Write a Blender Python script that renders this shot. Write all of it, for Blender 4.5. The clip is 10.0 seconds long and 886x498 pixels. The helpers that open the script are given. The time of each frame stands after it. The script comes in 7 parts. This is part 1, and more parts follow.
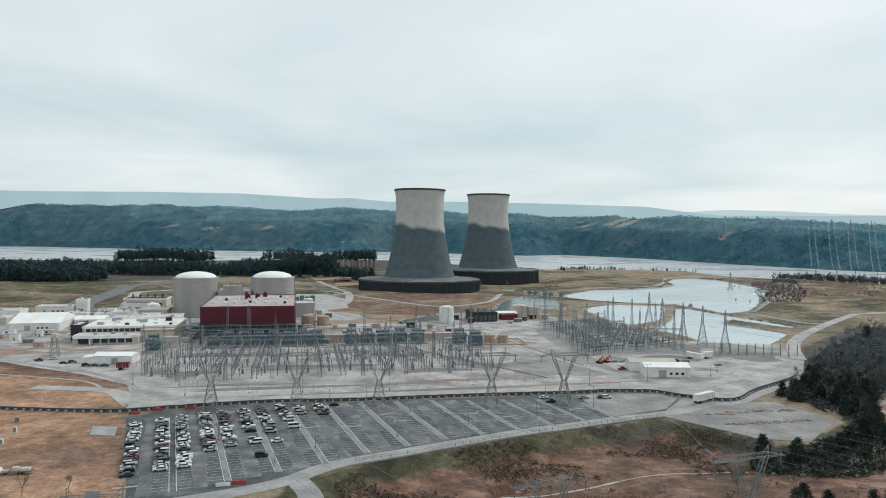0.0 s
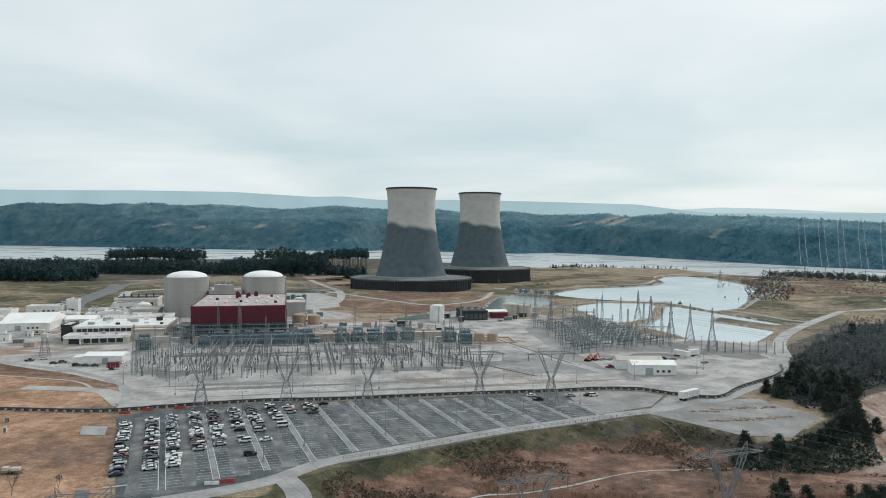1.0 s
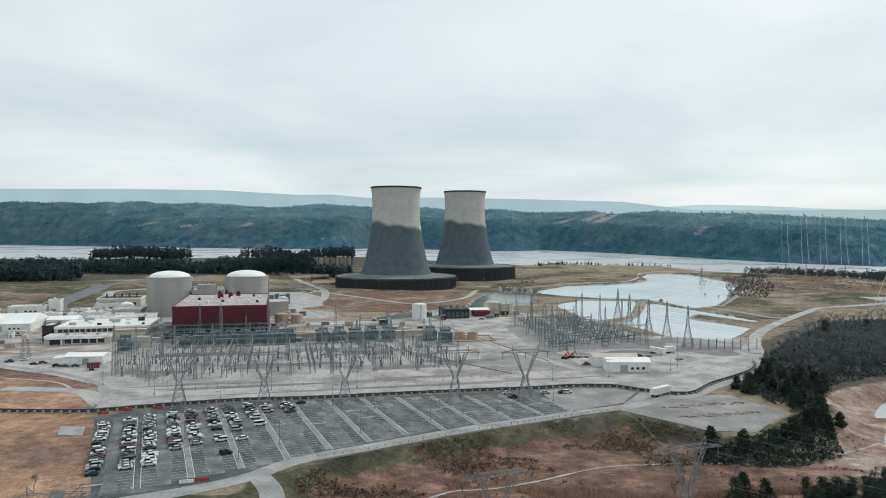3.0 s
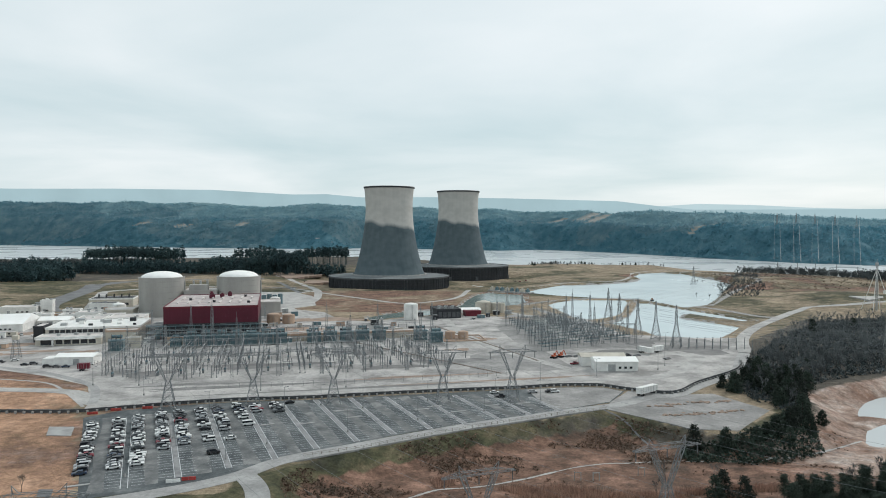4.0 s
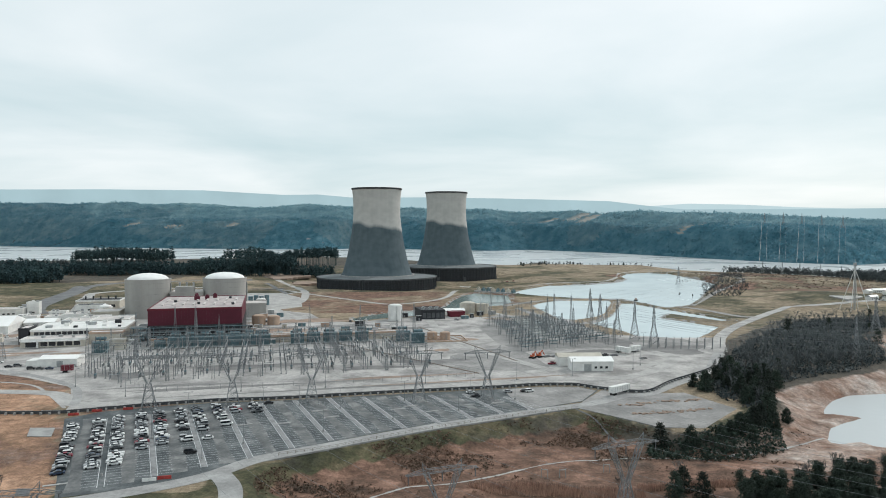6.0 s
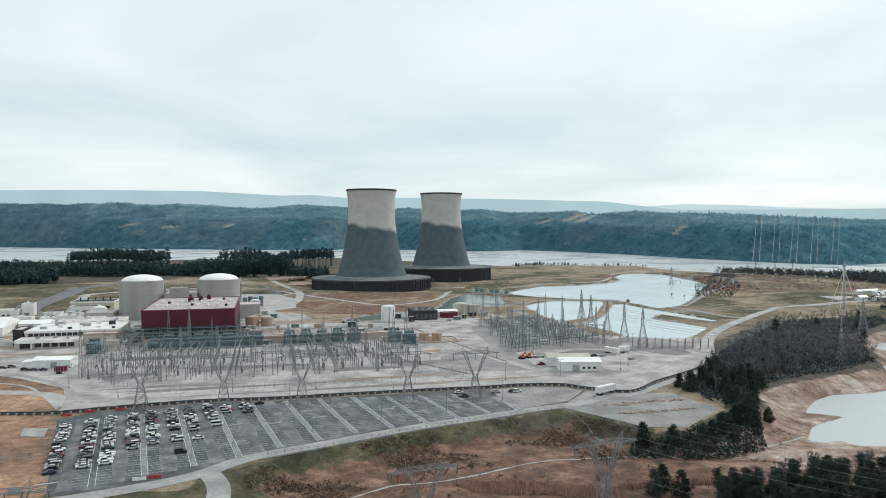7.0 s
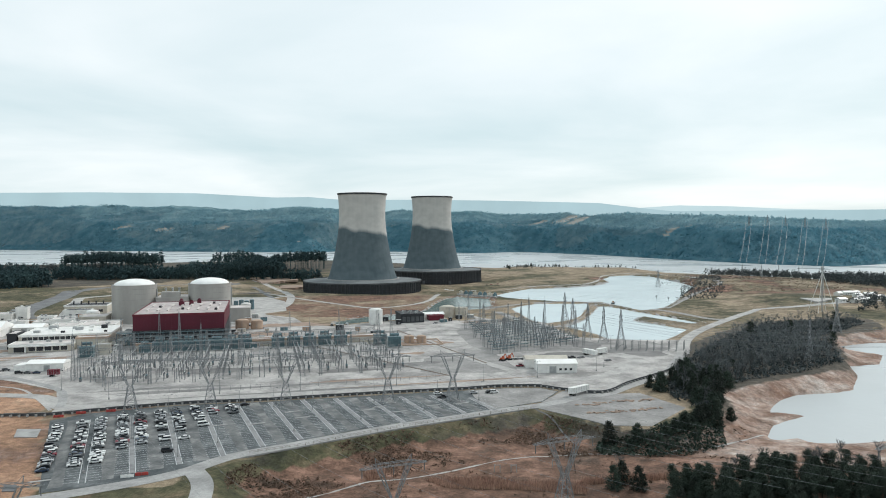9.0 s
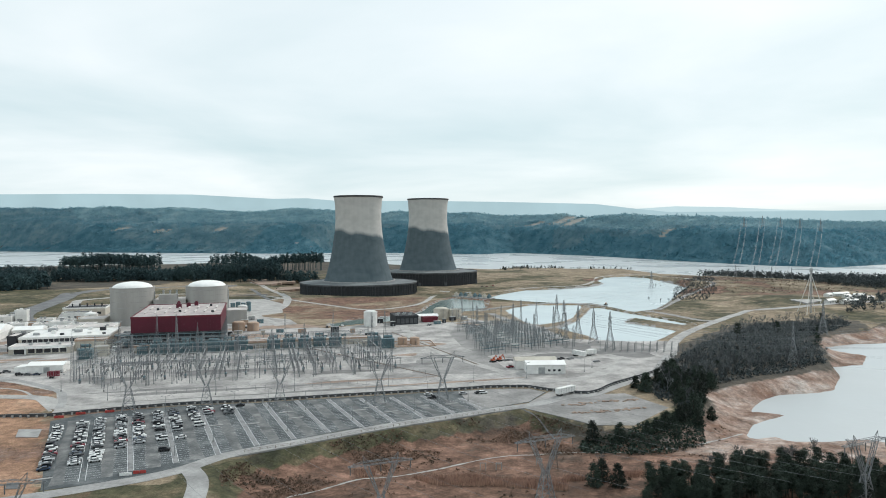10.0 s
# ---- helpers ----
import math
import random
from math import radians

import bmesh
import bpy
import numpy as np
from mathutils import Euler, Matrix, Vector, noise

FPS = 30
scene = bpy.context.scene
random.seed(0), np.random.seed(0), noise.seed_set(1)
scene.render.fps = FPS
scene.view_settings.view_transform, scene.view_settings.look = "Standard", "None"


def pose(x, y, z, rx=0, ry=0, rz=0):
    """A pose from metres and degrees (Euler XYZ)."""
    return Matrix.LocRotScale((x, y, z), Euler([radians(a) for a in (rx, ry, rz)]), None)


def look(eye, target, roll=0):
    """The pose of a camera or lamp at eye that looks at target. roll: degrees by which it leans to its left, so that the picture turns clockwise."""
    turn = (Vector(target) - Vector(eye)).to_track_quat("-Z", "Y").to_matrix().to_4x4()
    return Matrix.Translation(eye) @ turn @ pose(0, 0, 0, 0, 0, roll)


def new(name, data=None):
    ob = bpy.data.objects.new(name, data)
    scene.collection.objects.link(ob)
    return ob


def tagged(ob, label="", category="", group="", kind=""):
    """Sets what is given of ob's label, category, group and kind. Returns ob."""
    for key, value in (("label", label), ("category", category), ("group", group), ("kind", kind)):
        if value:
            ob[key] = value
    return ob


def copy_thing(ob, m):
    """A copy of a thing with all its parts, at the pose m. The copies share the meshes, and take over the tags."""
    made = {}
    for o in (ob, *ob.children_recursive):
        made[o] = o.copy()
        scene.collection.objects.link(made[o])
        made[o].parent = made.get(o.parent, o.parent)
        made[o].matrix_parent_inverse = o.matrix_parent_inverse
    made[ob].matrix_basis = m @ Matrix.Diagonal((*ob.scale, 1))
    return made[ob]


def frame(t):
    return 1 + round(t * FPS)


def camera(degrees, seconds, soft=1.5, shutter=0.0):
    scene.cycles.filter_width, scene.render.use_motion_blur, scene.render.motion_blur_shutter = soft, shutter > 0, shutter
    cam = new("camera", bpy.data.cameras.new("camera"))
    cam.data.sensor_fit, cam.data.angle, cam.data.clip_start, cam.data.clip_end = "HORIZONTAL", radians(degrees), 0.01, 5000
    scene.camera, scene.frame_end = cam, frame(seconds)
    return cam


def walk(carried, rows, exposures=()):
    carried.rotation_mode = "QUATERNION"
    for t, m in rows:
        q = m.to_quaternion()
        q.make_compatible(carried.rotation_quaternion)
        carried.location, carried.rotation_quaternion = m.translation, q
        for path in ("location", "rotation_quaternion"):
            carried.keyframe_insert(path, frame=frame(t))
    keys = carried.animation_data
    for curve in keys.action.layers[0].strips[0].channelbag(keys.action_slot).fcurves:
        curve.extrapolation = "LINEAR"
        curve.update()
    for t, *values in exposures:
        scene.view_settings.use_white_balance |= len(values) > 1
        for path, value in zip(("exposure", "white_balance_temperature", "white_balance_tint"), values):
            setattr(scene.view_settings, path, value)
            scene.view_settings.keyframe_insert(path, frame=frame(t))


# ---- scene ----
cam = camera(63.8, 10.0, soft=1.0)
walk(cam, [
    (0.0, look((7.51, 122.01, 73.16), (-9.16, 1121.68, 53.60), 0.46)),
    (1.0, look((9.74, 119.15, 74.07), (2.78, 1118.87, 51.75), 0.34)),
    (2.0, look((12.43, 116.68, 74.82), (14.00, 1116.38, 50.48), 0.23)),
    (3.0, look((15.51, 114.31, 75.49), (24.52, 1113.93, 49.78), 0.15)),
    (4.0, look((18.90, 111.75, 76.14), (34.37, 1111.28, 49.66), 0.09)),
    (5.0, look((22.54, 108.72, 76.86), (43.56, 1108.14, 50.09), 0.03)),
    (6.0, look((26.35, 104.93, 77.71), (52.11, 1104.24, 51.08), -0.02)),
    (7.0, look((30.26, 100.09, 78.77), (60.05, 1099.30, 52.61), -0.06)),
    (8.0, look((34.20, 93.91, 80.12), (67.40, 1093.04, 54.68), -0.11)),
    (9.0, look((38.10, 86.11, 81.81), (74.17, 1085.16, 57.29), -0.17)),
    (10.0, look((41.89, 76.40, 83.93), (80.39, 1075.39, 60.42), -0.23)),
], exposures=((0.0, 0.02, 6380, 10), (5.0, 0.10, 6380, 10), (10.0, 0.24, 6380, 10)))

# ---- world and sun ----
world = bpy.data.worlds.new("world")
scene.world = world
world.use_nodes = True
wn, wl = world.node_tree.nodes, world.node_tree.links
wn.clear()


def wnode(kind, **kw):
    n = wn.new(kind)
    for k, v in kw.items():
        if k == "operation":
            n.operation = v
        elif k == "data_type":
            n.data_type = v
        else:
            n.inputs[k].default_value = v
    return n


SUN_EL, SUN_AZ = 38.0, 48.0      # elevation, and angle clockwise from +y
sky = wnode("ShaderNodeTexSky")
sky.sky_type, sky.sun_disc = "NISHITA", False
sky.sun_elevation, sky.sun_rotation = radians(SUN_EL), radians(SUN_AZ)
sky.air_density, sky.dust_density, sky.altitude = 1.0, 2.0, 200.0
geo_dir = wnode("ShaderNodeTexCoord")
sepd = wnode("ShaderNodeSeparateXYZ")
wl.new(geo_dir.outputs["Generated"], sepd.inputs[0])
lift = wnode("ShaderNodeMath", operation="MAXIMUM")
wl.new(sepd.outputs["Z"], lift.inputs[0])
lift.inputs[1].default_value = 0.0
lift2 = wnode("ShaderNodeMath", operation="ADD")
wl.new(lift.outputs[0], lift2.inputs[0])
lift2.inputs[1].default_value = 0.10
flat = wnode("ShaderNodeVectorMath", operation="DIVIDE")
wl.new(geo_dir.outputs["Generated"], flat.inputs[0])
wl.new(lift2.outputs[0], flat.inputs[1])
cl = wnode("ShaderNodeTexNoise", Scale=0.50, Detail=6.0, Roughness=0.5, Distortion=0.3)
wl.new(flat.outputs[0], cl.inputs["Vector"])
ramp = wnode("ShaderNodeValToRGB")
wl.new(cl.outputs["Fac"], ramp.inputs[0])
ramp.color_ramp.elements[0].position, ramp.color_ramp.elements[0].color = 0.34, (5.9, 7.1, 7.3, 1)
ramp.color_ramp.elements[1].position, ramp.color_ramp.elements[1].color = 0.68, (8.5, 9.0, 9.0, 1)
mixs = wnode("ShaderNodeMix", data_type="RGBA")
mixs.inputs[0].default_value = 0.90
wl.new(sky.outputs[0], mixs.inputs[6])
wl.new(ramp.outputs[0], mixs.inputs[7])
bg = wnode("ShaderNodeBackground", Strength=0.1)
wl.new(mixs.outputs[2], bg.inputs[0])
wo = wnode("ShaderNodeOutputWorld")
wl.new(bg.outputs[0], wo.inputs[0])

sun = new("sun", bpy.data.lights.new("sun", "SUN"))
sun.data.energy, sun.data.angle, sun.data.color = 1.5, radians(12), (1.0, 0.95, 0.88)
_az, _el = radians(SUN_AZ), radians(SUN_EL)
sun.matrix_world = look((math.sin(_az) * math.cos(_el) * 900, math.cos(_az) * math.cos(_el) * 900, math.sin(_el) * 900), (0, 0, 0))


# ---- materials ----
def mat(name, c1, c2=None, rough=0.8, scale=0.3, metal=0.0, bump=0.0, bscale=None, c3=None, island=False, per_object=False, stretch=None, spec=0.4, spread=0.45, fine=0.0):
    """Two or three colours mixed by noise at two scales, with fine relief."""
    m = bpy.data.materials.new(name)
    m.use_nodes = True
    nt, ln = m.node_tree.nodes, m.node_tree.links
    b = nt["Principled BSDF"]
    b.inputs["Roughness"].default_value, b.inputs["Metallic"].default_value = rough, metal
    b.inputs["Specular IOR Level"].default_value = spec
    tc = nt.new("ShaderNodeTexCoord")
    src = tc.outputs["Object"]
    if stretch:
        mp = nt.new("ShaderNodeMapping")
        mp.inputs["Scale"].default_value = stretch
        ln.new(src, mp.inputs[0])
        src = mp.outputs[0]
    n1 = nt.new("ShaderNodeTexNoise")
    n1.inputs["Scale"].default_value, n1.inputs["Detail"].default_value, n1.inputs["Roughness"].default_value = scale, 8.0, 0.62
    ln.new(src, n1.inputs["Vector"])
    r = nt.new("ShaderNodeValToRGB")
    ln.new(n1.outputs["Fac"], r.inputs[0])
    c2 = c2 or tuple(v * 0.75 for v in c1)
    r.color_ramp.elements[0].position, r.color_ramp.elements[0].color = 0.36, (*c2, 1)
    r.color_ramp.elements[1].position, r.color_ramp.elements[1].color = 0.64, (*c1, 1)
    if c3:
        e = r.color_ramp.elements.new(0.52)
        e.color = (*c3, 1)
    out = r.outputs[0]
    if island or per_object:
        if island:
            rnd = nt.new("ShaderNodeNewGeometry").outputs["Random Per Island"]
        else:
            rnd = nt.new("ShaderNodeObjectInfo").outputs["Random"]
        mr = nt.new("ShaderNodeMapRange")
        mr.inputs[3].default_value, mr.inputs[4].default_value = 1 - spread, 1 + spread
        ln.new(rnd, mr.inputs[0])
        vm = nt.new("ShaderNodeVectorMath")
        vm.operation = "SCALE"
        ln.new(out, vm.inputs[0])
        ln.new(mr.outputs[0], vm.inputs["Scale"])
        out = vm.outputs[0]
    if fine:
        for k, amp in ((9.0, fine), (45.0, fine * 0.8)):
            nf = nt.new("ShaderNodeTexNoise")
            nf.inputs["Scale"].default_value, nf.inputs["Detail"].default_value, nf.inputs["Roughness"].default_value = scale * k, 5.0, 0.65
            ln.new(src, nf.inputs["Vector"])
            mf = nt.new("ShaderNodeMapRange")
            mf.inputs[1].default_value, mf.inputs[2].default_value, mf.inputs[3].default_value, mf.inputs[4].default_value = 0.34, 0.66, 1 - amp, 1 + amp
            ln.new(nf.outputs["Fac"], mf.inputs[0])
            vf = nt.new("ShaderNodeVectorMath")
            vf.operation = "SCALE"
            ln.new(out, vf.inputs[0])
            ln.new(mf.outputs[0], vf.inputs["Scale"])
            out = vf.outputs[0]
    ln.new(out, b.inputs["Base Color"])
    if bump:
        n2 = nt.new("ShaderNodeTexNoise")
        n2.inputs["Scale"].default_value, n2.inputs["Detail"].default_value = bscale or scale * 8, 6.0
        ln.new(src, n2.inputs["Vector"])
        bu = nt.new("ShaderNodeBump")
        bu.inputs["Strength"].default_value, bu.inputs["Distance"].default_value = bump, 0.3
        ln.new(n2.outputs["Fac"], bu.inputs["Height"])
        ln.new(bu.outputs[0], b.inputs["Normal"])
    return m


M_ASPHALT = mat("asphalt", (0.16, 0.170, 0.173), (0.052, 0.061, 0.066), 0.9, 0.09, c3=(0.092, 0.102, 0.107), bump=0.2, bscale=2, fine=0.22)
M_GRAVEL = mat("gravel", (0.50, 0.475, 0.457), (0.215, 0.207, 0.20), 0.95, 0.05, c3=(0.385, 0.366, 0.353), bump=0.3, bscale=1.5, fine=0.16)
M_MIDGRAVEL = mat("mid_gravel", (0.34, 0.326, 0.316), (0.20, 0.194, 0.189), 0.95, 0.06, c3=(0.27, 0.26, 0.253), bump=0.3, bscale=1.5, fine=0.14)
M_PALEGRAVEL = mat("pale_gravel", (0.47, 0.452, 0.435), (0.30, 0.29, 0.28), 0.95, 0.08, bump=0.2, bscale=1.5, fine=0.12)
M_ROAD = mat("road_surface", (0.385, 0.378, 0.37), (0.24, 0.236, 0.232), 0.9, 0.08, bump=0.15, bscale=2, fine=0.12)
M_DKROAD = mat("worn_asphalt", (0.19, 0.19, 0.194), (0.12, 0.122, 0.128), 0.9, 0.07, bump=0.15, bscale=2, fine=0.15)
M_CONC = mat("concrete", (0.38, 0.375, 0.365), (0.26, 0.255, 0.25), 0.85, 0.2, bump=0.2)
M_LINE = mat("line_paint", (0.68, 0.69, 0.70), (0.44, 0.45, 0.46), 0.8, 0.4)
M_WHITE = mat("white_metal", (0.82, 0.81, 0.78), (0.66, 0.65, 0.63), 0.55, 0.25, bump=0.1)
M_CREAM = mat("cream_paint", (0.56, 0.52, 0.45), (0.45, 0.41, 0.35), 0.7, 0.25)
M_TAN = mat("tan_paint", (0.50, 0.36, 0.27), (0.40, 0.28, 0.21), 0.7, 0.25)
M_ROOF = mat("pale_roof", (0.64, 0.60, 0.57), (0.44, 0.40, 0.39), 0.85, 0.09, c3=(0.56, 0.52, 0.50))
M_RED = mat("dark_red_cladding", (0.118, 0.012, 0.029), (0.088, 0.009, 0.022), 0.55, 0.12, bump=0.1)
M_REDTRIM = mat("red_trim", (0.16, 0.018, 0.032), (0.11, 0.012, 0.022), 0.6, 0.3)
M_DARK = mat("dark_cladding", (0.035, 0.037, 0.042), (0.022, 0.024, 0.028), 0.7, 0.3)
M_GLASS = mat("dark_glass", (0.02, 0.025, 0.03), (0.012, 0.015, 0.02), 0.12, 0.5, spec=0.6)
M_STEEL = mat("galvanised_steel", (0.29, 0.303, 0.312), (0.17, 0.18, 0.19), 0.55, 0.5, metal=0.2)
M_RIPRAP = mat("pale_riprap", (0.38, 0.37, 0.36), (0.18, 0.173, 0.167), 0.95, 0.35, bump=0.6, bscale=1.2)
M_PSTEEL = mat("pale_steel", (0.42, 0.43, 0.43), (0.30, 0.31, 0.31), 0.5, 0.4, metal=0.3)
M_PORC = mat("grey_porcelain", (0.16, 0.165, 0.175), (0.10, 0.105, 0.11), 0.3, 0.8)
M_TEAL = mat("blue_grey_equipment", (0.13, 0.21, 0.235), (0.08, 0.135, 0.155), 0.5, 0.5)
M_CONTAIN = mat("reactor_concrete", (0.40, 0.385, 0.36), (0.30, 0.29, 0.275), 0.85, 0.06, stretch=(1, 1, 0.3), bump=0.1)
M_DOME = mat("dome_white", (0.90, 0.89, 0.87), (0.80, 0.79, 0.77), 0.6, 0.1)
M_RUBBER = mat("tyre_rubber", (0.02, 0.02, 0.02), (0.012, 0.012, 0.012), 0.9, 2)
M_WOODP = mat("weathered_wood", (0.20, 0.16, 0.13), (0.13, 0.10, 0.08), 0.9, 0.8)
M_BARK = mat("bark", (0.115, 0.095, 0.08), (0.065, 0.053, 0.045), 0.95, 0.8, per_object=True)
M_TWIG = mat("bare_twigs", (0.128, 0.136, 0.138), (0.070, 0.078, 0.081), 0.95, 0.3, per_object=True)
M_CONIFER = mat("conifer_needles", (0.034, 0.050, 0.036), (0.016, 0.026, 0.020), 0.9, 0.5, per_object=True)
# needle colour lifted and blued: the haze before the pine wood is painted in
M_PINEFAR = mat("pine_needles", (0.046, 0.084, 0.086), (0.022, 0.046, 0.053), 0.95, 0.02, island=True)


def woods_material(name, lo, mid, hi, scale):
    """Leafless canopy far off: light passes the twigs, so half of it is translucent."""
    m = mat(name, hi, lo, 0.95, scale, c3=mid, island=True, spread=0.10)
    nt, ln = m.node_tree.nodes, m.node_tree.links
    b, o = nt["Principled BSDF"], nt["Material Output"]
    tr, mx = nt.new("ShaderNodeBsdfTranslucent"), nt.new("ShaderNodeMixShader")
    ln.new(b.inputs["Base Color"].links[0].from_socket, tr.inputs["Color"])
    mx.inputs[0].default_value = 0.45
    ln.new(b.outputs[0], mx.inputs[1])
    ln.new(tr.outputs[0], mx.inputs[2])
    ln.new(mx.outputs[0], o.inputs["Surface"])
    return m


# aerial haze is painted into these canopy colours, paler with each zone
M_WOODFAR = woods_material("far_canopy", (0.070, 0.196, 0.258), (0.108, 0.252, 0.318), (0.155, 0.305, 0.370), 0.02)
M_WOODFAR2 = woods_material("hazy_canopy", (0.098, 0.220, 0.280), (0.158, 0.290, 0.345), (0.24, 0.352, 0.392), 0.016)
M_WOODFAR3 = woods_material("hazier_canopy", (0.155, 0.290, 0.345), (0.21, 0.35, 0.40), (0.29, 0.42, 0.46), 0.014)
M_BRUSHY = mat("bare_canopy", (0.090, 0.102, 0.104), (0.042, 0.054, 0.057), 0.95, 0.02, c3=(0.062, 0.075, 0.078), island=True)
M_SCRUB = mat("dry_scrub", (0.21, 0.128, 0.092), (0.082, 0.064, 0.047), 0.95, 0.03, c3=(0.145, 0.096, 0.069), island=True)
M_REED = mat("pale_reeds", (0.46, 0.30, 0.225), (0.30, 0.185, 0.14), 0.95, 0.2, island=True)
M_ORANGE = mat("orange_paint", (0.55, 0.12, 0.05), (0.42, 0.09, 0.04), 0.6, 0.5)
M_BARRIERRED = mat("red_barrier", (0.42, 0.06, 0.05), (0.32, 0.04, 0.035), 0.6, 0.5)


def water(name, base, rough, bump, scale):
    m = bpy.data.materials.new(name)
    m.use_nodes = True
    nt, ln = m.node_tree.nodes, m.node_tree.links
    b = nt["Principled BSDF"]
    b.inputs["IOR"].default_value = 1.33
    tc = nt.new("ShaderNodeTexCoord")
    n0 = nt.new("ShaderNodeTexNoise")
    n0.inputs["Scale"].default_value, n0.inputs["Detail"].default_value = 0.006, 5
    ln.new(tc.outputs["Object"], n0.inputs["Vector"])
    mr = nt.new("ShaderNodeMapRange")
    mr.inputs[1].default_value, mr.inputs[2].default_value = 0.35, 0.65
    mr.inputs[3].default_value, mr.inputs[4].default_value = rough * 0.7, rough * 1.4
    ln.new(n0.outputs["Fac"], mr.inputs[0])
    ln.new(mr.outputs[0], b.inputs["Roughness"])
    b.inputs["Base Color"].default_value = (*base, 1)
    n2 = nt.new("ShaderNodeTexNoise")
    n2.inputs["Scale"].default_value, n2.inputs["Detail"].default_value = scale, 4
    ln.new(tc.outputs["Object"], n2.inputs["Vector"])
    bu = nt.new("ShaderNodeBump")
    bu.inputs["Strength"].default_value, bu.inputs["Distance"].default_value = bump, 0.2
    ln.new(n2.outputs["Fac"], bu.inputs["Height"])
    ln.new(bu.outputs[0], b.inputs["Normal"])
    return m


# river and ponds: part of the sky's glare is painted into the pale base
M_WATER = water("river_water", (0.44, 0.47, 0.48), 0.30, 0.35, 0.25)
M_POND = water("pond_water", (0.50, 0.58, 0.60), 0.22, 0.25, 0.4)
M_CANAL = water("canal_water", (0.14, 0.18, 0.165), 0.18, 0.05, 0.5)


def ground_material():
    """Land cover by the shares stored on the mesh: dry grass, green grass, red clay, pale sand; the rest is woodland soil."""
    m = bpy.data.materials.new("land")
    m.use_nodes = True
    nt, ln = m.node_tree.nodes, m.node_tree.links
    b = nt["Principled BSDF"]
    b.inputs["Roughness"].default_value, b.inputs["Specular IOR Level"].default_value = 0.95, 0.2
    tc = nt.new("ShaderNodeTexCoord")

    def noise_tex(scale, detail=8, rough=0.6, sx=1.0, sy=1.0):
        mp = nt.new("ShaderNodeMapping")
        mp.inputs["Scale"].default_value = (sx, sy, 1)
        ln.new(tc.outputs["Object"], mp.inputs[0])
        n = nt.new("ShaderNodeTexNoise")
        n.inputs["Scale"].default_value, n.inputs["Detail"].default_value, n.inputs["Roughness"].default_value = scale, detail, rough
        ln.new(mp.outputs[0], n.inputs["Vector"])
        return n.outputs["Fac"]

    def ramp3(fac, a, mid, z, lo=0.34, hi=0.66):
        r = nt.new("ShaderNodeValToRGB")
        ln.new(fac, r.inputs[0])
        r.color_ramp.elements[0].position, r.color_ramp.elements[0].color = lo, (*a, 1)
        r.color_ramp.elements[1].position, r.color_ramp.elements[1].color = hi, (*z, 1)
        r.color_ramp.elements.new((lo + hi) / 2).color = (*mid, 1)
        return r.outputs[0]

    soil = ramp3(noise_tex(0.03), (0.05, 0.048, 0.042), (0.085, 0.075, 0.062), (0.13, 0.105, 0.082))
    dry = ramp3(noise_tex(0.035, 10, 0.68), (0.140, 0.112, 0.076), (0.250, 0.196, 0.136), (0.36, 0.286, 0.206))
    orange = ramp3(noise_tex(0.035, 10, 0.68), (0.180, 0.116, 0.074), (0.372, 0.222, 0.146), (0.51, 0.32, 0.218))
    green = ramp3(noise_tex(0.05, 10, 0.70), (0.030, 0.033, 0.021), (0.078, 0.076, 0.043), (0.170, 0.132, 0.084))
    clay = ramp3(noise_tex(0.06, 12, 0.74, 1.0, 1.6), (0.066, 0.046, 0.036), (0.158, 0.092, 0.066), (0.33, 0.195, 0.146))
    sand = ramp3(noise_tex(0.045, 12, 0.70, 1.0, 1.3), (0.20, 0.118, 0.086), (0.335, 0.246, 0.204), (0.49, 0.425, 0.385), 0.38, 0.66)
    at = nt.new("ShaderNodeVertexColor")
    at.layer_name = "cover"
    sp = nt.new("ShaderNodeSeparateColor")
    ln.new(at.outputs["Color"], sp.inputs[0])
    fld = nt.new("ShaderNodeVertexColor")
    fld.layer_name = "field"
    edge = noise_tex(0.12, 8, 0.7)
    col = soil
    for share, c in ((sp.outputs[0], dry), (sp.outputs[1], green), (fld.outputs["Color"], orange), (sp.outputs[2], clay), (at.outputs["Alpha"], sand)):
        ad = nt.new("ShaderNodeMath")
        ad.operation = "ADD"
        ln.new(share, ad.inputs[0])
        ln.new(edge, ad.inputs[1])
        mr = nt.new("ShaderNodeMapRange")
        mr.inputs[1].default_value, mr.inputs[2].default_value = 0.86, 1.14
        ln.new(ad.outputs[0], mr.inputs[0])
        mx = nt.new("ShaderNodeMix")
        mx.data_type = "RGBA"
        ln.new(mr.outputs[0], mx.inputs[0])
        ln.new(col, mx.inputs[6])
        ln.new(c, mx.inputs[7])
        col = mx.outputs[2]
    # tussocks and fine litter
    for sc, lo, hi in ((0.22, 0.62, 1.34), (1.1, 0.72, 1.26)):
        mr = nt.new("ShaderNodeMapRange")
        mr.inputs[1].default_value, mr.inputs[2].default_value, mr.inputs[3].default_value, mr.inputs[4].default_value = 0.34, 0.66, lo, hi
        ln.new(noise_tex(sc, 6, 0.7), mr.inputs[0])
        vm = nt.new("ShaderNodeVectorMath")
        vm.operation = "SCALE"
        ln.new(col, vm.inputs[0])
        ln.new(mr.outputs[0], vm.inputs["Scale"])
        col = vm.outputs[0]
    ln.new(col, b.inputs["Base Color"])
    bu = nt.new("ShaderNodeBump")
    bu.inputs["Strength"].default_value, bu.inputs["Distance"].default_value = 0.5, 0.5
    ln.new(noise_tex(0.5, 8, 0.7), bu.inputs["Height"])
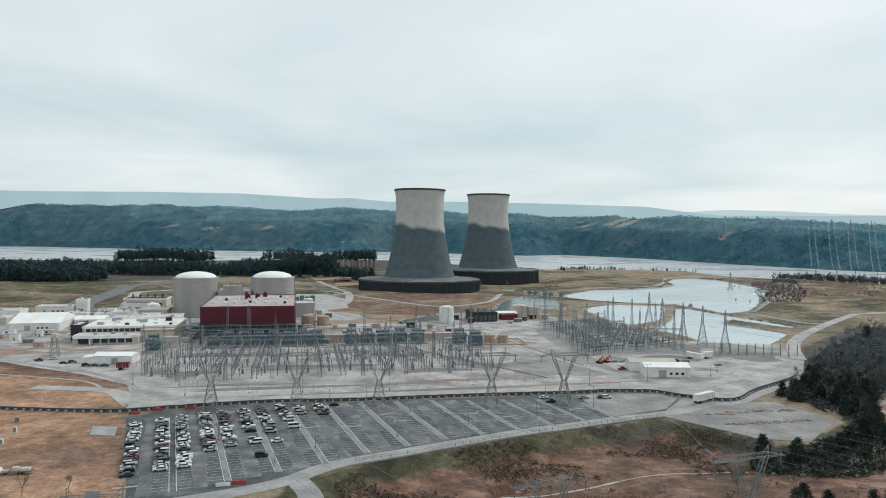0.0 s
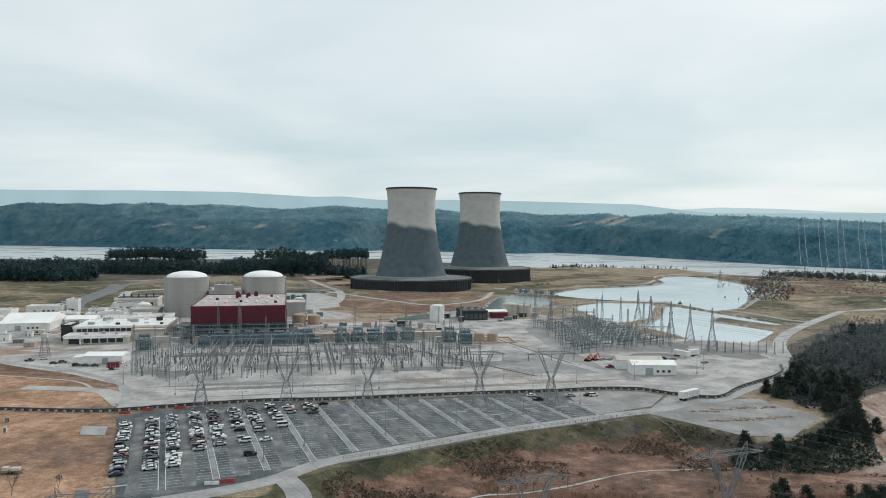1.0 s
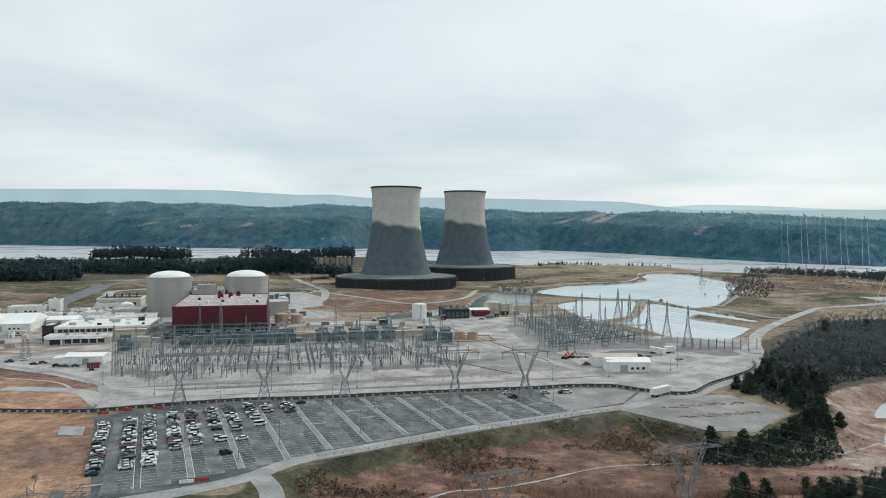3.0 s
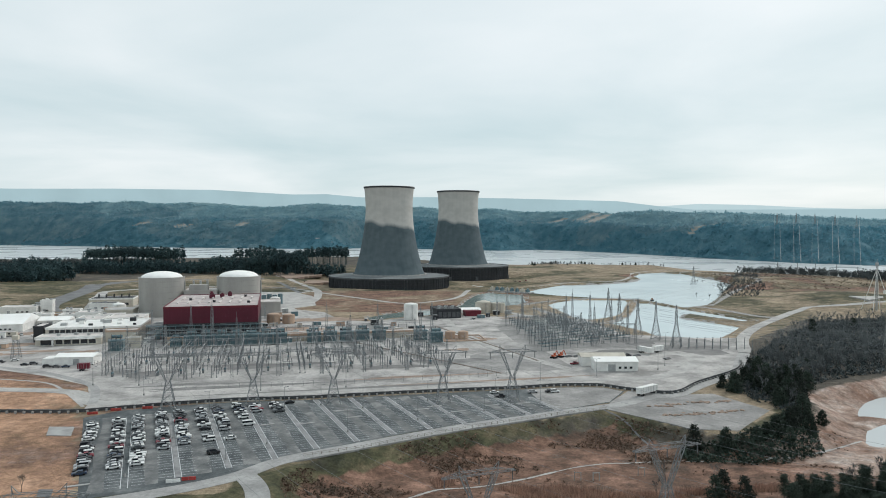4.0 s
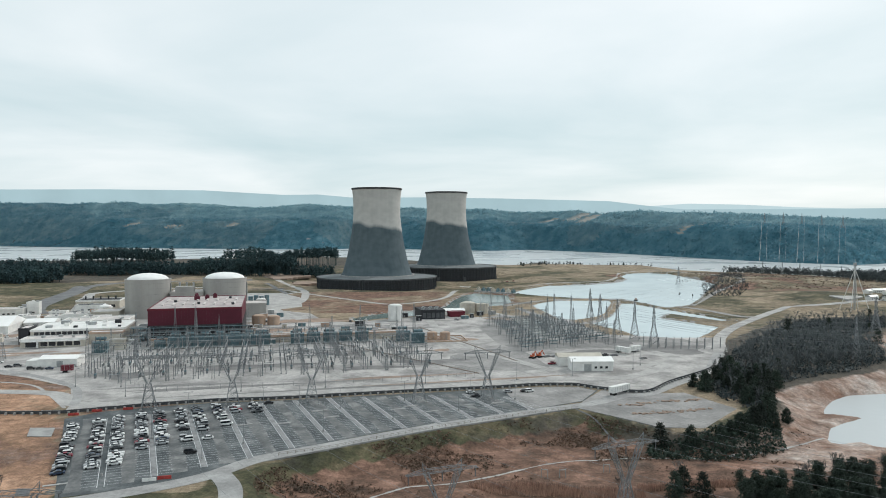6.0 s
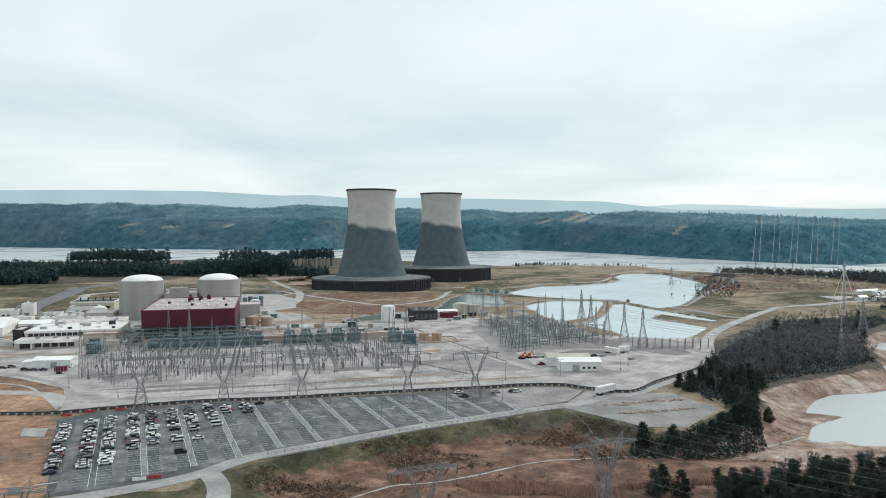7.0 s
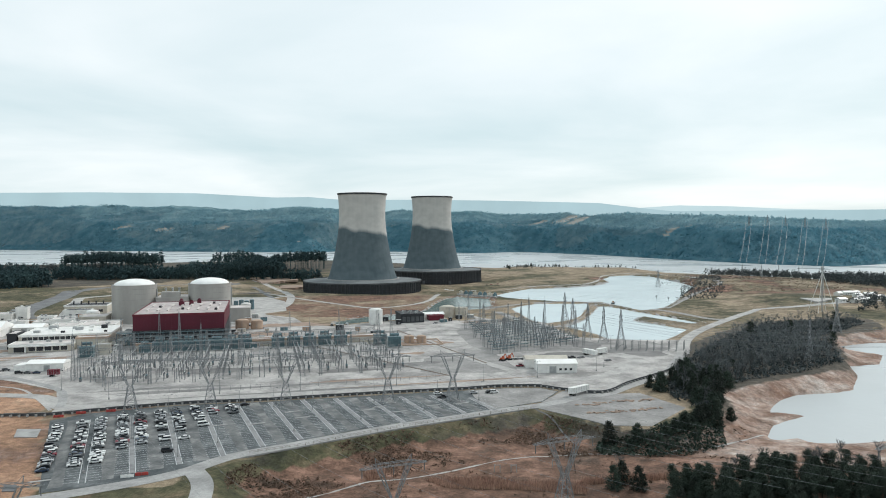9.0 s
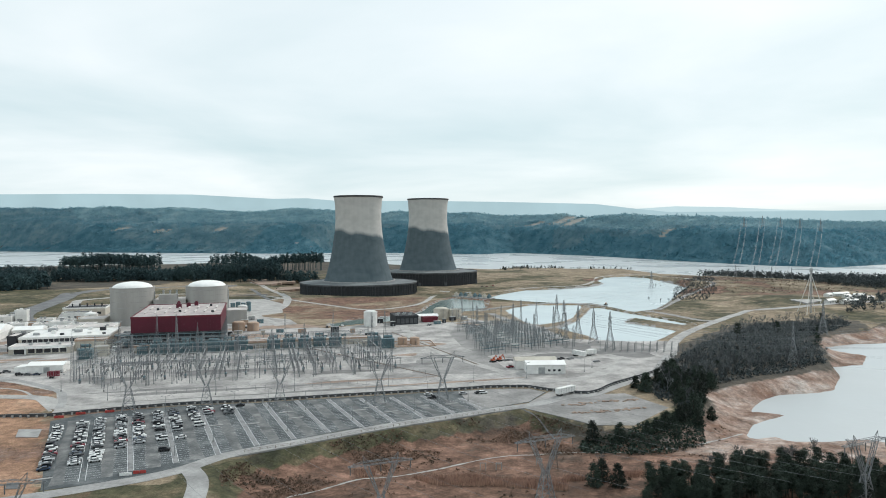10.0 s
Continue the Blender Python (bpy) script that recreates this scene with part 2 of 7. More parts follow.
    ln.new(bu.outputs[0], b.inputs["Normal"])
    return m


M_LAND = ground_material()


def tower_material():
    """Pale concrete above, weather-darkened below a wavy line, with faint vertical streaks and lift rings."""
    m = bpy.data.materials.new("tower_concrete")
    m.use_nodes = True
    nt, ln = m.node_tree.nodes, m.node_tree.links
    b = nt["Principled BSDF"]
    b.inputs["Roughness"].default_value, b.inputs["Specular IOR Level"].default_value = 0.9, 0.2
    tc = nt.new("ShaderNodeTexCoord")
    sp = nt.new("ShaderNodeSeparateXYZ")
    ln.new(tc.outputs["Object"], sp.inputs[0])

    def noise_tex(scale, sxyz, detail=6):
        mp = nt.new("ShaderNodeMapping")
        mp.inputs["Scale"].default_value = sxyz
        ln.new(tc.outputs["Object"], mp.inputs[0])
        n = nt.new("ShaderNodeTexNoise")
        n.inputs["Scale"].default_value, n.inputs["Detail"].default_value = scale, detail
        ln.new(mp.outputs[0], n.inputs["Vector"])
        return n.outputs["Fac"]

    def math_(op, a, c):
        n = nt.new("ShaderNodeMath")
        n.operation = op
        for i, v in enumerate((a, c)):
            if isinstance(v, (int, float)):
                n.inputs[i].default_value = v
            else:
                ln.new(v, n.inputs[i])
        return n.outputs[0]

    # height of the stain line falls from one side to the other
    slope = math_("MULTIPLY", sp.outputs[0], -0.20)
    wob = math_("MULTIPLY", math_("SUBTRACT", noise_tex(0.03, (1, 1, 0.25)), 0.5), 22.0)
    edge = math_("ADD", math_("ADD", slope, wob), 86.0)
    d = math_("SUBTRACT", sp.outputs[2], edge)
    mr = nt.new("ShaderNodeMapRange")
    mr.inputs[1].default_value, mr.inputs[2].default_value = -3.0, 3.0
    ln.new(d, mr.inputs[0])
    streak = noise_tex(0.22, (1, 1, 0.03))
    fine = noise_tex(0.08, (1, 1, 1.6), 9)
    both = math_("ADD", math_("MULTIPLY", streak, 0.35), math_("MULTIPLY", fine, 0.65))
    cols = []
    for lo, hi in (((0.080, 0.108, 0.122), (0.112, 0.142, 0.157)), ((0.44, 0.43, 0.41), (0.53, 0.515, 0.49))):
        r = nt.new("ShaderNodeValToRGB")
        ln.new(both, r.inputs[0])
        r.color_ramp.elements[0].position, r.color_ramp.elements[0].color = 0.36, (*lo, 1)
        r.color_ramp.elements[1].position, r.color_ramp.elements[1].color = 0.62, (*hi, 1)
        cols.append(r.outputs[0])
    mx = nt.new("ShaderNodeMix")
    mx.data_type = "RGBA"
    ln.new(mr.outputs[0], mx.inputs[0])
    ln.new(cols[0], mx.inputs[6])
    ln.new(cols[1], mx.inputs[7])
    ln.new(mx.outputs[2], b.inputs["Base Color"])
    return m


M_TOWER = tower_material()


# self-lit sheet: distance haze is put into the emission colour
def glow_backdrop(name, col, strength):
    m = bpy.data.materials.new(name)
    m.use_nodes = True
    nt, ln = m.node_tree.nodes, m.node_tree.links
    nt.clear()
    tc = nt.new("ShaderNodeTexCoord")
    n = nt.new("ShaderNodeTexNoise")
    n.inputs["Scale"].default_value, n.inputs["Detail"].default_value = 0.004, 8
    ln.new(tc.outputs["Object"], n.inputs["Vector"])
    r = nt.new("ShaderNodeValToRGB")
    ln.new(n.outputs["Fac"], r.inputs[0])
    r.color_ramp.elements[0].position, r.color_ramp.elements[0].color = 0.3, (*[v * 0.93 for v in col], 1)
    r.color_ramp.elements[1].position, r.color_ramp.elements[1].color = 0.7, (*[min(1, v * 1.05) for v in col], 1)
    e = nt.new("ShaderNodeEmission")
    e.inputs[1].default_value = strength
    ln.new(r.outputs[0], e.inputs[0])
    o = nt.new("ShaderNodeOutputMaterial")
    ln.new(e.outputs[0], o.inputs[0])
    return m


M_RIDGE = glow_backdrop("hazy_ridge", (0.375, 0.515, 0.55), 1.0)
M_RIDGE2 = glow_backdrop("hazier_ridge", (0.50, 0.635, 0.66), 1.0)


# ---- mesh tools ----
class Geo:
    """Vertices and faces of one mesh."""

    def __init__(self):
        self.v, self.f = [], []

    def add(self, verts, faces):
        k = len(self.v)
        self.v += [tuple(p) for p in verts]
        self.f += [tuple(i + k for i in f) for f in faces]
        return self

    def box(self, x0, y0, z0, x1, y1, z1):
        v = [(x0, y0, z0), (x1, y0, z0), (x1, y1, z0), (x0, y1, z0), (x0, y0, z1), (x1, y0, z1), (x1, y1, z1), (x0, y1, z1)]
        return self.add(v, [(3, 2, 1, 0), (4, 5, 6, 7), (0, 1, 5, 4), (1, 2, 6, 5), (2, 3, 7, 6), (3, 0, 4, 7)])

    def cbox(self, cx, cy, z0, sx, sy, sz):
        return self.box(cx - sx / 2, cy - sy / 2, z0, cx + sx / 2, cy + sy / 2, z0 + sz)

    def beam(self, p, q, w, n=4, w2=None):
        """A bar from p to q; n sides."""
        p, q = Vector(p), Vector(q)
        d = (q - p)
        if d.length < 1e-6:
            return self
        d.normalize()
        a = d.cross(Vector((0, 0, 1)) if abs(d.z) < 0.9 else Vector((1, 0, 0))).normalized()
        b = d.cross(a)
        w2 = w if w2 is None else w2
        ring = [(a * math.cos(t) + b * math.sin(t)) for t in [2 * math.pi * (i + 0.5) / n for i in range(n)]]
        v = [p + r * w * 0.7 for r in ring] + [q + r * w2 * 0.7 for r in ring]
        f = [(i, (i + 1) % n, n + (i + 1) % n, n + i) for i in range(n)] + [tuple(range(n - 1, -1, -1)), tuple(range(n, 2 * n))]
        return self.add(v, f)

    def lathe(self, prof, n, cx=0.0, cy=0.0, cap=True):
        """Turn a profile of (radius, z) round the upright axis."""
        v = [(cx + r * math.cos(2 * math.pi * i / n), cy + r * math.sin(2 * math.pi * i / n), z) for r, z in prof for i in range(n)]
        f = [(k * n + i, k * n + (i + 1) % n, (k + 1) * n + (i + 1) % n, (k + 1) * n + i) for k in range(len(prof) - 1) for i in range(n)]
        if cap:
            f += [tuple(range(n - 1, -1, -1)), tuple(range((len(prof) - 1) * n, len(prof) * n))]
        return self.add(v, f)

    def prism(self, poly, z0, z1):
        """An upright prism over a polygon of (x, y)."""
        n = len(poly)
        area = sum(poly[i][0] * poly[(i + 1) % n][1] - poly[(i + 1) % n][0] * poly[i][1] for i in range(n))
        if area < 0:
            poly = poly[::-1]
        v = [(x, y, z0) for x, y in poly] + [(x, y, z1) for x, y in poly]
        return self.add(v, [tuple(range(n - 1, -1, -1)), tuple(range(n, 2 * n))] + [(i, (i + 1) % n, n + (i + 1) % n, n + i) for i in range(n)])

    def gable(self, x0, y0, x1, y1, z0, z1, zr):
        """A shed with its ridge along x."""
        ym = (y0 + y1) / 2
        v = [(x0, y0, z0), (x1, y0, z0), (x1, y1, z0), (x0, y1, z0), (x0, y0, z1), (x1, y0, z1), (x1, y1, z1), (x0, y1, z1), (x0, ym, zr), (x1, ym, zr)]
        return self.add(v, [(3, 2, 1, 0), (0, 1, 5, 4), (2, 3, 7, 6), (1, 2, 6, 9, 5), (3, 0, 4, 8, 7), (4, 5, 9, 8), (6, 7, 8, 9)])

    def strip(self, line, w, z0, z1):
        """A flat band of width w along a polyline of (x, y)."""
        pts = [Vector(p) for p in line]
        for i in range(len(pts)):
            a, c = pts[max(0, i - 1)], pts[min(len(pts) - 1, i + 1)]
            d = (c - a).normalized()
            n = Vector((-d.y, d.x)) * w / 2
            self.v += [(pts[i].x + n.x, pts[i].y + n.y, z0), (pts[i].x - n.x, pts[i].y - n.y, z0), (pts[i].x + n.x, pts[i].y + n.y, z1), (pts[i].x - n.x, pts[i].y - n.y, z1)]
        k = len(self.v) - 4 * len(pts)
        for i in range(len(pts) - 1):
            a, c = k + 4 * i, k + 4 * i + 4
            self.f += [(a + 2, a + 3, c + 3, c + 2), (a + 1, a, c, c + 1), (a, a + 2, c + 2, c), (a + 3, a + 1, c + 1, c + 3)]
        return self


def mesh(name, g, material, smooth=False):
    me = bpy.data.meshes.new(name)
    me.from_pydata(g.v, [], g.f)
    me.materials.append(material)
    if smooth:
        me.polygons.foreach_set("use_smooth", [True] * len(me.polygons))
    me.update()
    return me


def part(name, g, material, parent=None, label="", smooth=False):
    ob = new(name, mesh(name, g, material, smooth))
    if parent is not None:
        ob.parent = parent
    if label:
        ob["label"] = label
    return ob


def thing(name, label, category, group="", kind="", m=None):
    ob = new(name)
    ob.empty_display_size = 0.1
    if m is not None:
        ob.matrix_basis = m
    return tagged(ob, label, category, group, kind)


def arrays_mesh(name, verts, faces, material, smooth=False):
    """A mesh from numpy arrays of vertices (n, 3) and triangles or quads."""
    me = bpy.data.meshes.new(name)
    k = faces.shape[1]
    me.vertices.add(len(verts))
    me.vertices.foreach_set("co", verts.astype(np.float32).ravel())
    me.loops.add(faces.size)
    me.loops.foreach_set("vertex_index", faces.astype(np.int32).ravel())
    me.polygons.add(len(faces))
    me.polygons.foreach_set("loop_start", np.arange(0, faces.size, k, dtype=np.int32))
    me.polygons.foreach_set("loop_total", np.full(len(faces), k, dtype=np.int32))
    me.materials.append(material)
    me.update(calc_edges=True)
    me.polygons.foreach_set("use_smooth", np.full(len(faces), smooth))
    return me


# plant grid: u along the front fence, v away from it
GRID_A = math.atan2(0.213, 0.977)
EX, EY, ORG = Vector((math.cos(GRID_A), math.sin(GRID_A))), Vector((-math.sin(GRID_A), math.cos(GRID_A))), Vector((0, 445))
GRID_DEG = math.degrees(GRID_A)


def G(u, v):
    if v > 171 and u < 20:
        u, v = u - 9.0, v - 5.0
    p = ORG + EX * u + EY * v
    return (p.x, p.y)


def at_grid(u, v, z=0.0, turn=0.0):
    x, y = G(u, v)
    return pose(x, y, z, 0, 0, GRID_DEG + turn)


# ---- terrain ----
def inside_dist(poly, X, Y):
    """Signed distance to a polygon, negative inside."""
    P = np.array(poly, float)
    Q = np.roll(P, -1, 0)
    d = np.full(X.shape, 1e12)
    ins = np.zeros(X.shape, bool)
    for (ax, ay), (bx, by) in zip(P, Q):
        ex, ey = bx - ax, by - ay
        t = np.clip(((X - ax) * ex + (Y - ay) * ey) / (ex * ex + ey * ey), 0, 1)
        d = np.minimum(d, (X - ax - t * ex) ** 2 + (Y - ay - t * ey) ** 2)
        if ey != 0:
            ins ^= ((ay > Y) != (by > Y)) & (X < ex * (Y - ay) / ey + ax)
    d = np.sqrt(d)
    return np.where(ins, -d, d)


def sstep(a, b, x):
    t = np.clip((x - a) / (b - a), 0, 1)
    return t * t * (3 - 2 * t)


def wave_noise(X, Y, size, seed, octaves=4):
    """Smooth value noise on arrays, about -1 to 1."""
    rng = np.random.RandomState(seed)
    out, amp = np.zeros(X.shape), 1.0
    for o in range(octaves):
        tab = rng.rand(256, 256) * 2 - 1
        gx, gy = X / size + 1000.3, Y / size + 1000.7
        ix, iy = np.floor(gx).astype(int), np.floor(gy).astype(int)
        fx, fy = gx - ix, gy - iy
        fx, fy = fx * fx * (3 - 2 * fx), fy * fy * (3 - 2 * fy)
        t = lambda a, c: tab[a % 256, c % 256]
        out += amp * ((t(ix, iy) * (1 - fx) + t(ix + 1, iy) * fx) * (1 - fy) + (t(ix, iy + 1) * (1 - fx) + t(ix + 1, iy + 1) * fx) * fy)
        size, amp = size / 2.1, amp * 0.5
    return out


LOW = [(-18, 60), (-19, 295), (-29, 330), (-23, 348), (-5, 357), (11, 368), (32, 381), (55, 393), (81, 406), (92, 409), (104, 395), (119, 379), (140, 371), (160, 384), (172, 398), (188, 420),
       (190, 440), (206, 452), (236, 469), (268, 486), (305, 514), (326, 560), (340, 590), (338, 612), (380, 640), (430, 672), (500, 735), (600, 800), (800, 830), (900, 300), (700, 60)]
LAKE = [(800, 810), (557, 755), (470, 668), (420, 632), (386, 627), (349, 612), (360, 598), (372, 579), (345, 540), (319, 539), (306, 508), (282, 469),
        (267, 461), (243, 460), (231, 450), (217, 431), (213, 427), (226, 423), (226, 417), (212, 408), (200, 399), (191, 384), (202, 386), (205, 377), (237, 379), (330, 350), (500, 250), (900, 150)]
FARBANK = [(-4500, 3950), (-2219, 3930), (-1563, 3600), (-398, 3160), (-300, 3420), (-120, 3300), (297, 2992), (480, 3150), (702, 2739), (867, 2171), (965, 1909), (1080, 1800), (1250, 1900), (1600, 2150), (4500, 2600)]
NEARBANK = [(-4500, 2300), (-1500, 2150), (-1020, 2030), (-700, 2150), (-300, 2300), (-100, 2200), (100, 1950), (206, 1790), (325, 2010), (380, 1790), (573, 1750), (594, 1540), (671, 1445), (772, 1330), (1000, 1230), (1500, 1080), (4500, 700)]
RIVER = NEARBANK + FARBANK[::-1]
POND_A = [(133, 988), (165, 1050), (199, 1102), (259, 1121), (311, 1163), (344, 1223), (354, 1291), (387, 1367), (430, 1398), (464, 1363), (462, 1231), (450, 1113), (397, 1019), (345, 915), (301, 838), (271, 815), (252, 902), (204, 915), (165, 945)]
POND_B = [(138, 841), (152, 868), (175, 893), (231, 891), (228, 867), (212, 820), (197, 773), (181, 743), (156, 720), (145, 728)]
POND_C = [(236, 858), (247, 858), (260, 810), (279, 757), (290, 716), (283, 709), (267, 740), (256, 766), (237, 733), (252, 701), (264, 673), (240, 636), (215, 604), (197, 588), (186, 591), (181, 653), (166, 697), (194, 743), (212, 790)]
CANAL = [(-34, 716), (-38, 738), (-22, 765), (-7, 783), (24, 797), (40, 815), (49, 840), (57, 891), (72, 955), (88, 985), (126, 958), (120, 870), (104, 838), (81, 827), (66, 802), (35, 764), (8, 746), (-11, 734)]


def farbank_y(X):
    a = np.array(FARBANK)
    return np.interp(X, a[:, 0], a[:, 1])


def height(X, Y):
    dl, dk, dr = inside_dist(LOW, X, Y), inside_dist(LAKE, X, Y), inside_dist(RIVER, X, Y)
    h = np.zeros(X.shape)
    # rough ground away from the levelled plant
    wild = sstep(0, 60, np.maximum(Y - 1000, 0) + np.maximum(X - 330, 0) + np.maximum(-420 - X, 0))
    h += wild * 1.2 * wave_noise(X, Y, 60, 3, 3)
    # knoll beyond the ponds
    h += 9.0 * np.exp(-(((X - 520) / 150) ** 2 + ((Y - 1130) / 170) ** 2)) + 5.0 * np.exp(-(((X - 500) / 90) ** 2 + ((Y - 870) / 70) ** 2))
    h += 6.0 * np.exp(-(((X + 560) / 140) ** 2 + ((Y - 1000) / 160) ** 2))
    # shallow dip round the cooling towers
    h -= 6.0 * (1 - sstep(0.55, 1.0, ((X - 10) / 215) ** 2 + ((Y - 1240) / 235) ** 2))
    # hills over the river
    up = np.maximum(Y - farbank_y(X), 0)
    top = np.interp(X, [-2600, -1600, -500, 0, 400, 800, 1300, 2200, 3200], [232, 218, 188, 183, 168, 136, 112, 104, 118])
    rise = 0.58 * sstep(0, 1, up / np.interp(X, [-2300, -900], [200, 300])) + 0.39 * sstep(0, 1, (up - np.interp(X, [-2300, -1000], [120, 330])) / np.interp(X, [-2300, -1000], [260, 560]))
    h = np.where(up > 0, rise * top * (1 + 0.085 * wave_noise(X, Y, 420, 5, 4) + 0.05 * wave_noise(X, Y, 190, 6, 2)) + np.minimum(up / 10, 6), h)
    # low marsh and mud flats, lake, river, ponds
    low = -6.3 + 0.45 * wave_noise(X, Y, 16, 7, 3) + 1.6 * sstep(0, 60, 300 - Y) + 2.6 * np.exp(-(((X - 150) / 45) ** 2 + ((Y - 320) / 26) ** 2))
    k = 1 - sstep(np.where(X > 150, -16.0, -13.0), 3.0, dl)
    h = h * (1 - k) + low * k
    k = 1 - sstep(-3, 6, dk)
    h = h * (1 - k) + (-9.0) * k
    k = 1 - sstep(-40, 110, dr)
    h = h * (1 - k) + (-12.0) * k
    for p in (POND_A, POND_B, POND_C, CANAL):
        d = inside_dist(p, X, Y)
        k = 1 - sstep(-3.5, 3.5, d)
        h = h * (1 - k) + (-2.0) * k
    return h


def graded(lo, hi, fine_lo, fine_hi, step, grow):
    out = list(np.arange(fine_lo, fine_hi, step))
    s, v = step, out[0]
    head = []
    while v > lo:
        s *= grow
        v -= s
        head.append(v)
    s, v = step, out[-1]
    tail = []
    while v < hi:
        s = min(s * grow, 45.0)
        v += s
        tail.append(v)
    return np.array(head[::-1] + out + tail)


gx = graded(-4400, 4400, -260, 520, 4.0, 1.025)
gy = graded(-900, 4990, 270, 1000, 4.0, 1.02)
GXm, GYm = np.meshgrid(gx, gy)
GZ = height(GXm, GYm)
nx, ny = len(gx), len(gy)
idx = np.arange(nx * ny).reshape(ny, nx)
quads = np.stack([idx[:-1, :-1], idx[:-1, 1:], idx[1:, 1:], idx[1:, :-1]], -1).reshape(-1, 4)
me = arrays_mesh("ground", np.stack([GXm.ravel(), GYm.ravel(), GZ.ravel()], -1), quads, M_LAND, True)
ground = tagged(new("ground", me), "dry grass, clay and woodland soil round the plant", "ground", kind="structure")


CLEARINGS = [(763, 3215, 75, 45), (722, 3340, 60, 40), (603, 3412, 45, 30), (-1790, 4330, 90, 70), (480, 3455, 70, 22), (-1450, 3745, 60, 16), (-1215, 3655, 50, 14), (-900, 3560, 40, 16), (905, 2420, 46, 20)]


def clearing(X, Y):
    """Below 1 inside one of the mown clearings on the far hills."""
    out = np.full(X.shape, 9.0)
    for x, y, a, c in CLEARINGS:
        out = np.minimum(out, ((X - x) / a) ** 2 + ((Y - y) / c) ** 2)
    return out + 0.35 * wave_noise(X, Y, 40, 29, 2)


def cover_shares(X, Y, Z):
    dl, dk, dr = inside_dist(LOW, X, Y), inside_dist(LAKE, X, Y), inside_dist(RIVER, X, Y)
    n = wave_noise(X, Y, 45, 11, 4)
    dry, green, clay, sand = (np.zeros(X.shape) for _ in range(4))
    plant = (Y > 250) & (Y < 1700) & (X < 700) & (dl > 0)
    dry = np.where(plant, 0.9 + 0.1 * n, dry)
    # green strips: the field by the far left, the bank tops, the lawn south of the car park
    green = np.where(plant & (X < -260) & (Y > 800) & (Y < 1150), 0.62 + 0.25 * n, green)
    green = np.where((X < -24) & (Y < 318), 0.75 + 0.2 * n, green)
    green = np.where((dl < 0) & (dl > -20) & (X < 125), 0.50 + 0.3 * n, green)
    green = np.where((Y < 312) & (X > -24) & (X < 90), 0.52 + 0.4 * n, green)
    green = np.where((X > 235) & (X < 560) & (Y > 590) & (Y < 900), 0.48 + 0.3 * n, green)
    green = np.where(plant & (Y > 900) & (Y < 1650) & (X > -250) & (X < 330), 0.50 + 0.35 * n, green)
    green = np.where((dl > 0) & (dl < 14) & (Y < 420), 0.45 + 0.3 * n, green)
    # marsh clay
    clay = np.where(dl < -7, 0.80 + 0.3 * n, clay)
    dc = inside_dist(CANAL, X, Y)
    clay = np.where(plant & (np.abs(dc) < 9) | plant & (X > -130) & (X < 60) & (Y > 770) & (Y < 1000), 0.60 + 0.40 * n, clay)
    clay = np.where(plant & (np.abs(X + 40) < 60) & (Y > 1080) & (Y < 1175), 0.1, clay)
    clay = np.where((X > 330) & (X < 700) & (Y > 930) & (Y < 1350), 0.36 + 0.5 * n, clay)
    green = np.where((X > 330) & (X < 800) & (Y > 860) & (Y < 1400), 0.55 + 0.4 * n, green)
    clay = np.where((Y < 312) & (X > -24), clay - 0.25, clay)
    clay = np.where((X < -60) & (Y > 285) & (Y < 480), 0.22 + 0.40 * n, clay)
    clay = np.where((X < -150) & (Y > 480) & (Y < 640), 0.45 + 0.4 * n, clay)
    # mud flats by the lake
    shore = (dl < 4) & (X > 128) & (Y > 345)
    sand = np.where(shore, (0.34 + 0.44 * (1 - sstep(8, 70, dk)) + 0.34 * wave_noise(X, Y, 20, 13, 3)) * (1 - sstep(-5, 4, dl)), sand)
    sand = np.where((dr > -40) & (dr < 6) & (Y > 1500), 0.5, sand)
    sand = np.where((X < -60) & (Y > 285) & (Y < 480) & (dl > 0), 0.05 + 0.35 * n, sand)
    woods = inside_dist(WOODS, X, Y) < np.where(X > 168, 14, -4)
    dry, green = np.where(woods, 0.15, dry), np.where(woods, 0.1, green)
    back = inside_dist(PINEWOOD, X, Y) < 0
    dry = np.where(back, 0.12 + 0.3 * n + 0.5 * ((Y > 1395) & (Y < 1560)), dry)
    far = Y > farbank_y(X)
    dry = np.where(far, np.where(clearing(X, Y) < 1.1, 0.95, 0.1), dry)
    return np.clip(np.stack([dry, green, clay, sand], -1), 0, 1)


WOODS = [(160, 450), (180, 474), (202, 514), (224, 552), (254, 594), (287, 634), (344, 700), (400, 712), (440, 722), (425, 690), (375, 645), (334, 612), (336, 590), (324, 562), (303, 517), (266, 491), (234, 475), (205, 457), (188, 440), (184, 420), (168, 404)]
PINEWOOD = [(-1500, 1150), (-700, 1130), (-500, 1145), (-395, 1240), (-330, 1420), (-228, 1350), (-215, 1450), (-140, 1500), (-105, 1700), (-140, 1950), (-400, 2080), (-700, 2080), (-1500, 2060)]
cov = me.color_attributes.new("cover", "FLOAT_COLOR", "POINT")
cov.data.foreach_set("color", cover_shares(GXm, GYm, GZ).astype(np.float32).ravel())
FIELD = [(-430, 300), (-75, 300), (-84, 318), (-120, 396), (-132, 412), (-132, 425), (-149, 459), (-184, 483), (-215, 498), (-430, 540)]
in_field = np.where(inside_dist(FIELD, GXm, GYm) < 0, 0.78 + 0.22 * wave_noise(GXm, GYm, 40, 17, 3), 0.0)
fc = me.color_attributes.new("field", "FLOAT_COLOR", "POINT")
fc.data.foreach_set("color", np.repeat(np.clip(in_field, 0, 1).ravel(), 4).astype(np.float32))



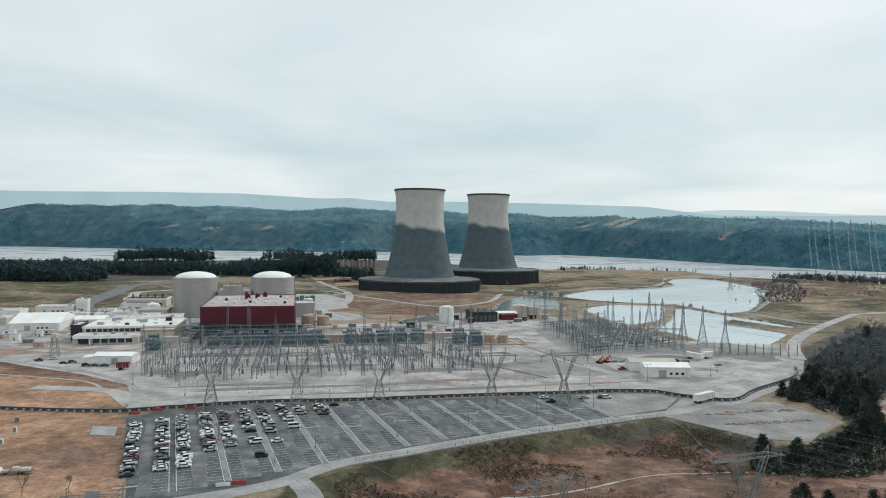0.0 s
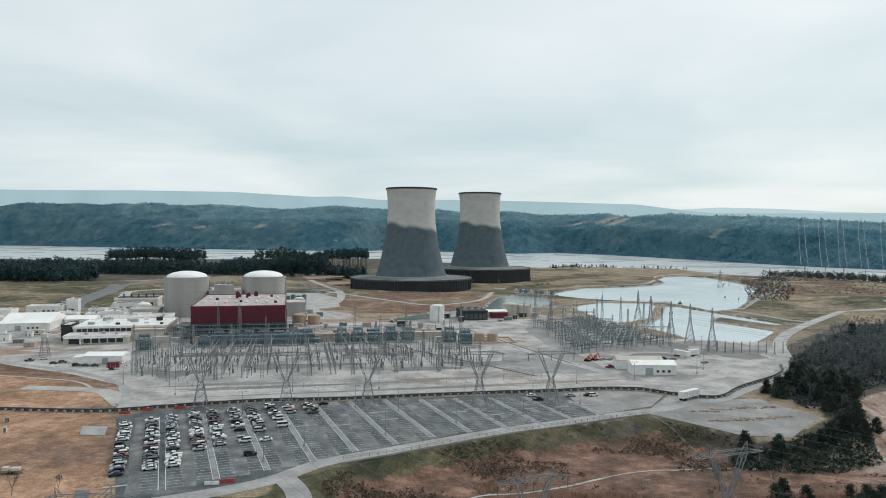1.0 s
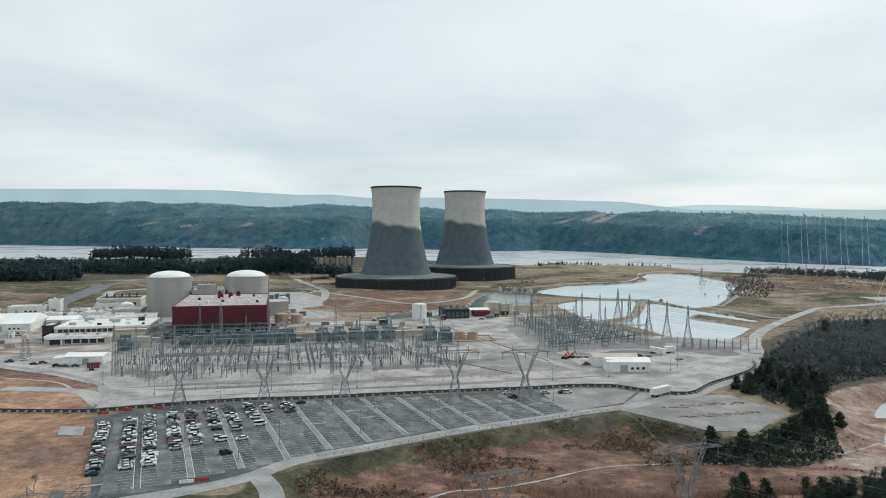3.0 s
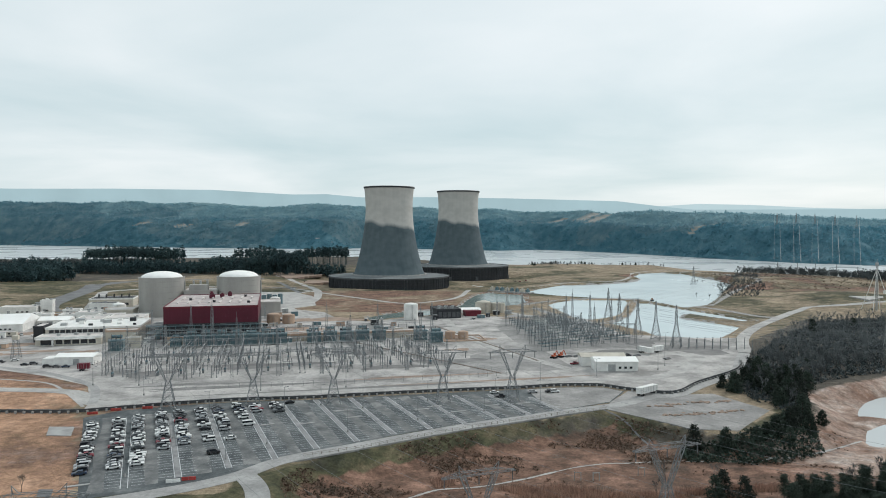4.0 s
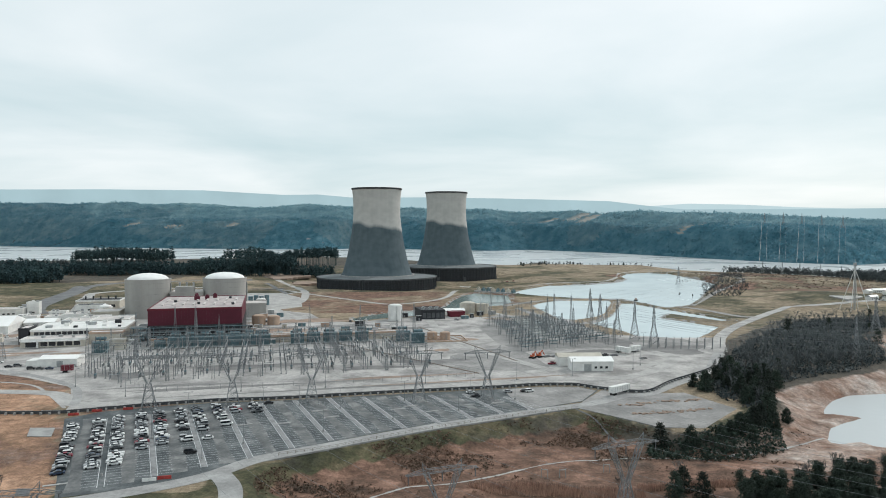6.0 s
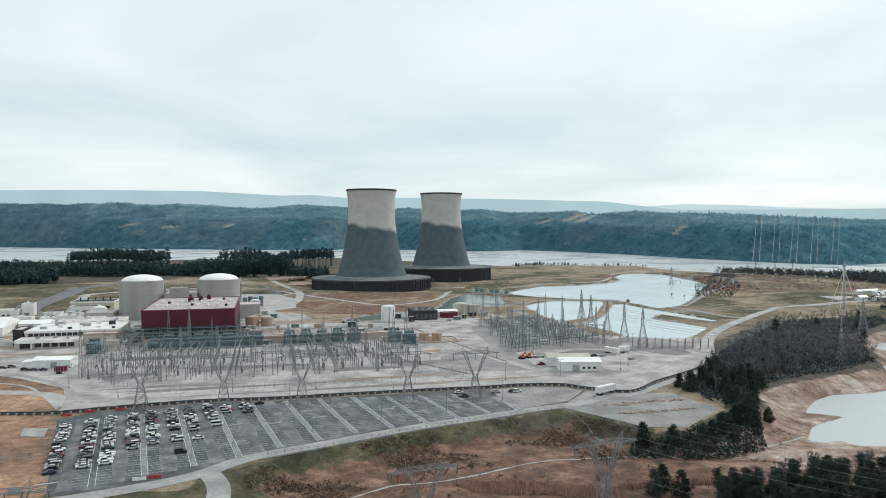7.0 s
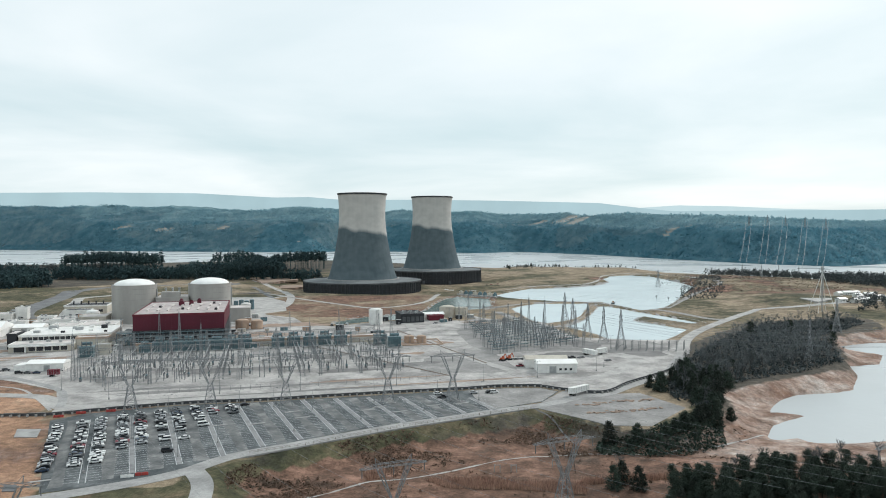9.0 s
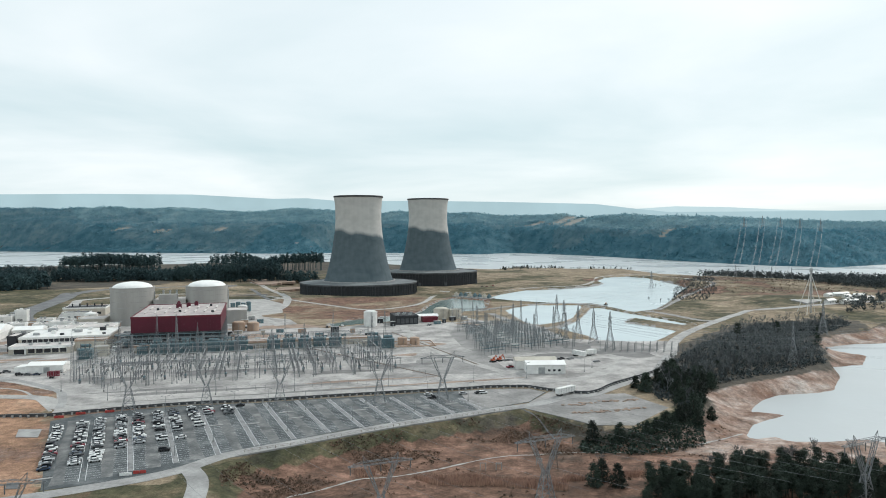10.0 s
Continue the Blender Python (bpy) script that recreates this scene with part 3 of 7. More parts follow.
def ground_z(x, y):
    """Height of the ground mesh at one place."""
    i = int(np.clip(np.searchsorted(gx, x) - 1, 0, nx - 2))
    j = int(np.clip(np.searchsorted(gy, y) - 1, 0, ny - 2))
    a, b = (x - gx[i]) / (gx[i + 1] - gx[i]), (y - gy[j]) / (gy[j + 1] - gy[j])
    return float((GZ[j, i] * (1 - a) + GZ[j, i + 1] * a) * (1 - b) + (GZ[j + 1, i] * (1 - a) + GZ[j + 1, i + 1] * a) * b)


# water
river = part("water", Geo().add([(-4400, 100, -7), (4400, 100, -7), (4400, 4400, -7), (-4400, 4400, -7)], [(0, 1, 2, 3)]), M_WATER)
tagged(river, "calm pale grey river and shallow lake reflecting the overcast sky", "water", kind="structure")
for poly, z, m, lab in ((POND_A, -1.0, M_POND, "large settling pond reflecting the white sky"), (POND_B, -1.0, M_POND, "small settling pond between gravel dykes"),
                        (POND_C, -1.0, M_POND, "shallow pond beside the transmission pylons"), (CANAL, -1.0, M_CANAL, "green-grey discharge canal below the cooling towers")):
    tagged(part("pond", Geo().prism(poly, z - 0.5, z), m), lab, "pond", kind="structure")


# ridges on the horizon
def ridge(name, radius, prof, material, wob, seed):
    ex, ey, ez = 22.0, 87.0, 78.0
    n, v, f = 420, [], []
    xs = np.linspace(prof[0][0], prof[-1][0], n)
    ys = np.interp(xs, [p[0] for p in prof], [p[1] for p in prof]) + wob * wave_noise(xs, xs * 0, 70, seed, 4)
    for i, (a, e) in enumerate(zip(xs, ys)):
        az = radians(a)
        x, y, r = math.sin(az), math.cos(az), radius
        v += [(ex + x * r, ey + y * r, -30), (ex + x * r, ey + y * r, ez + r * math.tan(radians(e))), (ex + x * (r + 25), ey + y * (r + 25), -30)]
    for i in range(n - 1):
        a = 3 * i
        f += [(a, a + 3, a + 4, a + 1), (a + 1, a + 4, a + 5, a + 2)]
    tagged(part(name, Geo().add(v, f), material), "hazy blue wooded ridge on the horizon", "hills", kind="structure")



# both ridges glow by themselves in their painted haze colour
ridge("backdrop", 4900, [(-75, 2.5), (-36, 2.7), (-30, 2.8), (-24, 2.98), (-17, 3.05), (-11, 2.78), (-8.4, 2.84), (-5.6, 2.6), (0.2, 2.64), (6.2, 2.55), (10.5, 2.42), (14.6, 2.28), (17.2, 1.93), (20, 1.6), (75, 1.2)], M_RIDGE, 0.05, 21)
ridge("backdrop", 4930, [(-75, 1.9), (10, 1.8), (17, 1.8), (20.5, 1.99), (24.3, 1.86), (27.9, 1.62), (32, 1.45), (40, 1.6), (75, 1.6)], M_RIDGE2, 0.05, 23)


# ---- paved areas ----
def sheet(name, poly, z, material, label, category):
    return tagged(part(name, Geo().prism(poly, -0.6, z), material), label, category, kind="structure")


YARD = [(-149, 460), (-132, 426), (-128, 412), (-91, 423), (-38, 433), (30, 447.5), (79, 457.5), (93, 458.5), (104, 456.5), (113, 449), (131, 441.5), (150, 463), (184, 496), (206, 540), (230, 580), (236, 612), (205, 612), (160, 630), (150, 715), (60, 742), (36, 752), (9, 735), (-12, 722), (-34, 704), (-60, 715), (-80, 770), (-120, 800), (-180, 850), (-262, 860), (-330, 820), (-420, 790), (-420, 590), (-300, 545), (-215, 499), (-184, 484)]
sheet("pavement", YARD, 0.04, M_GRAVEL, "grey crushed-gravel yard of the power plant", "gravel yard")
sheet("pavement", [(-262, 858), (-180, 848), (-118, 800), (-98, 830), (-118, 930), (-150, 985), (-205, 985), (-290, 930)], 0.05, M_PALEGRAVEL, "pale gravel apron behind the reactor buildings", "gravel yard")
LOT = [(-122, 400), (-81, 312), (-62, 319), (-50, 327), (-38, 338), (-28, 352), (-8, 365), (8, 376), (30, 389), (55, 401), (80, 414), (98, 424), (110, 445), (102, 453.5), (92, 454.5), (79, 453.5), (62, 449.5), (30, 443.5), (-6, 436.5), (-38, 429.5), (-68, 426), (-91, 419.5), (-112, 411)]
lot = sheet("pavement", LOT, 0.06, M_ASPHALT, "worn dark asphalt car park with pale divider strips", "car park")
sheet("pavement", [(98, 424), (93, 412), (106, 397), (119, 381), (136, 379), (162, 409), (150, 440), (133, 438), (112, 446)], 0.05, M_MIDGRAVEL, "bare gravel overflow lot beside the woods", "gravel lot")


sheet("pavement", [(64, 449), (80, 453), (92, 454), (102, 453), (109, 445), (98, 425), (80, 414.5), (71, 410), (68, 421)], 0.068, M_MIDGRAVEL, "faded pale end of the car park without markings", "car park")


def road(line, w, z, material, label):
    return tagged(part("road", Geo().strip(line, w, -0.5, z), material), label, "road", kind="structure")


def curve_line(pts, n=6):
    """A smooth line through the points."""
    out = []
    for i in range(len(pts) - 1):
        p0, p1, p2, p3 = (Vector(pts[max(0, i - 1)]), Vector(pts[i]), Vector(pts[i + 1]), Vector(pts[min(len(pts) - 1, i + 2)]))
        for k in range(n):
            t = k / n
            q = 0.5 * ((2 * p1) + (p2 - p0) * t + (2 * p0 - 5 * p1 + 4 * p2 - p3) * t * t + (3 * p1 - p0 - 3 * p2 + p3) * t * t * t)
            out.append((q.x, q.y))
    return out + [tuple(pts[-1])]


road(curve_line([(-260, 264), (-190, 275), (-131, 290), (-92, 302), (-62, 316), (-43, 329), (-30, 346), (-8, 360.5), (9, 371.5), (31, 385), (55, 397), (80, 410), (100, 419), (118, 433), (131, 437), (151, 458), (183, 492), (203, 530), (214, 552), (234, 600)]), 7.0, 0.10, M_ROAD, "pale worn perimeter road along the car park and up to the ponds")
road(curve_line([(-40, 333), (-32, 318), (-27, 295), (-18, 250), (10, 100)]), 7.0, 0.11, M_ROAD, "pale side road leading away from the car park")
road(curve_line([(-190, 452), (-150, 446), (-128, 424), (-95, 432), (-40, 443), (35, 458), (95, 471), (136, 478), (172, 520), (172, 545), (150, 548)]), 8.0, 0.09, M_PALEGRAVEL, "pale gravel service road along the fence")
road(curve_line([(-420, 585), (-300, 540), (-218, 506), (-186, 491), (-150, 463), (-136, 440), (-130, 424)]), 4.0, 0.10, M_ROAD, "grey access road by the grass field")
road(curve_line([(94, 500), (64, 560), (40, 640), (30, 720)]), 7.0, 0.08, M_PALEGRAVEL, "pale gravel track between the switchyards")
road(curve_line([(70, 486), (118, 505), (160, 512), (180, 540), (150, 600), (120, 700), (90, 770)]), 6.0, 0.08, M_PALEGRAVEL, "pale gravel track round the sheds")
road(curve_line([(-440, 800), (-394, 930), (-330, 1010), (-270, 1050), (-205, 1050), (-160, 1052)]), 8.0, 0.08, M_DKROAD, "grey access road curving behind the reactors")


# ---- cooling towers ----
PROFILE = [(53.6, 12.0), (50.4, 18.0), (48.4, 23.4), (43.7, 40.4), (40.0, 57.5), (37.0, 74.6), (34.8, 91.6), (33.9, 106.0), (34.1, 118.0), (34.7, 130.0), (36.0, 140.0)]


def cooling_tower(x, y, z, label):
    t = thing("cooling_tower", label, "cooling tower", "cooling towers", m=pose(x, y, z))
    rr, zz = [p[0] for p in PROFILE], [p[1] for p in PROFILE]
    zs = np.linspace(12, 140, 45)
    prof = [(float(np.interp(v, zz, rr)), float(v)) for v in zs]
    inner = [(r - 1.0, v) for r, v in prof[::-1]]
    part("shell", Geo().lathe(prof + [(prof[-1][0] + 0.5, 140.2), (prof[-1][0] + 0.5, 141.4), (prof[-1][0] - 1.2, 141.4)] + inner, 96, cap=False), M_TOWER, t, smooth=True)
    part("rim", Geo().lathe([(36.4, 138.9), (36.8, 139.1), (36.8, 141.0), (36.4, 141.1)], 96, cap=False), M_DARK, t, "dark walkway rim")
    # fill ring round the foot
    part("fill_ring", Geo().lathe([(86, -10), (86, 12.4), (85, 12.4), (85, -10)], 96, cap=False), M_DARK, t, "dark louvred fill ring")
    part("deck", Geo().lathe([(86.6, 12.5), (86.6, 13.1), (53.0, 15.2), (53.0, 12.5)], 96, cap=False), M_ROADDECK, t, "pale grey concrete deck")
    part("parapet", Geo().lathe([(87.2, 12.0), (87.2, 14.0), (86.7, 14.0), (86.7, 12.0)], 96, cap=False), M_DECKEDGE, t)
    part("foot_wall", Geo().lathe([(54.6, 13.5), (54.4, 16.4), (52.4, 16.4), (52.4, 13.5)], 96, cap=False), M_CONC, t)
    post = Geo().box(-0.3, -0.4, -9, 0.3, 0.4, 12.4)
    pm = mesh("louvre_post", post, M_SHADE)
    for i in range(96):
        a = 2 * math.pi * i / 96
        o = new("louvre_post", pm)
        o.parent = t
        o.matrix_basis = Matrix.Translation((86.4 * math.cos(a), 86.4 * math.sin(a), 0)) @ Matrix.Rotation(a + math.pi / 2, 4, "Z")
    for zz_ in (-4.0, -1.0, 2.0, 5.0, 8.0, 10.6):
        part("louvre_rail", Geo().lathe([(86.2, zz_), (86.5, zz_), (86.5, zz_ + 0.35), (86.2, zz_ + 0.35)], 96, cap=False), M_SHADE, t)
    for a0 in (-1.75, -1.25, -0.35, -2.6):
        g = Geo()
        px, py = math.cos(a0), math.sin(a0)
        for s in (-1, 1):
            g.beam((87 * px - s * 2 * py, 87 * py + s * 2 * px, -8), (87 * px - s * 2 * py, 87 * py + s * 2 * px, 13), 0.4)
        g.cbox(88 * px, 88 * py, -8, 4, 3, 6.5)
        part("stair_tower", g, M_DECKEDGE, t)
    return t


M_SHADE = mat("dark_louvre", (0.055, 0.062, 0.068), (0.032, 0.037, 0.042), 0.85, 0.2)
M_ROADDECK = mat("deck_concrete", (0.19, 0.205, 0.21), (0.12, 0.132, 0.138), 0.9, 0.05)
M_DECKEDGE = mat("weathered_edge", (0.11, 0.115, 0.12), (0.06, 0.064, 0.07), 0.9, 0.2)
cooling_tower(-43.2, 1145, -3, "tall concrete cooling tower, pale above and weather-darkened below")
cooling_tower(64.1, 1343, 2, "second concrete cooling tower, dark-stained below, beside the ponds")


# ---- reactor buildings ----
def reactor(u, v, label):
    t = thing("reactor_building", label, "reactor building", "reactor buildings", m=at_grid(u, v))
    part("wall", Geo().lathe([(19.3, -0.5), (19.3, 34.0), (18.3, 34.0), (18.3, 29)], 64, cap=False), M_CONTAIN, t, smooth=False)
    dome = [(17.6 * math.cos(a), 33.4 + 5.8 * math.sin(a)) for a in np.linspace(0, math.pi / 2 - 0.02, 12)]
    part("dome", Geo().lathe(dome, 64), M_DOME, t, "shallow white dome", smooth=True)
    part("cornice", Geo().lathe([(19.2, 33.2), (19.6, 33.3), (19.6, 34.2), (19.2, 34.3)], 64, cap=False), M_CONTAIN, t)
    g = Geo()
    for z in (6, 11, 16, 21, 26, 30.5):
        g.lathe([(19.3, z), (19.42, z), (19.42, z + 0.3), (19.3, z + 0.3)], 64, cap=False)
    part("lift_joints", g, M_CONC, t)
    part("vent_pipe", Geo().beam((19.6, -3, 0), (19.6, -3, 30), 0.8, 8), M_PSTEEL, t)
    return t


reactor(-143, 350, "round concrete reactor building with a white domed roof")
reactor(-77, 350, "second round concrete reactor building with a white dome")


# ---- turbine hall ----
def box_building(name, label, category, u, v, w, d, h, wall, roof, z=0.0, turn=0.0, parapet=0.6, trim=None):
    """A flat-roofed block; u, v is its front left corner."""
    t = thing(name, label, category, m=at_grid(u, v, z, turn))
    part("wall", Geo().box(0, 0, -0.4, w, d, h), wall, t)
    part("roof", Geo().box(0.3, 0.3, h + 0.01, w - 0.3, d - 0.3, h + 0.25), roof, t)
    if parapet:
        e = 0.25
        for x0, y0, x1, y1 in ((-e, -e, w + e, 0.3), (-e, d - 0.3, w + e, d + e), (-e, 0.3, 0.3, d - 0.3), (w - 0.3, 0.3, w + e, d - 0.3)):
            part("parapet", Geo().box(x0, y0, h - 0.8, x1, y1, h + parapet), trim or wall, t)
    return t


M_HALLROOF = mat("weathered_roof", (0.50, 0.44, 0.425), (0.33, 0.29, 0.285), 0.85, 0.10, c3=(0.43, 0.38, 0.37))
hall = box_building("turbine_hall", "dark red metal-clad turbine hall with a pale flat roof", "industrial building", -117, 178, 61, 92, 24.0, M_RED, M_HALLROOF, parapet=0.7, trim=M_REDTRIM)
part("lower_wall", Geo().box(-0.4, -0.35, 0, 61.4, 0, 13.2), M_DARK, hall, "dark lower cladding")
part("lower_wall", Geo().box(61.02, 0, 0, 61.4, 92, 13.2), M_DARK, hall)
rib = mesh("cladding_rib", Geo().box(-0.12, -0.16, 13.3, 0.12, 0, 23.2), M_RED)
for i in range(30):
    o = new("cladding_rib", rib)
    o.parent = hall
    o.matrix_basis = Matrix.Translation((1.2 + 2.02 * i, -0.01, 0))
for i in range(8):
    for j in range(2):
        part("roof_vent", Geo().cbox(6 + 7 * i, 30 + 30 * j, 24.2, 1.3, 14, 0.9), M_ROOF, hall, "pale roof vent")
for x, y, s in ((26, 62, 4), (33, 66, 3.2), (24, 80, 2.8), (38, 78, 3)):
    part("roof_unit", Geo().cbox(x, y, 24.2, s, s * 0.8, 3.0).cbox(x, y, 27.2, s * 0.6, s * 0.5, 0.8), M_RED, hall, "dark red roof unit")
for x, y in ((30, 30), (50, 70), (12, 48), (54, 22)):
    part("roof_hatch", Geo().cbox(x, y, 24.2, 1.8, 1.8, 1.6), M_DARK, hall)


# ---- office block and sheds ----
def window_row(t, x0, x1, y, z0, z1, n, gap=0.5, name="window"):
    w = (x1 - x0) / n
    for i in range(n):
        a, b = x0 + i * w + gap / 2, x0 + (i + 1) * w - gap / 2
        fr = part(name, Geo().box(a - 0.12, y - 0.14, z0 - 0.12, b + 0.12, y - 0.02, z0).box(a - 0.12, y - 0.14, z1, b + 0.12, y - 0.02, z1 + 0.12)
                  .box(a - 0.12, y - 0.14, z0, a, y - 0.02, z1).box(b, y - 0.14, z0, b + 0.12, y - 0.02, z1), M_WHITE, t)
        part("pane", Geo().box(a, y - 0.10, z0, b, y - 0.04, z1), M_GLASS, fr)


office = box_building("office_building", "low cream office block with a band of dark windows", "office building", -197, 186, 40, 17, 5.2, M_CREAM, M_ROOF, trim=M_WHITE)
window_row(office, 3, 10, 0, 0.4, 3.8, 1, name="doorway")
window_row(office, 11.8, 37, 0, 0.9, 3.8, 5, 0.9)
part("awning", Geo().box(1, -2.0, 4.0, 36, -0.3, 4.5), M_WHITE, office)
part("entrance_wall", Geo().box(10.5, -2.2, 0, 11.3, -0.3, 5.0), M_WHITE, office)
for x, y, s in ((12, 8, 2), (22, 11, 2.4), (31, 6, 1.6)):
    part("roof_unit", Geo().cbox(x, y, 5.4, s, s, 1.4), M_PSTEEL, office)
upper = box_building("office_building", "two-storey white-roofed office block behind the lower one", "office building", -196, 204, 60, 44, 9.0, M_CREAM, M_WHITE, trim=M_WHITE)
window_row(upper, 2, 44, 0, 5.7, 8.0, 12, 0.45)
for i, (x, y, s, h) in enumerate(((8, 14, 4, 1.6), (18, 20, 3, 2.2), (26, 10, 2.5, 1.4), (34, 24, 5, 2.0), (44, 14, 3, 1.3), (50, 30, 4, 2.6), (14, 34, 6, 2.4), (40, 36, 3, 1.5), (55, 8, 2, 1.2), (29, 31, 2.4, 1.7))):
    part("roof_unit", Geo().cbox(x, y, 9.2, s, s * 0.8, h), (M_PSTEEL, M_WHITE, M_DARK)[i % 3], upper)
stair = box_building("stair_tower", "dark brick stair tower beside the office block", "stair tower", -203, 203, 6, 18, 10.5, M_DARK, M_ROOF)
annex = box_building("service_building", "long tan service building beside the turbine hall", "service building", -157, 194, 21, 9, 7.5, M_CREAM, M_ROOF, trim=M_TAN)
box_building("store_building", "small windowless cream store on the gravel", "store", -147, 158, 9, 7, 6.5, M_CREAM, M_ROOF)
wall_low = box_building("service_building", "long low tan wall building along the transformer row", "service building", -124, 166, 168, 7, 4.6, M_CREAM, M_ROOF, trim=M_TAN)
for i in range(40):
    part("pipe_support", Geo().box(3 + 4.1 * i, -1.6, 0, 3.3 + 4.1 * i, -1.3, 4.4), M_TAN, wall_low)
part("pipe_rack", Geo().box(0, -1.9, 4.2, 100, -1.0, 4.8).beam((0, -1.4, 5.3), (100, -1.4, 5.3), 0.5, 6), M_TAN, wall_low, "orange-brown pipe rack")

white2 = thing("warehouse", "white metal warehouse with a shallow gabled roof", "warehouse", m=at_grid(-181, 108, 0, -8))
part("wall", Geo().gable(7, 0, 28, 13, -0.3, 4.4, 5.6), M_WHITE, white2)
part("roof", Geo().gable(6.7, -0.4, 28.3, 13.4, 4.42, 4.55, 5.9), M_DOME, white2)
part("lean_to", Geo().box(0, 1, -0.3, 6.9, 11, 3.6), M_WHITE, white2)
part("roller_door", Geo().box(17, -0.15, 0, 20.5, -0.02, 3.4), M_PSTEEL, white2)


def gable_shed(u, v, w, d, h, hr, wall, roof, label, turn=0.0, door=True):
    t = thing("shed", label, "shed", "plant sheds", m=at_grid(u, v, 0, turn))
    part("wall", Geo().gable(0, 0, w, d, -0.3, h, hr), wall, t)
    part("roof", Geo().gable(-0.4, -0.5, w + 0.4, d + 0.5, h + 0.02, h + 0.2, hr + 0.35), roof, t)
    if door:
        part("roller_door", Geo().box(w * 0.3, -0.15, 0, w * 0.3 + 4, -0.03, 3.8), M_PSTEEL, t)
        for k in range(3):
            part("window", Geo().box(w * 0.55 + 3 * k, -0.12, 1.4, w * 0.55 + 3 * k + 1.4, -0.03, 2.6), M_GLASS, t)
    return t


gable_shed(-262, 262, 34, 42, 5.5, 11.0, M_WHITE, M_DOME, "large white gabled hall with a porch beside the field")
gable_shed(-226, 290, 22, 18, 4.5, 6.5, M_WHITE, M_DOME, "low white gabled shed among the plant buildings")
for u, v, w, d, h, lab in ((-285, 384, 30, 16, 6, "long white flat-roofed shed at the back"), (-254, 392, 10, 9, 11, "tall narrow white building at the back"), (-312, 340, 30, 18, 7, "white storage building by the far field"),
                           (-300, 300, 22, 14, 6, "cream flat-roofed store by the field"), (-240, 330, 12, 10, 5, "small white plant building with a flat roof"), (-222, 330, 16, 12, 4, "low white annex of the offices"),
                           (-205, 318, 18, 14, 7, "white process building beside the reactors"), (-196, 272, 20, 30, 6, "flat white-roofed workshop beside the offices"), (-170, 262, 26, 26, 8, "white-roofed auxiliary building beside the hall"),
                           (-230, 372, 14, 10, 4, "low pale store behind the offices"), (-216, 404, 24, 12, 6, "dark-roofed long store behind the reactors"), (-186, 300, 20, 12, 6.5, "cream auxiliary building against the reactor")):
    b = box_building("plant_building", lab, "plant building", u, v, w, d, h, M_CREAM if "cream" in lab else M_WHITE, M_DARK if "dark" in lab else M_ROOF, trim=M_WHITE)
    part("door", Geo().box(w * 0.2, -0.12, 0, w * 0.2 + 2.4, -0.03, min(3, h - 1)), M_PSTEEL, b)
    for k in range(max(1, int(w / 8))):
        part("window", Geo().box(w * 0.45 + 4 * k, -0.12, 1.3, w * 0.45 + 4 * k + 2, -0.03, 2.5), M_GLASS, b)
    for k in range(3):
        part("roof_unit", Geo().cbox(random.uniform(2, w - 2), random.uniform(2, d - 2), h + 0.2, 1.8, 1.4, random.uniform(0.8, 1.8)), random.choice((M_PSTEEL, M_WHITE)), b)
# auxiliary building between the reactors
aux = box_building("auxiliary_building", "concrete auxiliary building standing between the two reactors", "plant building", -123, 336, 28, 30, 22, M_CONTAIN, M_ROOF)
part("roof_house", Geo().box(4, 4, 22.2, 20, 14, 27), M_CONTAIN, aux)
for x in (6, 12, 18):
    part("roof_stack", Geo().lathe([(0.9, 22), (0.9, 29), (1.1, 29.2), (1.1, 29.8)], 12, x, 22), M_PSTEEL, aux)
box_building("auxiliary_building", "low pale service block against the reactor wall", "plant building", -186, 330, 22, 26, 7, M_CREAM, M_ROOF)
box_building("auxiliary_building", "grey service block beside the second reactor", "plant building", -58, 322, 18, 26, 12, M_CONTAIN, M_ROOF)


def site_trailer(u, v, w, wall, label, turn=0.0):
    t = thing("site_trailer", label, "site trailer", "site trailers", m=at_grid(u, v, 0.05, turn))
    part("body", Geo().box(0, 0, 0.5, w, 3.2, 3.3), wall, t)
    part("roof", Geo().box(-0.15, -0.15, 3.31, w + 0.15, 3.35, 3.5), M_ROOF, t)
    part("skirt", Geo().box(0.1, 0.1, 0, w - 0.1, 3.1, 0.49), M_DARK, t)
    part("door", Geo().box(w * 0.2, -0.06, 0.6, w * 0.2 + 1.0, -0.005, 2.7), M_PSTEEL, t)
    part("window", Geo().box(w * 0.55, -0.06, 1.5, w * 0.55 + 1.6, -0.005, 2.6), M_GLASS, t)
    return t


def pipe_skid(u, v, w, d, h, material, label, turn=0.0):
    """Open steel frame with vessels and pipe runs."""
    t = thing("pipe_skid", label, "process equipment", "process equipment", m=at_grid(u, v, 0, turn))
    for x in (0.2, w - 0.2):
        for y in (0.2, d - 0.2):
            part("post", Geo().box(x - 0.15, y - 0.15, -0.1, x + 0.15, y + 0.15, h), material, t)
    for z in (h * 0.5, h):
        part("deck", Geo().box(0, 0, z, w, d, z + 0.2), material, t)
    n = max(2, int(w / 3))
    for k in range(n):
        part("vessel", Geo().lathe([(0.05, 0.2), (0.9, 0.4), (0.9, h * 0.46), (0.05, h * 0.49)], 12, (k + 0.5) * w / n, d * 0.4), (M_PSTEEL, M_WHITE, material)[k % 3], t)
    for y in (d * 0.25, d * 0.7):
        part("pipe", Geo().beam((-1.0, y, h + 0.7), (w + 1.0, y, h + 0.7), 0.5, 8), M_PSTEEL, t)
    return t


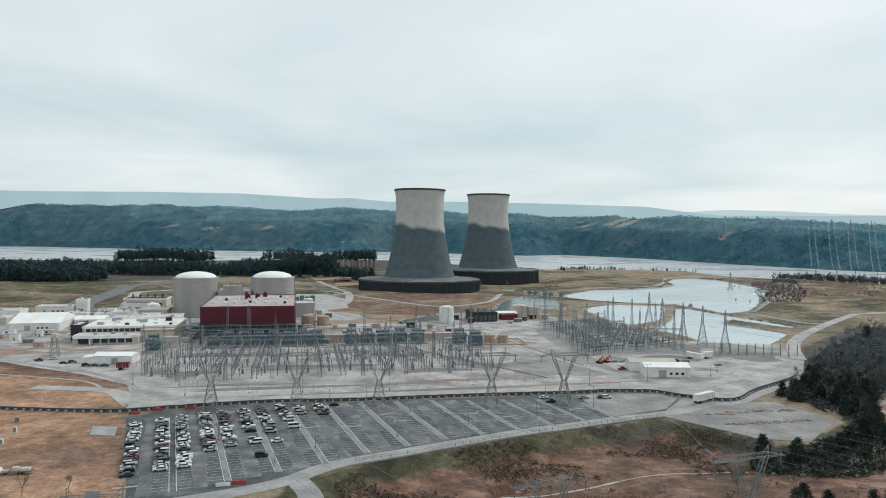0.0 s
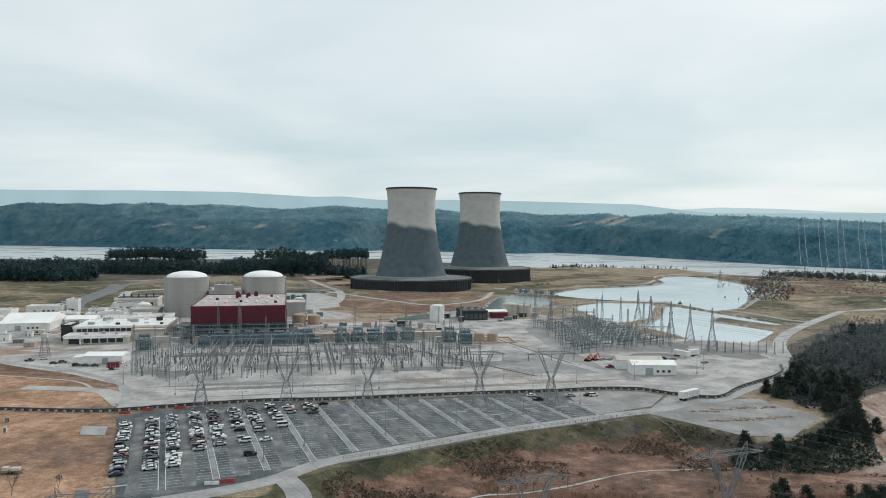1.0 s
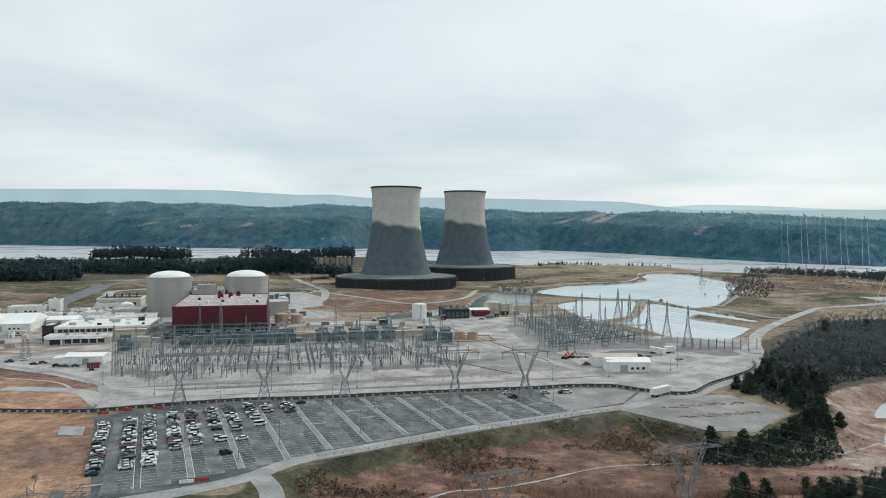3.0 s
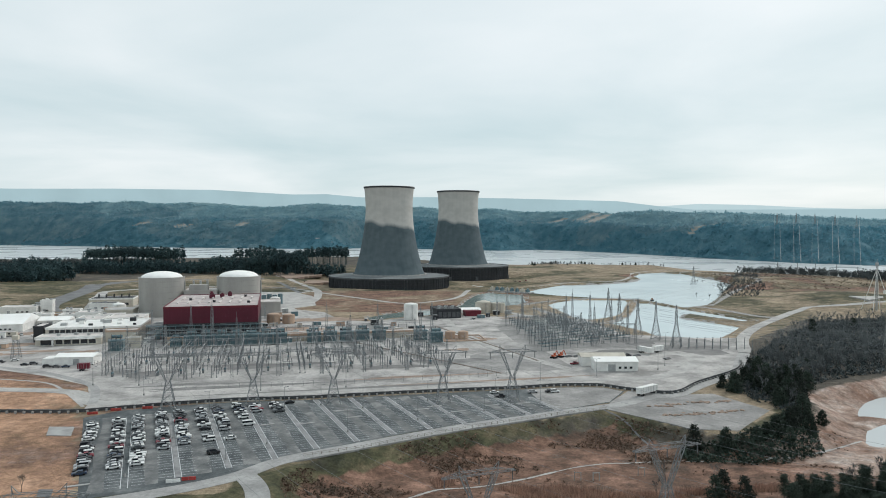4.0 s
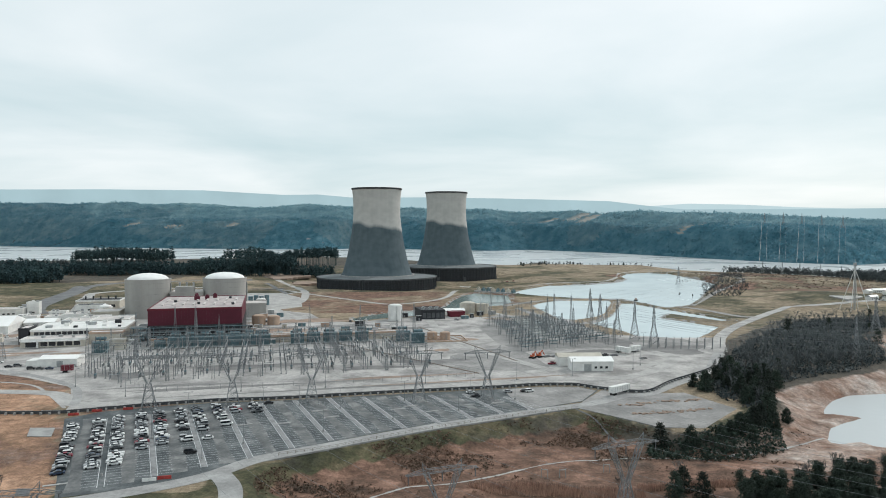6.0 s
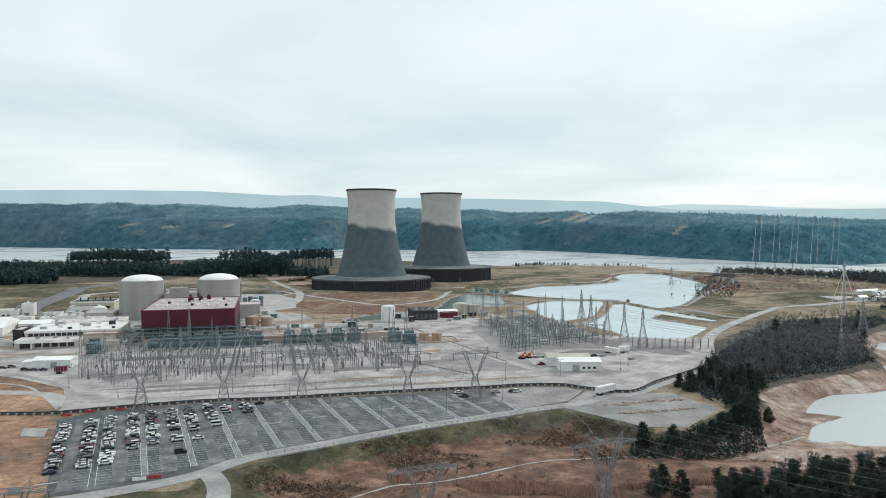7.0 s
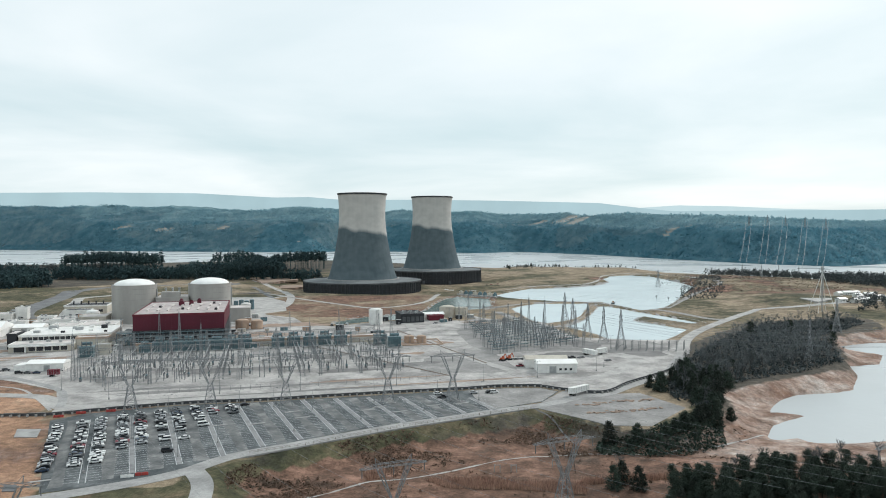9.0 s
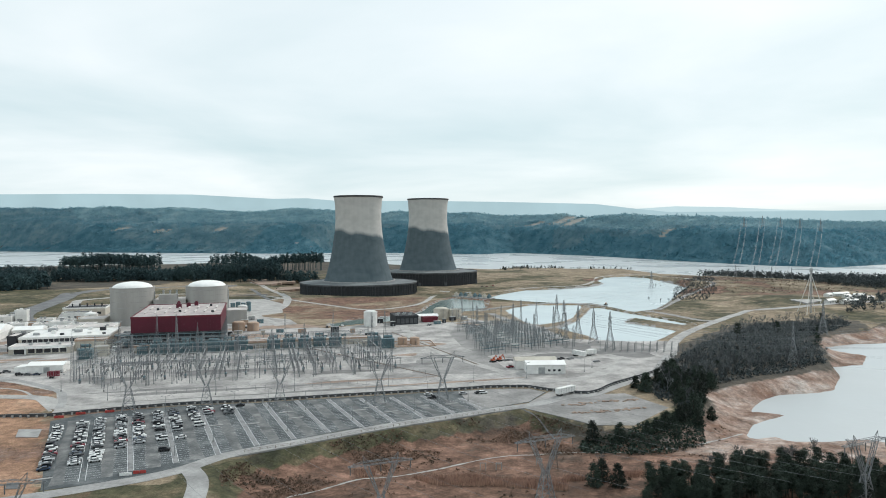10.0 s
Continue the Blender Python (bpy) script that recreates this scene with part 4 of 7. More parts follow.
clutter_rng = random.Random(58)
TRAILERS = [(-236, 236, 12, 2), (-218, 262, 9, 90), (-214, 300, 12, -4), (-238, 312, 14, 4), (-252, 356, 12, 0), (-226, 352, 10, 8), (-200, 352, 12, 0), (-206, 340, 9, 86), (-238, 350, 8, 0),
            (-268, 338, 12, 3), (-256, 322, 9, 90), (-264, 240, 14, -3), (-160, 298, 10, 0), (-198, 386, 12, 3), (-176, 392, 10, -6), (-208, 376, 9, 0)]
for u, v, w, a_ in TRAILERS:
    wall_, say = clutter_rng.choice(((M_WHITE, "white site trailer with a door and window"), (M_CREAM, "cream site trailer on a dark skirt"), (M_TAN, "tan site trailer among the plant buildings"), (M_WHITE, "white site trailer with a door and window")))
    site_trailer(u, v, w, wall_, say, a_)
for u, v, w, d, h, m_, say in ((-131, 196, 9, 10, 9, M_TEAL, "blue-green pipework frame beside the turbine hall"), (-131, 212, 9, 12, 7, M_TEAL, "blue-green vessels and pipes beside the turbine hall"), (-131, 232, 8, 12, 6, M_STEEL, "grey steel pipe frame beside the turbine hall"),
                              (-166, 236, 14, 8, 6, M_STEEL, "grey pipe frame behind the offices"), (-262, 406, 12, 8, 7, M_STEEL, "grey steel process frame behind the white sheds"), (-160, 312, 12, 7, 5, M_TAN, "rust-brown pipe frame beside the reactor"),
                              (-150, 252, 10, 8, 7, M_TAN, "rust-brown process frame beside the hall")):
    pipe_skid(u, v, w, d, h, m_, say)
gal = thing("pipe_gallery", "green-grey steel pipe gallery below the turbine hall front", "pipe gallery", m=at_grid(-121, 172.5))
for k in range(18):
    part("column", Geo().box(0.2 + 4 * k, -0.15, 0, 0.5 + 4 * k, 0.15, 12.5), M_TEAL, gal)
for z in (6.5, 9.5, 12.3):
    part("walkway", Geo().box(-0.5, -0.9, z, 69.5, 0.9, z + 0.25), M_TEAL, gal)
    part("handrail", Geo().beam((-0.5, -0.85, z + 1.1), (69.5, -0.85, z + 1.1), 0.08), M_PSTEEL, gal)


# ---- tanks ----
def tank(u, v, r, h, material, label, dome=0.25, group=""):
    t = thing("storage_tank", label, "tank", group, m=at_grid(u, v))
    part("shell", Geo().lathe([(r, -0.2), (r, h), (r + 0.12, h), (r + 0.12, h + 0.25), (r, h + 0.3)], 32, cap=False), material, t, smooth=False)
    part("roof", Geo().lathe([(r, h + 0.2), (r * 0.75, h + 0.2 + r * dome * 0.6), (r * 0.4, h + 0.2 + r * dome * 0.9), (0.05, h + 0.2 + r * dome)], 32), material, t, smooth=True)
    g = Geo()
    for k in range(int(h / 0.6)):
        g.box(-0.3, -r - 0.35, 0.3 + 0.6 * k, 0.3, -r - 0.25, 0.38 + 0.6 * k)
    part("ladder", g.box(-0.35, -r - 0.35, 0, -0.28, -r, h + 0.8).box(0.28, -r - 0.35, 0, 0.35, -r, h + 0.8), M_PSTEEL, t)
    return t


tank(59, 266, 6.1, 12.5, M_WHITE, "tall white steel water tank beside the canal")
tank(-46, 270, 5.5, 7, M_TAN, "tan storage tank beside the turbine hall", group="tan tanks")
tank(-34, 268, 5.0, 6.4, M_TAN, "tan storage tank with a pale roof", group="tan tanks")
tank(66, 154, 3.6, 4.6, M_TAN, "squat tan tank inside a bund", group="tan tanks")
tank(75, 152, 3.6, 4.6, M_TAN, "squat tan tank inside a bund", group="tan tanks")
tank(-182, 366, 6, 8, M_DOME, "white domed tank behind the offices", 0.35)
tank(-45, 374, 4.6, 11, M_WHITE, "white cylindrical tank beside the reactor")
for k in range(4):
    tank(-56 + 5.4 * k, 425, 2.4, 9 + k % 2, M_TEAL, "dark blue-green upright tank", group="upright tanks")
tank(134, 302, 7.5, 9, M_CREAM, "cream storage tank by the canal", group="cream tanks")
tank(147, 299, 6.5, 8.5, M_CREAM, "cream storage tank with a flat roof", 0.08, group="cream tanks")
tagged(part("bund_wall", Geo().strip([G(56, 141), G(88, 139), G(90, 164), G(58, 166), G(56, 141)], 0.8, -0.4, 0.8), M_TAN), "low reddish bund wall round the tan tanks", "bund wall")

dark = box_building("pump_house", "black-clad pump house with fans on its roof", "pump house", 82, 266, 21, 28, 7.5, M_DARK, M_DARK)
for i in range(6):
    part("roof_fan", Geo().lathe([(1.5, 7.7), (1.5, 9.2), (1.2, 9.2), (1.2, 8)], 16, 3 + 3.0 * i, 8 + 10 * (i % 2), cap=False), M_PSTEEL, dark, "pale round fan housing")
for i in range(5):
    part("louvre", Geo().box(1.2 + 4.0 * i, -0.2, 1, 4.2 + 4.0 * i, -0.03, 5.5), M_DECKEDGE, dark)
box_building("shed", "dark red low shed beside the pump house", "shed", 110, 276, 14, 9, 4.2, M_REDTRIM, M_REDTRIM)
gable_shed(108, 290, 20, 10, 4, 5.5, M_WHITE, M_DOME, "long white shed beside the canal", door=False)

# twin warehouses with plant machinery round them
gable_shed(114, 40, 25, 10, 5.0, 6.4, M_WHITE, M_CREAM, "older cream-roofed warehouse on the gravel", -12)
gable_shed(115, 24, 23, 11, 5.2, 6.8, M_WHITE, M_DOME, "long white metal warehouse with a gabled roof", -12)
for u, v, s in ((108, 66, 1), (113, 68, 0.8)):
    t = thing("excavator", "orange tracked excavator parked on the gravel", "excavator", "machines", m=at_grid(u, v, 0, 30 * s))
    part("cab", Geo().box(-1.2, -1, 1.2, 1.4, 1, 2.0).box(-0.2, -0.9, 2.0, 1.1, 0.1, 3.1), M_ORANGE, t)
    part("track", Geo().box(-1.7, -1.5, 0, 1.7, -0.9, 1.0), M_RUBBER, t)
    part("track", Geo().box(-1.7, 0.9, 0, 1.7, 1.5, 1.0), M_RUBBER, t)
    part("boom", Geo().beam((1, 0.4, 1.8), (3.4, 0.4, 4.0), 0.4).beam((3.4, 0.4, 4.0), (5.2, 0.4, 1.0), 0.35), M_ORANGE, t)
for u, v in ((118, 68), (123, 67), (128, 68), (160, 62), (172, 48)):
    t = thing("equipment_rack", "rack of grey steel pipes and scrap on the gravel", "pipe rack", "racks", m=at_grid(u, v, 0, 15))
    for k in range(6):
        part("pipe", Geo().beam((-2.4, -1 + 0.4 * k, 0.3 + 0.25 * (k % 3)), (2.4, -1 + 0.4 * k, 0.3 + 0.25 * (k % 3)), 0.25, 6), M_STEEL if k % 2 else M_DARK, t)


# ---- vehicles ----
def paint(name, c):
    return mat(name, c, tuple(v * 0.9 for v in c), 0.4, 1.0, spec=0.35)


PAINTS = [("white", paint("white_paint", (0.70, 0.70, 0.69))), ("silver", paint("silver_paint", (0.40, 0.41, 0.42))), ("black", paint("black_paint", (0.018, 0.019, 0.022))),
          ("dark grey", paint("grey_paint", (0.09, 0.095, 0.10))), ("red", paint("red_paint", (0.20, 0.015, 0.03))), ("dark blue", paint("blue_paint", (0.03, 0.05, 0.09)))]


def smooth_body(prof, w, taper):
    """A body swept across its width from a side profile of (x, z)."""
    g, n = Geo(), len(prof)
    rows = []
    for s, k in ((-1, taper), (-0.86, 1.0), (0.86, 1.0), (1, taper)):
        rows.append([(x * (0.97 if abs(s) == 1 else 1), s * w / 2 * (1 if z < 1.0 else 0.9), z if abs(s) < 1 else z * (1 - 0.04) + 0.02) for x, z in prof])
    v = [p for r in rows for p in r]
    f = [(k * n + i, k * n + (i + 1) % n, (k + 1) * n + (i + 1) % n, (k + 1) * n + i) for k in range(3) for i in range(n)]
    f += [tuple(range(n)), tuple(range(4 * n - 1, 3 * n - 1, -1))]
    return g.add(v, f)


def wheel_mesh():
    g = Geo().lathe([(0.2, -0.11), (0.33, -0.11), (0.33, 0.11), (0.2, 0.11)], 12)
    g.v = [(x, z, y) for x, y, z in g.v]
    return mesh("wheel", g, M_RUBBER)


WHEEL = wheel_mesh()
LAMP_R = mat("tail_lamp", (0.12, 0.012, 0.012), None, 0.3, 2)


def car(kind, colour, material):
    t = thing("car", f"parked {colour} {kind} on the asphalt car park", kind, "parked cars")
    if kind == "pickup truck":
        body = [(-2.6, 0.45), (-2.6, 1.05), (-0.5, 1.08), (-0.45, 1.1), (1.3, 1.1), (2.45, 1.0), (2.55, 0.7), (2.55, 0.42)]
        glass, roof = [(-0.6, 1.1), (-0.4, 1.72), (0.75, 1.75), (1.4, 1.1)], [(-0.45, 1.70), (-0.38, 1.80), (0.70, 1.82), (0.82, 1.72)]
    elif kind == "van":
        body = [(-2.3, 0.4), (-2.35, 1.2), (1.9, 1.2), (2.5, 0.95), (2.55, 0.4)]
        glass, roof = [(-2.3, 1.2), (-2.2, 1.95), (1.2, 1.95), (1.95, 1.2)], [(-2.28, 1.75), (-2.2, 2.1), (1.1, 2.12), (1.35, 1.9)]
    elif kind == "suv":
        body = [(-2.2, 0.42), (-2.25, 1.05), (1.2, 1.05), (2.1, 0.95), (2.25, 0.65), (2.2, 0.4)]
        glass, roof = [(-2.2, 1.05), (-1.95, 1.68), (0.5, 1.70), (1.25, 1.05)], [(-2.0, 1.64), (-1.9, 1.76), (0.42, 1.78), (0.62, 1.62)]
    else:
        body = [(-2.2, 0.38), (-2.25, 0.9), (-1.5, 0.98), (1.0, 0.95), (2.05, 0.8), (2.2, 0.55), (2.15, 0.34)]
        glass, roof = [(-1.75, 0.97), (-1.0, 1.38), (0.3, 1.40), (1.15, 0.95)], [(-1.1, 1.34), (-0.95, 1.45), (0.25, 1.47), (0.45, 1.34)]
    w = 1.9 if kind in ("pickup truck", "van", "suv") else 1.78
    b = part("body", smooth_body(body, w, 0.9), material, t)
    part("glass", smooth_body(glass, w * 0.92, 0.9), M_GLASS, t)
    part("roof", smooth_body(roof, w * 0.90, 0.9), material, t)
    for x in (-1.4, 1.4):
        for y in (-w / 2 + 0.05, w / 2 - 0.05):
            o = new("wheel", WHEEL)
            o.parent = t
            o.matrix_basis = Matrix.Translation((x, y, 0.33))
    xb = body[0][0]
    part("tail_lights", Geo().cbox(xb + 0.02, -0.62, 0.72, 0.14, 0.3, 0.2).cbox(xb + 0.02, 0.62, 0.72, 0.14, 0.3, 0.2), LAMP_R, b)
    return t


KINDS = []
for i, (kind, colour) in enumerate((("sedan", 0), ("sedan", 1), ("sedan", 2), ("sedan", 3), ("suv", 0), ("suv", 2), ("suv", 1), ("pickup truck", 0), ("pickup truck", 3), ("pickup truck", 4), ("sedan", 5), ("sedan", 4), ("suv", 3), ("pickup truck", 2))):
    KINDS.append(car(kind, *PAINTS[colour]))
VAN = car("van", *PAINTS[0])
WEIGHTS = [12, 11, 11, 8, 9, 8, 8, 9, 3, 2, 4, 2, 6, 4]
used = set()


def park(x, y, deg, ob=None, z=0.07):
    ob = ob or random.choices(KINDS, WEIGHTS)[0]
    m = pose(x, y, z, 0, 0, deg)
    if ob.name in used:
        return copy_thing(ob, m)
    used.add(ob.name)
    ob.matrix_basis = m
    return ob


# car park: strips run along D, are spaced along N
D, N = Vector((-0.372, 0.928)), Vector((0.928, 0.372))
NDEG = math.degrees(math.atan2(N.y, N.x))


def lotxy(s, q):
    p = N * s + D * q
    return (p.x, p.y)


M_DIVIDER = mat("divider_concrete", (0.30, 0.30, 0.30), (0.18, 0.18, 0.185), 0.9, 0.25)
ends = {-2: (322, 410), -1: (324, 411), 0: (328, 411), 1: (331, 411), 2: (334, 411), 3: (340, 411), 4: (343, 411), 5: (347, 409), 6: (348, 405), 7: (348, 400), 8: (349, 396), 9: (351, 392), 10: (352, 379)}
ROW0, ROW = 68.0, 15.25      # first raised divider and the spacing of the rows
lines = Geo()
bay = 2.62
for k, (qa, qb) in ends.items():
    s = ROW0 + ROW * k
    if k == -2:
        continue
    if k >= 0:
        tagged(part("divider_strip", Geo().prism([lotxy(s - 0.8, qa), lotxy(s + 0.8, qa), lotxy(s + 0.8, qb), lotxy(s - 0.8, qb)], 0, 0.16), M_DIVIDER), "pale concrete divider strip between parking rows", "divider", "divider strips", "structure")
    q = qa + 2
    while q < qb - 3:
        for sg in (-1, 1):
            a = s + sg * 1.1
            lines.add([(*lotxy(a, q - 0.07), 0.075), (*lotxy(a + sg * 4.6, q - 0.07), 0.075), (*lotxy(a + sg * 4.6, q + 0.07), 0.075), (*lotxy(a, q + 0.07), 0.075)], [(0, 1, 2, 3)])
        q += bay
    for sg in (-1, 1):
        a = s + sg * 1.0
        lines.add([(*lotxy(a - 0.1, qa), 0.078), (*lotxy(a + 0.1, qa), 0.078), (*lotxy(a + 0.1, qb), 0.078), (*lotxy(a - 0.1, qb), 0.078)], [(0, 1, 2, 3)])
M_AISLE = mat("worn_aisle", (0.235, 0.236, 0.232), (0.085, 0.09, 0.094), 0.92, 0.10, c3=(0.15, 0.153, 0.153), bump=0.15, bscale=2, fine=0.18)
for k in range(-2, 10):
    s = ROW0 + ROW * (k + 0.5)
    qa, qb = ends[k][0] + 1, ends[k + 1][1] + 2
    rim = [(s + sd * (2.3 + 0.5 * math.sin(1.7 * k + 0.9 * i)), q) for sd, order in ((-1, 1), (1, -1)) for i, q in list(enumerate(np.linspace(qa, qb, 12)))[::order]]
    tagged(part("driving_aisle", Geo().prism([lotxy(a, q) for a, q in rim], -0.2, 0.0655), M_AISLE), "pale worn driving aisle between rows of stalls", "aisle", "driving aisles", "structure")
tagged(part("stall_lines", lines, M_LINE), "worn white stall lines on the asphalt", "road marking", kind="stuff")
for s, q in ((40, 332), (102, 378), (117, 374), (135, 388), (137, 376), (167, 377), (180, 368), (198, 372), (212, 370), (174, 380)):
    p = lotxy(s, q)
    tagged(part("traffic_island", Geo().prism([lotxy(s - 3.4, q - 0.6), lotxy(s + 3.4, q - 0.6), lotxy(s + 3.4, q + 0.6), lotxy(s - 3.4, q + 0.6)], 0, 0.2), M_CONC), "short pale concrete island in the car park", "traffic island", "traffic islands")

# rows of cars: strip, side, first and last place along it, share taken
for k, sg, q0, q1, share in ((-2, 0.7, 346, 407, 0.93), (-2, 0.7, 338, 345, 0.8), (-1, -1, 343, 407, 0.94), (-1, 1, 344, 410, 0.94), (0, -1, 356, 415, 0.95), (0, 1, 362, 414, 0.85), (1, -1, 376, 414, 0.9), (1, 1, 375, 414, 0.88),
                             (2, -1, 390, 414, 0.9), (2, 1, 398, 412, 0.9), (3, -1, 395, 411, 0.9), (3, 1, 408, 411, 1.0), (1, -1, 363, 367, 0.8), (1, -1, 347, 350, 1.0), (1, 1, 362, 365, 1.0)):
    s = ROW0 + ROW * k + sg * 3.5
    q = q0 + bay / 2
    while q < q1:
        if random.random() < share:
            x, y = lotxy(s + random.uniform(-0.35, 0.35), q + random.uniform(-0.15, 0.15))
            park(x, y, NDEG + random.uniform(-2, 2) + (180 if random.random() < 0.35 else 0))
        q += bay
park(*lotxy(ROW0 + ROW * 2 - 2.8, 380), NDEG, VAN)
for s, q, i in ((209, 392, 0), (208, 384, 13), (226, 386, 1), (234, 384, 2), (236, 383, 4)):
    park(*lotxy(s, q), 15, KINDS[i])
for u, v in ((-176, 101), (-171, 100), (-166, 99), (-155, 104), (-206, 121), (-200, 126), (-190, 110), (-186, 112)):
    x, y = G(u, v)
    park(x, y, GRID_DEG + random.uniform(-15, 15), random.choice(KINDS), z=0.05)
for u, v in ((112, 45), (151, 60), (154, 62)):
    x, y = G(u, v)
    park(x, y, GRID_DEG + 20, KINDS[9] if u == 112 else KINDS[13], z=0.05)


def lamp_post(x, y, h=9.0):
    t = thing("street_lamp", "grey steel lamp post with twin heads in the car park", "street lamp", "lamp posts", m=pose(x, y, 0.05, 0, 0, NDEG))
    part("base", Geo().lathe([(0.35, 0), (0.35, 0.9), (0.3, 0.95)], 10), M_CONC, t)
    part("pole", Geo().lathe([(0.12, 0.9), (0.07, h)], 8), M_STEEL, t)
    for s in (-1, 1):
        part("lamp_head", Geo().beam((0, 0, h), (s * 1.2, 0, h + 0.15), 0.07).cbox(s * 1.5, 0, h + 0.05, 0.8, 0.35, 0.18), M_STEEL, t)
    return t


lp = lamp_post(*lotxy(98.5, 352))
for s, q in ((52.7, 335), (68, 372), (83.2, 340), (129, 356), (129, 400), (144.3, 388), (159.5, 362), (174.8, 390), (190, 364), (205.3, 384), (222, 372), (83.2, 405), (113.7, 402)):
    copy_thing(lp, pose(*lotxy(s, q), 0.05, 0, 0, NDEG))

# barriers at the car park's corners
for x, y, m, lab in ((-123, 405, M_BARRIERRED, "red plastic traffic barrier by the gate"), (-116, 411, M_BARRIERRED, "red plastic traffic barrier by the gate"), (-104, 414, M_BARRIERRED, "red plastic traffic barrier by the fence"), (-57, 327, M_BARRIERRED, "red plastic traffic barrier at the exit"), (-61, 325, M_WHITE, "white plastic traffic barrier at the exit")):
    t = thing("traffic_barrier", lab, "barrier", m=pose(x, y, 0.06, 0, 0, GRID_DEG))
    for k in range(2):
        part("segment", Geo().prism([(k * 2.1, -0.3), (k * 2.1 + 2, -0.3), (k * 2.1 + 2, 0.3), (k * 2.1, 0.3)], 0, 0.5).prism([(k * 2.1, -0.15), (k * 2.1 + 2, -0.15), (k * 2.1 + 2, 0.15), (k * 2.1, 0.15)], 0.5, 1.0), m, t)
tagged(part("slab", Geo().prism([(-128.5, 386.3), (-118.6, 386), (-114, 374), (-123.4, 374.8)], -0.3, 0.25), M_CONC), "pale concrete slab in the dry grass", "slab")
tagged(part("slab", Geo().prism([(-96, 319.8), (-91.8, 319.7), (-89.4, 313.8), (-93.4, 313.9)], -0.3, 0.2), M_DKROAD), "dark asphalt pad in the dry grass", "slab")

# semitrailers
def trailer(m, label, length=13.0, col=None):
    t = thing("semi_trailer", label, "trailer", "trailers", m=m)
    part("box", Geo().box(0, -1.3, 1.2, length, 1.3, 4.1), col or M_WHITE, t)
    for k in range(int(length / 1.3)):
        part("side_rib", Geo().box(0.6 + 1.3 * k, -1.36, 1.25, 0.7 + 1.3 * k, -1.3, 4.05), M_PSTEEL, t)
    for x in (1.4, 2.7):
        for y in (-1.0, 1.0):
            o = new("wheel", WHEEL)
            o.parent = t
            o.matrix_basis = Matrix.Translation((x, y, 0.52)) @ Matrix.Diagonal((1.55, 2.0, 1.55, 1))
    part("landing_leg", Geo().box(length - 3, -0.9, 0, length - 2.8, -0.7, 1.2), M_STEEL, t)
    part("landing_leg", Geo().box(length - 3, 0.7, 0, length - 2.8, 0.9, 1.2), M_STEEL, t)
    return t


trailer(pose(113.5, 434.5, 0.06, 0, 0, 38), "white box semitrailer parked on the gravel lot")
trailer(at_grid(168, 74, 0, -70), "flat white trailer parked behind the sheds", 11)
trailer(at_grid(-157, 87, 0, 0), "dark red skip container by the warehouse", 6, M_REDTRIM)
trailer(at_grid(176, 70, 0, 20), "white trailer at the end of the sheds", 8)


# ---- vehicle barrier fence between car park and yard ----
FENCE = [(-330, 440), (-250, 420), (-190, 411), (-157, 408), (-142, 407.5), (-126, 408.5), (-112, 414), (-91, 421.5), (-68, 428), (-38, 431.7), (-6, 438.7), (30, 446), (62, 451.5), (79, 456), (93, 457), (103, 455.3), (112, 447.7), (131.4, 440), (151, 462), (185, 495), (200, 526)]
fence = thing("barrier_fence", "dark screened security fence with pale concrete blocks", "fence")
fl = [Vector(p) for p in curve_line(FENCE, 4)]
acc, step_len = 0.0, 3.6
pts = []
for a, b in zip(fl, fl[1:]):
    L = (b - a).length
    while acc <= L:
        pts.append(a + (b - a) * (acc / L))
        acc += step_len
    acc -= L
M_SCREEN = mat("screen_mesh", (0.085, 0.09, 0.095), (0.05, 0.053, 0.058), 0.9, 0.4)
blk = mesh("concrete_block", Geo().prism([(-0.42, -0.42), (0.42, -0.42), (0.42, 0.42), (-0.42, 0.42)], 0, 1.0), M_CONC)
pan = mesh("screen_panel", Geo().box(0, -0.06, 0.1, step_len, 0.06, 1.45), M_SCREEN)
rl = mesh("top_rail", Geo().box(0, -0.10, 1.45, step_len, 0.10, 1.62), M_CONC)
for i, p in enumerate(pts[:-1]):
    ang = math.atan2(pts[i + 1].y - p.y, pts[i + 1].x - p.x)
    m = Matrix.Translation((p.x, p.y, 0.05)) @ Matrix.Rotation(ang, 4, "Z")
    for me_ in (blk, pan) + ((rl,) if i % 3 else ()):
        o = new(me_.name.split(".")[0], me_)
        o.parent = fence
        o.matrix_basis = m @ Matrix.Translation((0, -0.7 if me_ is blk else 0, 0))


def line_fence(line, h, step, material, label):
    """Posts and rails along a polyline."""
    t = thing("chain_fence", label, "fence", "wire fences")
    P = [Vector(p) for p in line]
    pm = mesh("post", Geo().box(-0.06, -0.06, 0, 0.06, 0.06, h), material)
    g = Geo()
    for a, b in zip(P, P[1:]):
        n = max(1, round((b - a).length / step))
        for i in range(n):
            q = a + (b - a) * (i / n)
            o = new("post", pm)
            o.parent = t
            o.matrix_basis = Matrix.Translation((q.x, q.y, 0))
        for z in (h * 0.5, h):
            g.beam((a.x, a.y, z), (b.x, b.y, z), 0.05)
    part("rail", g, material, t)
    return t


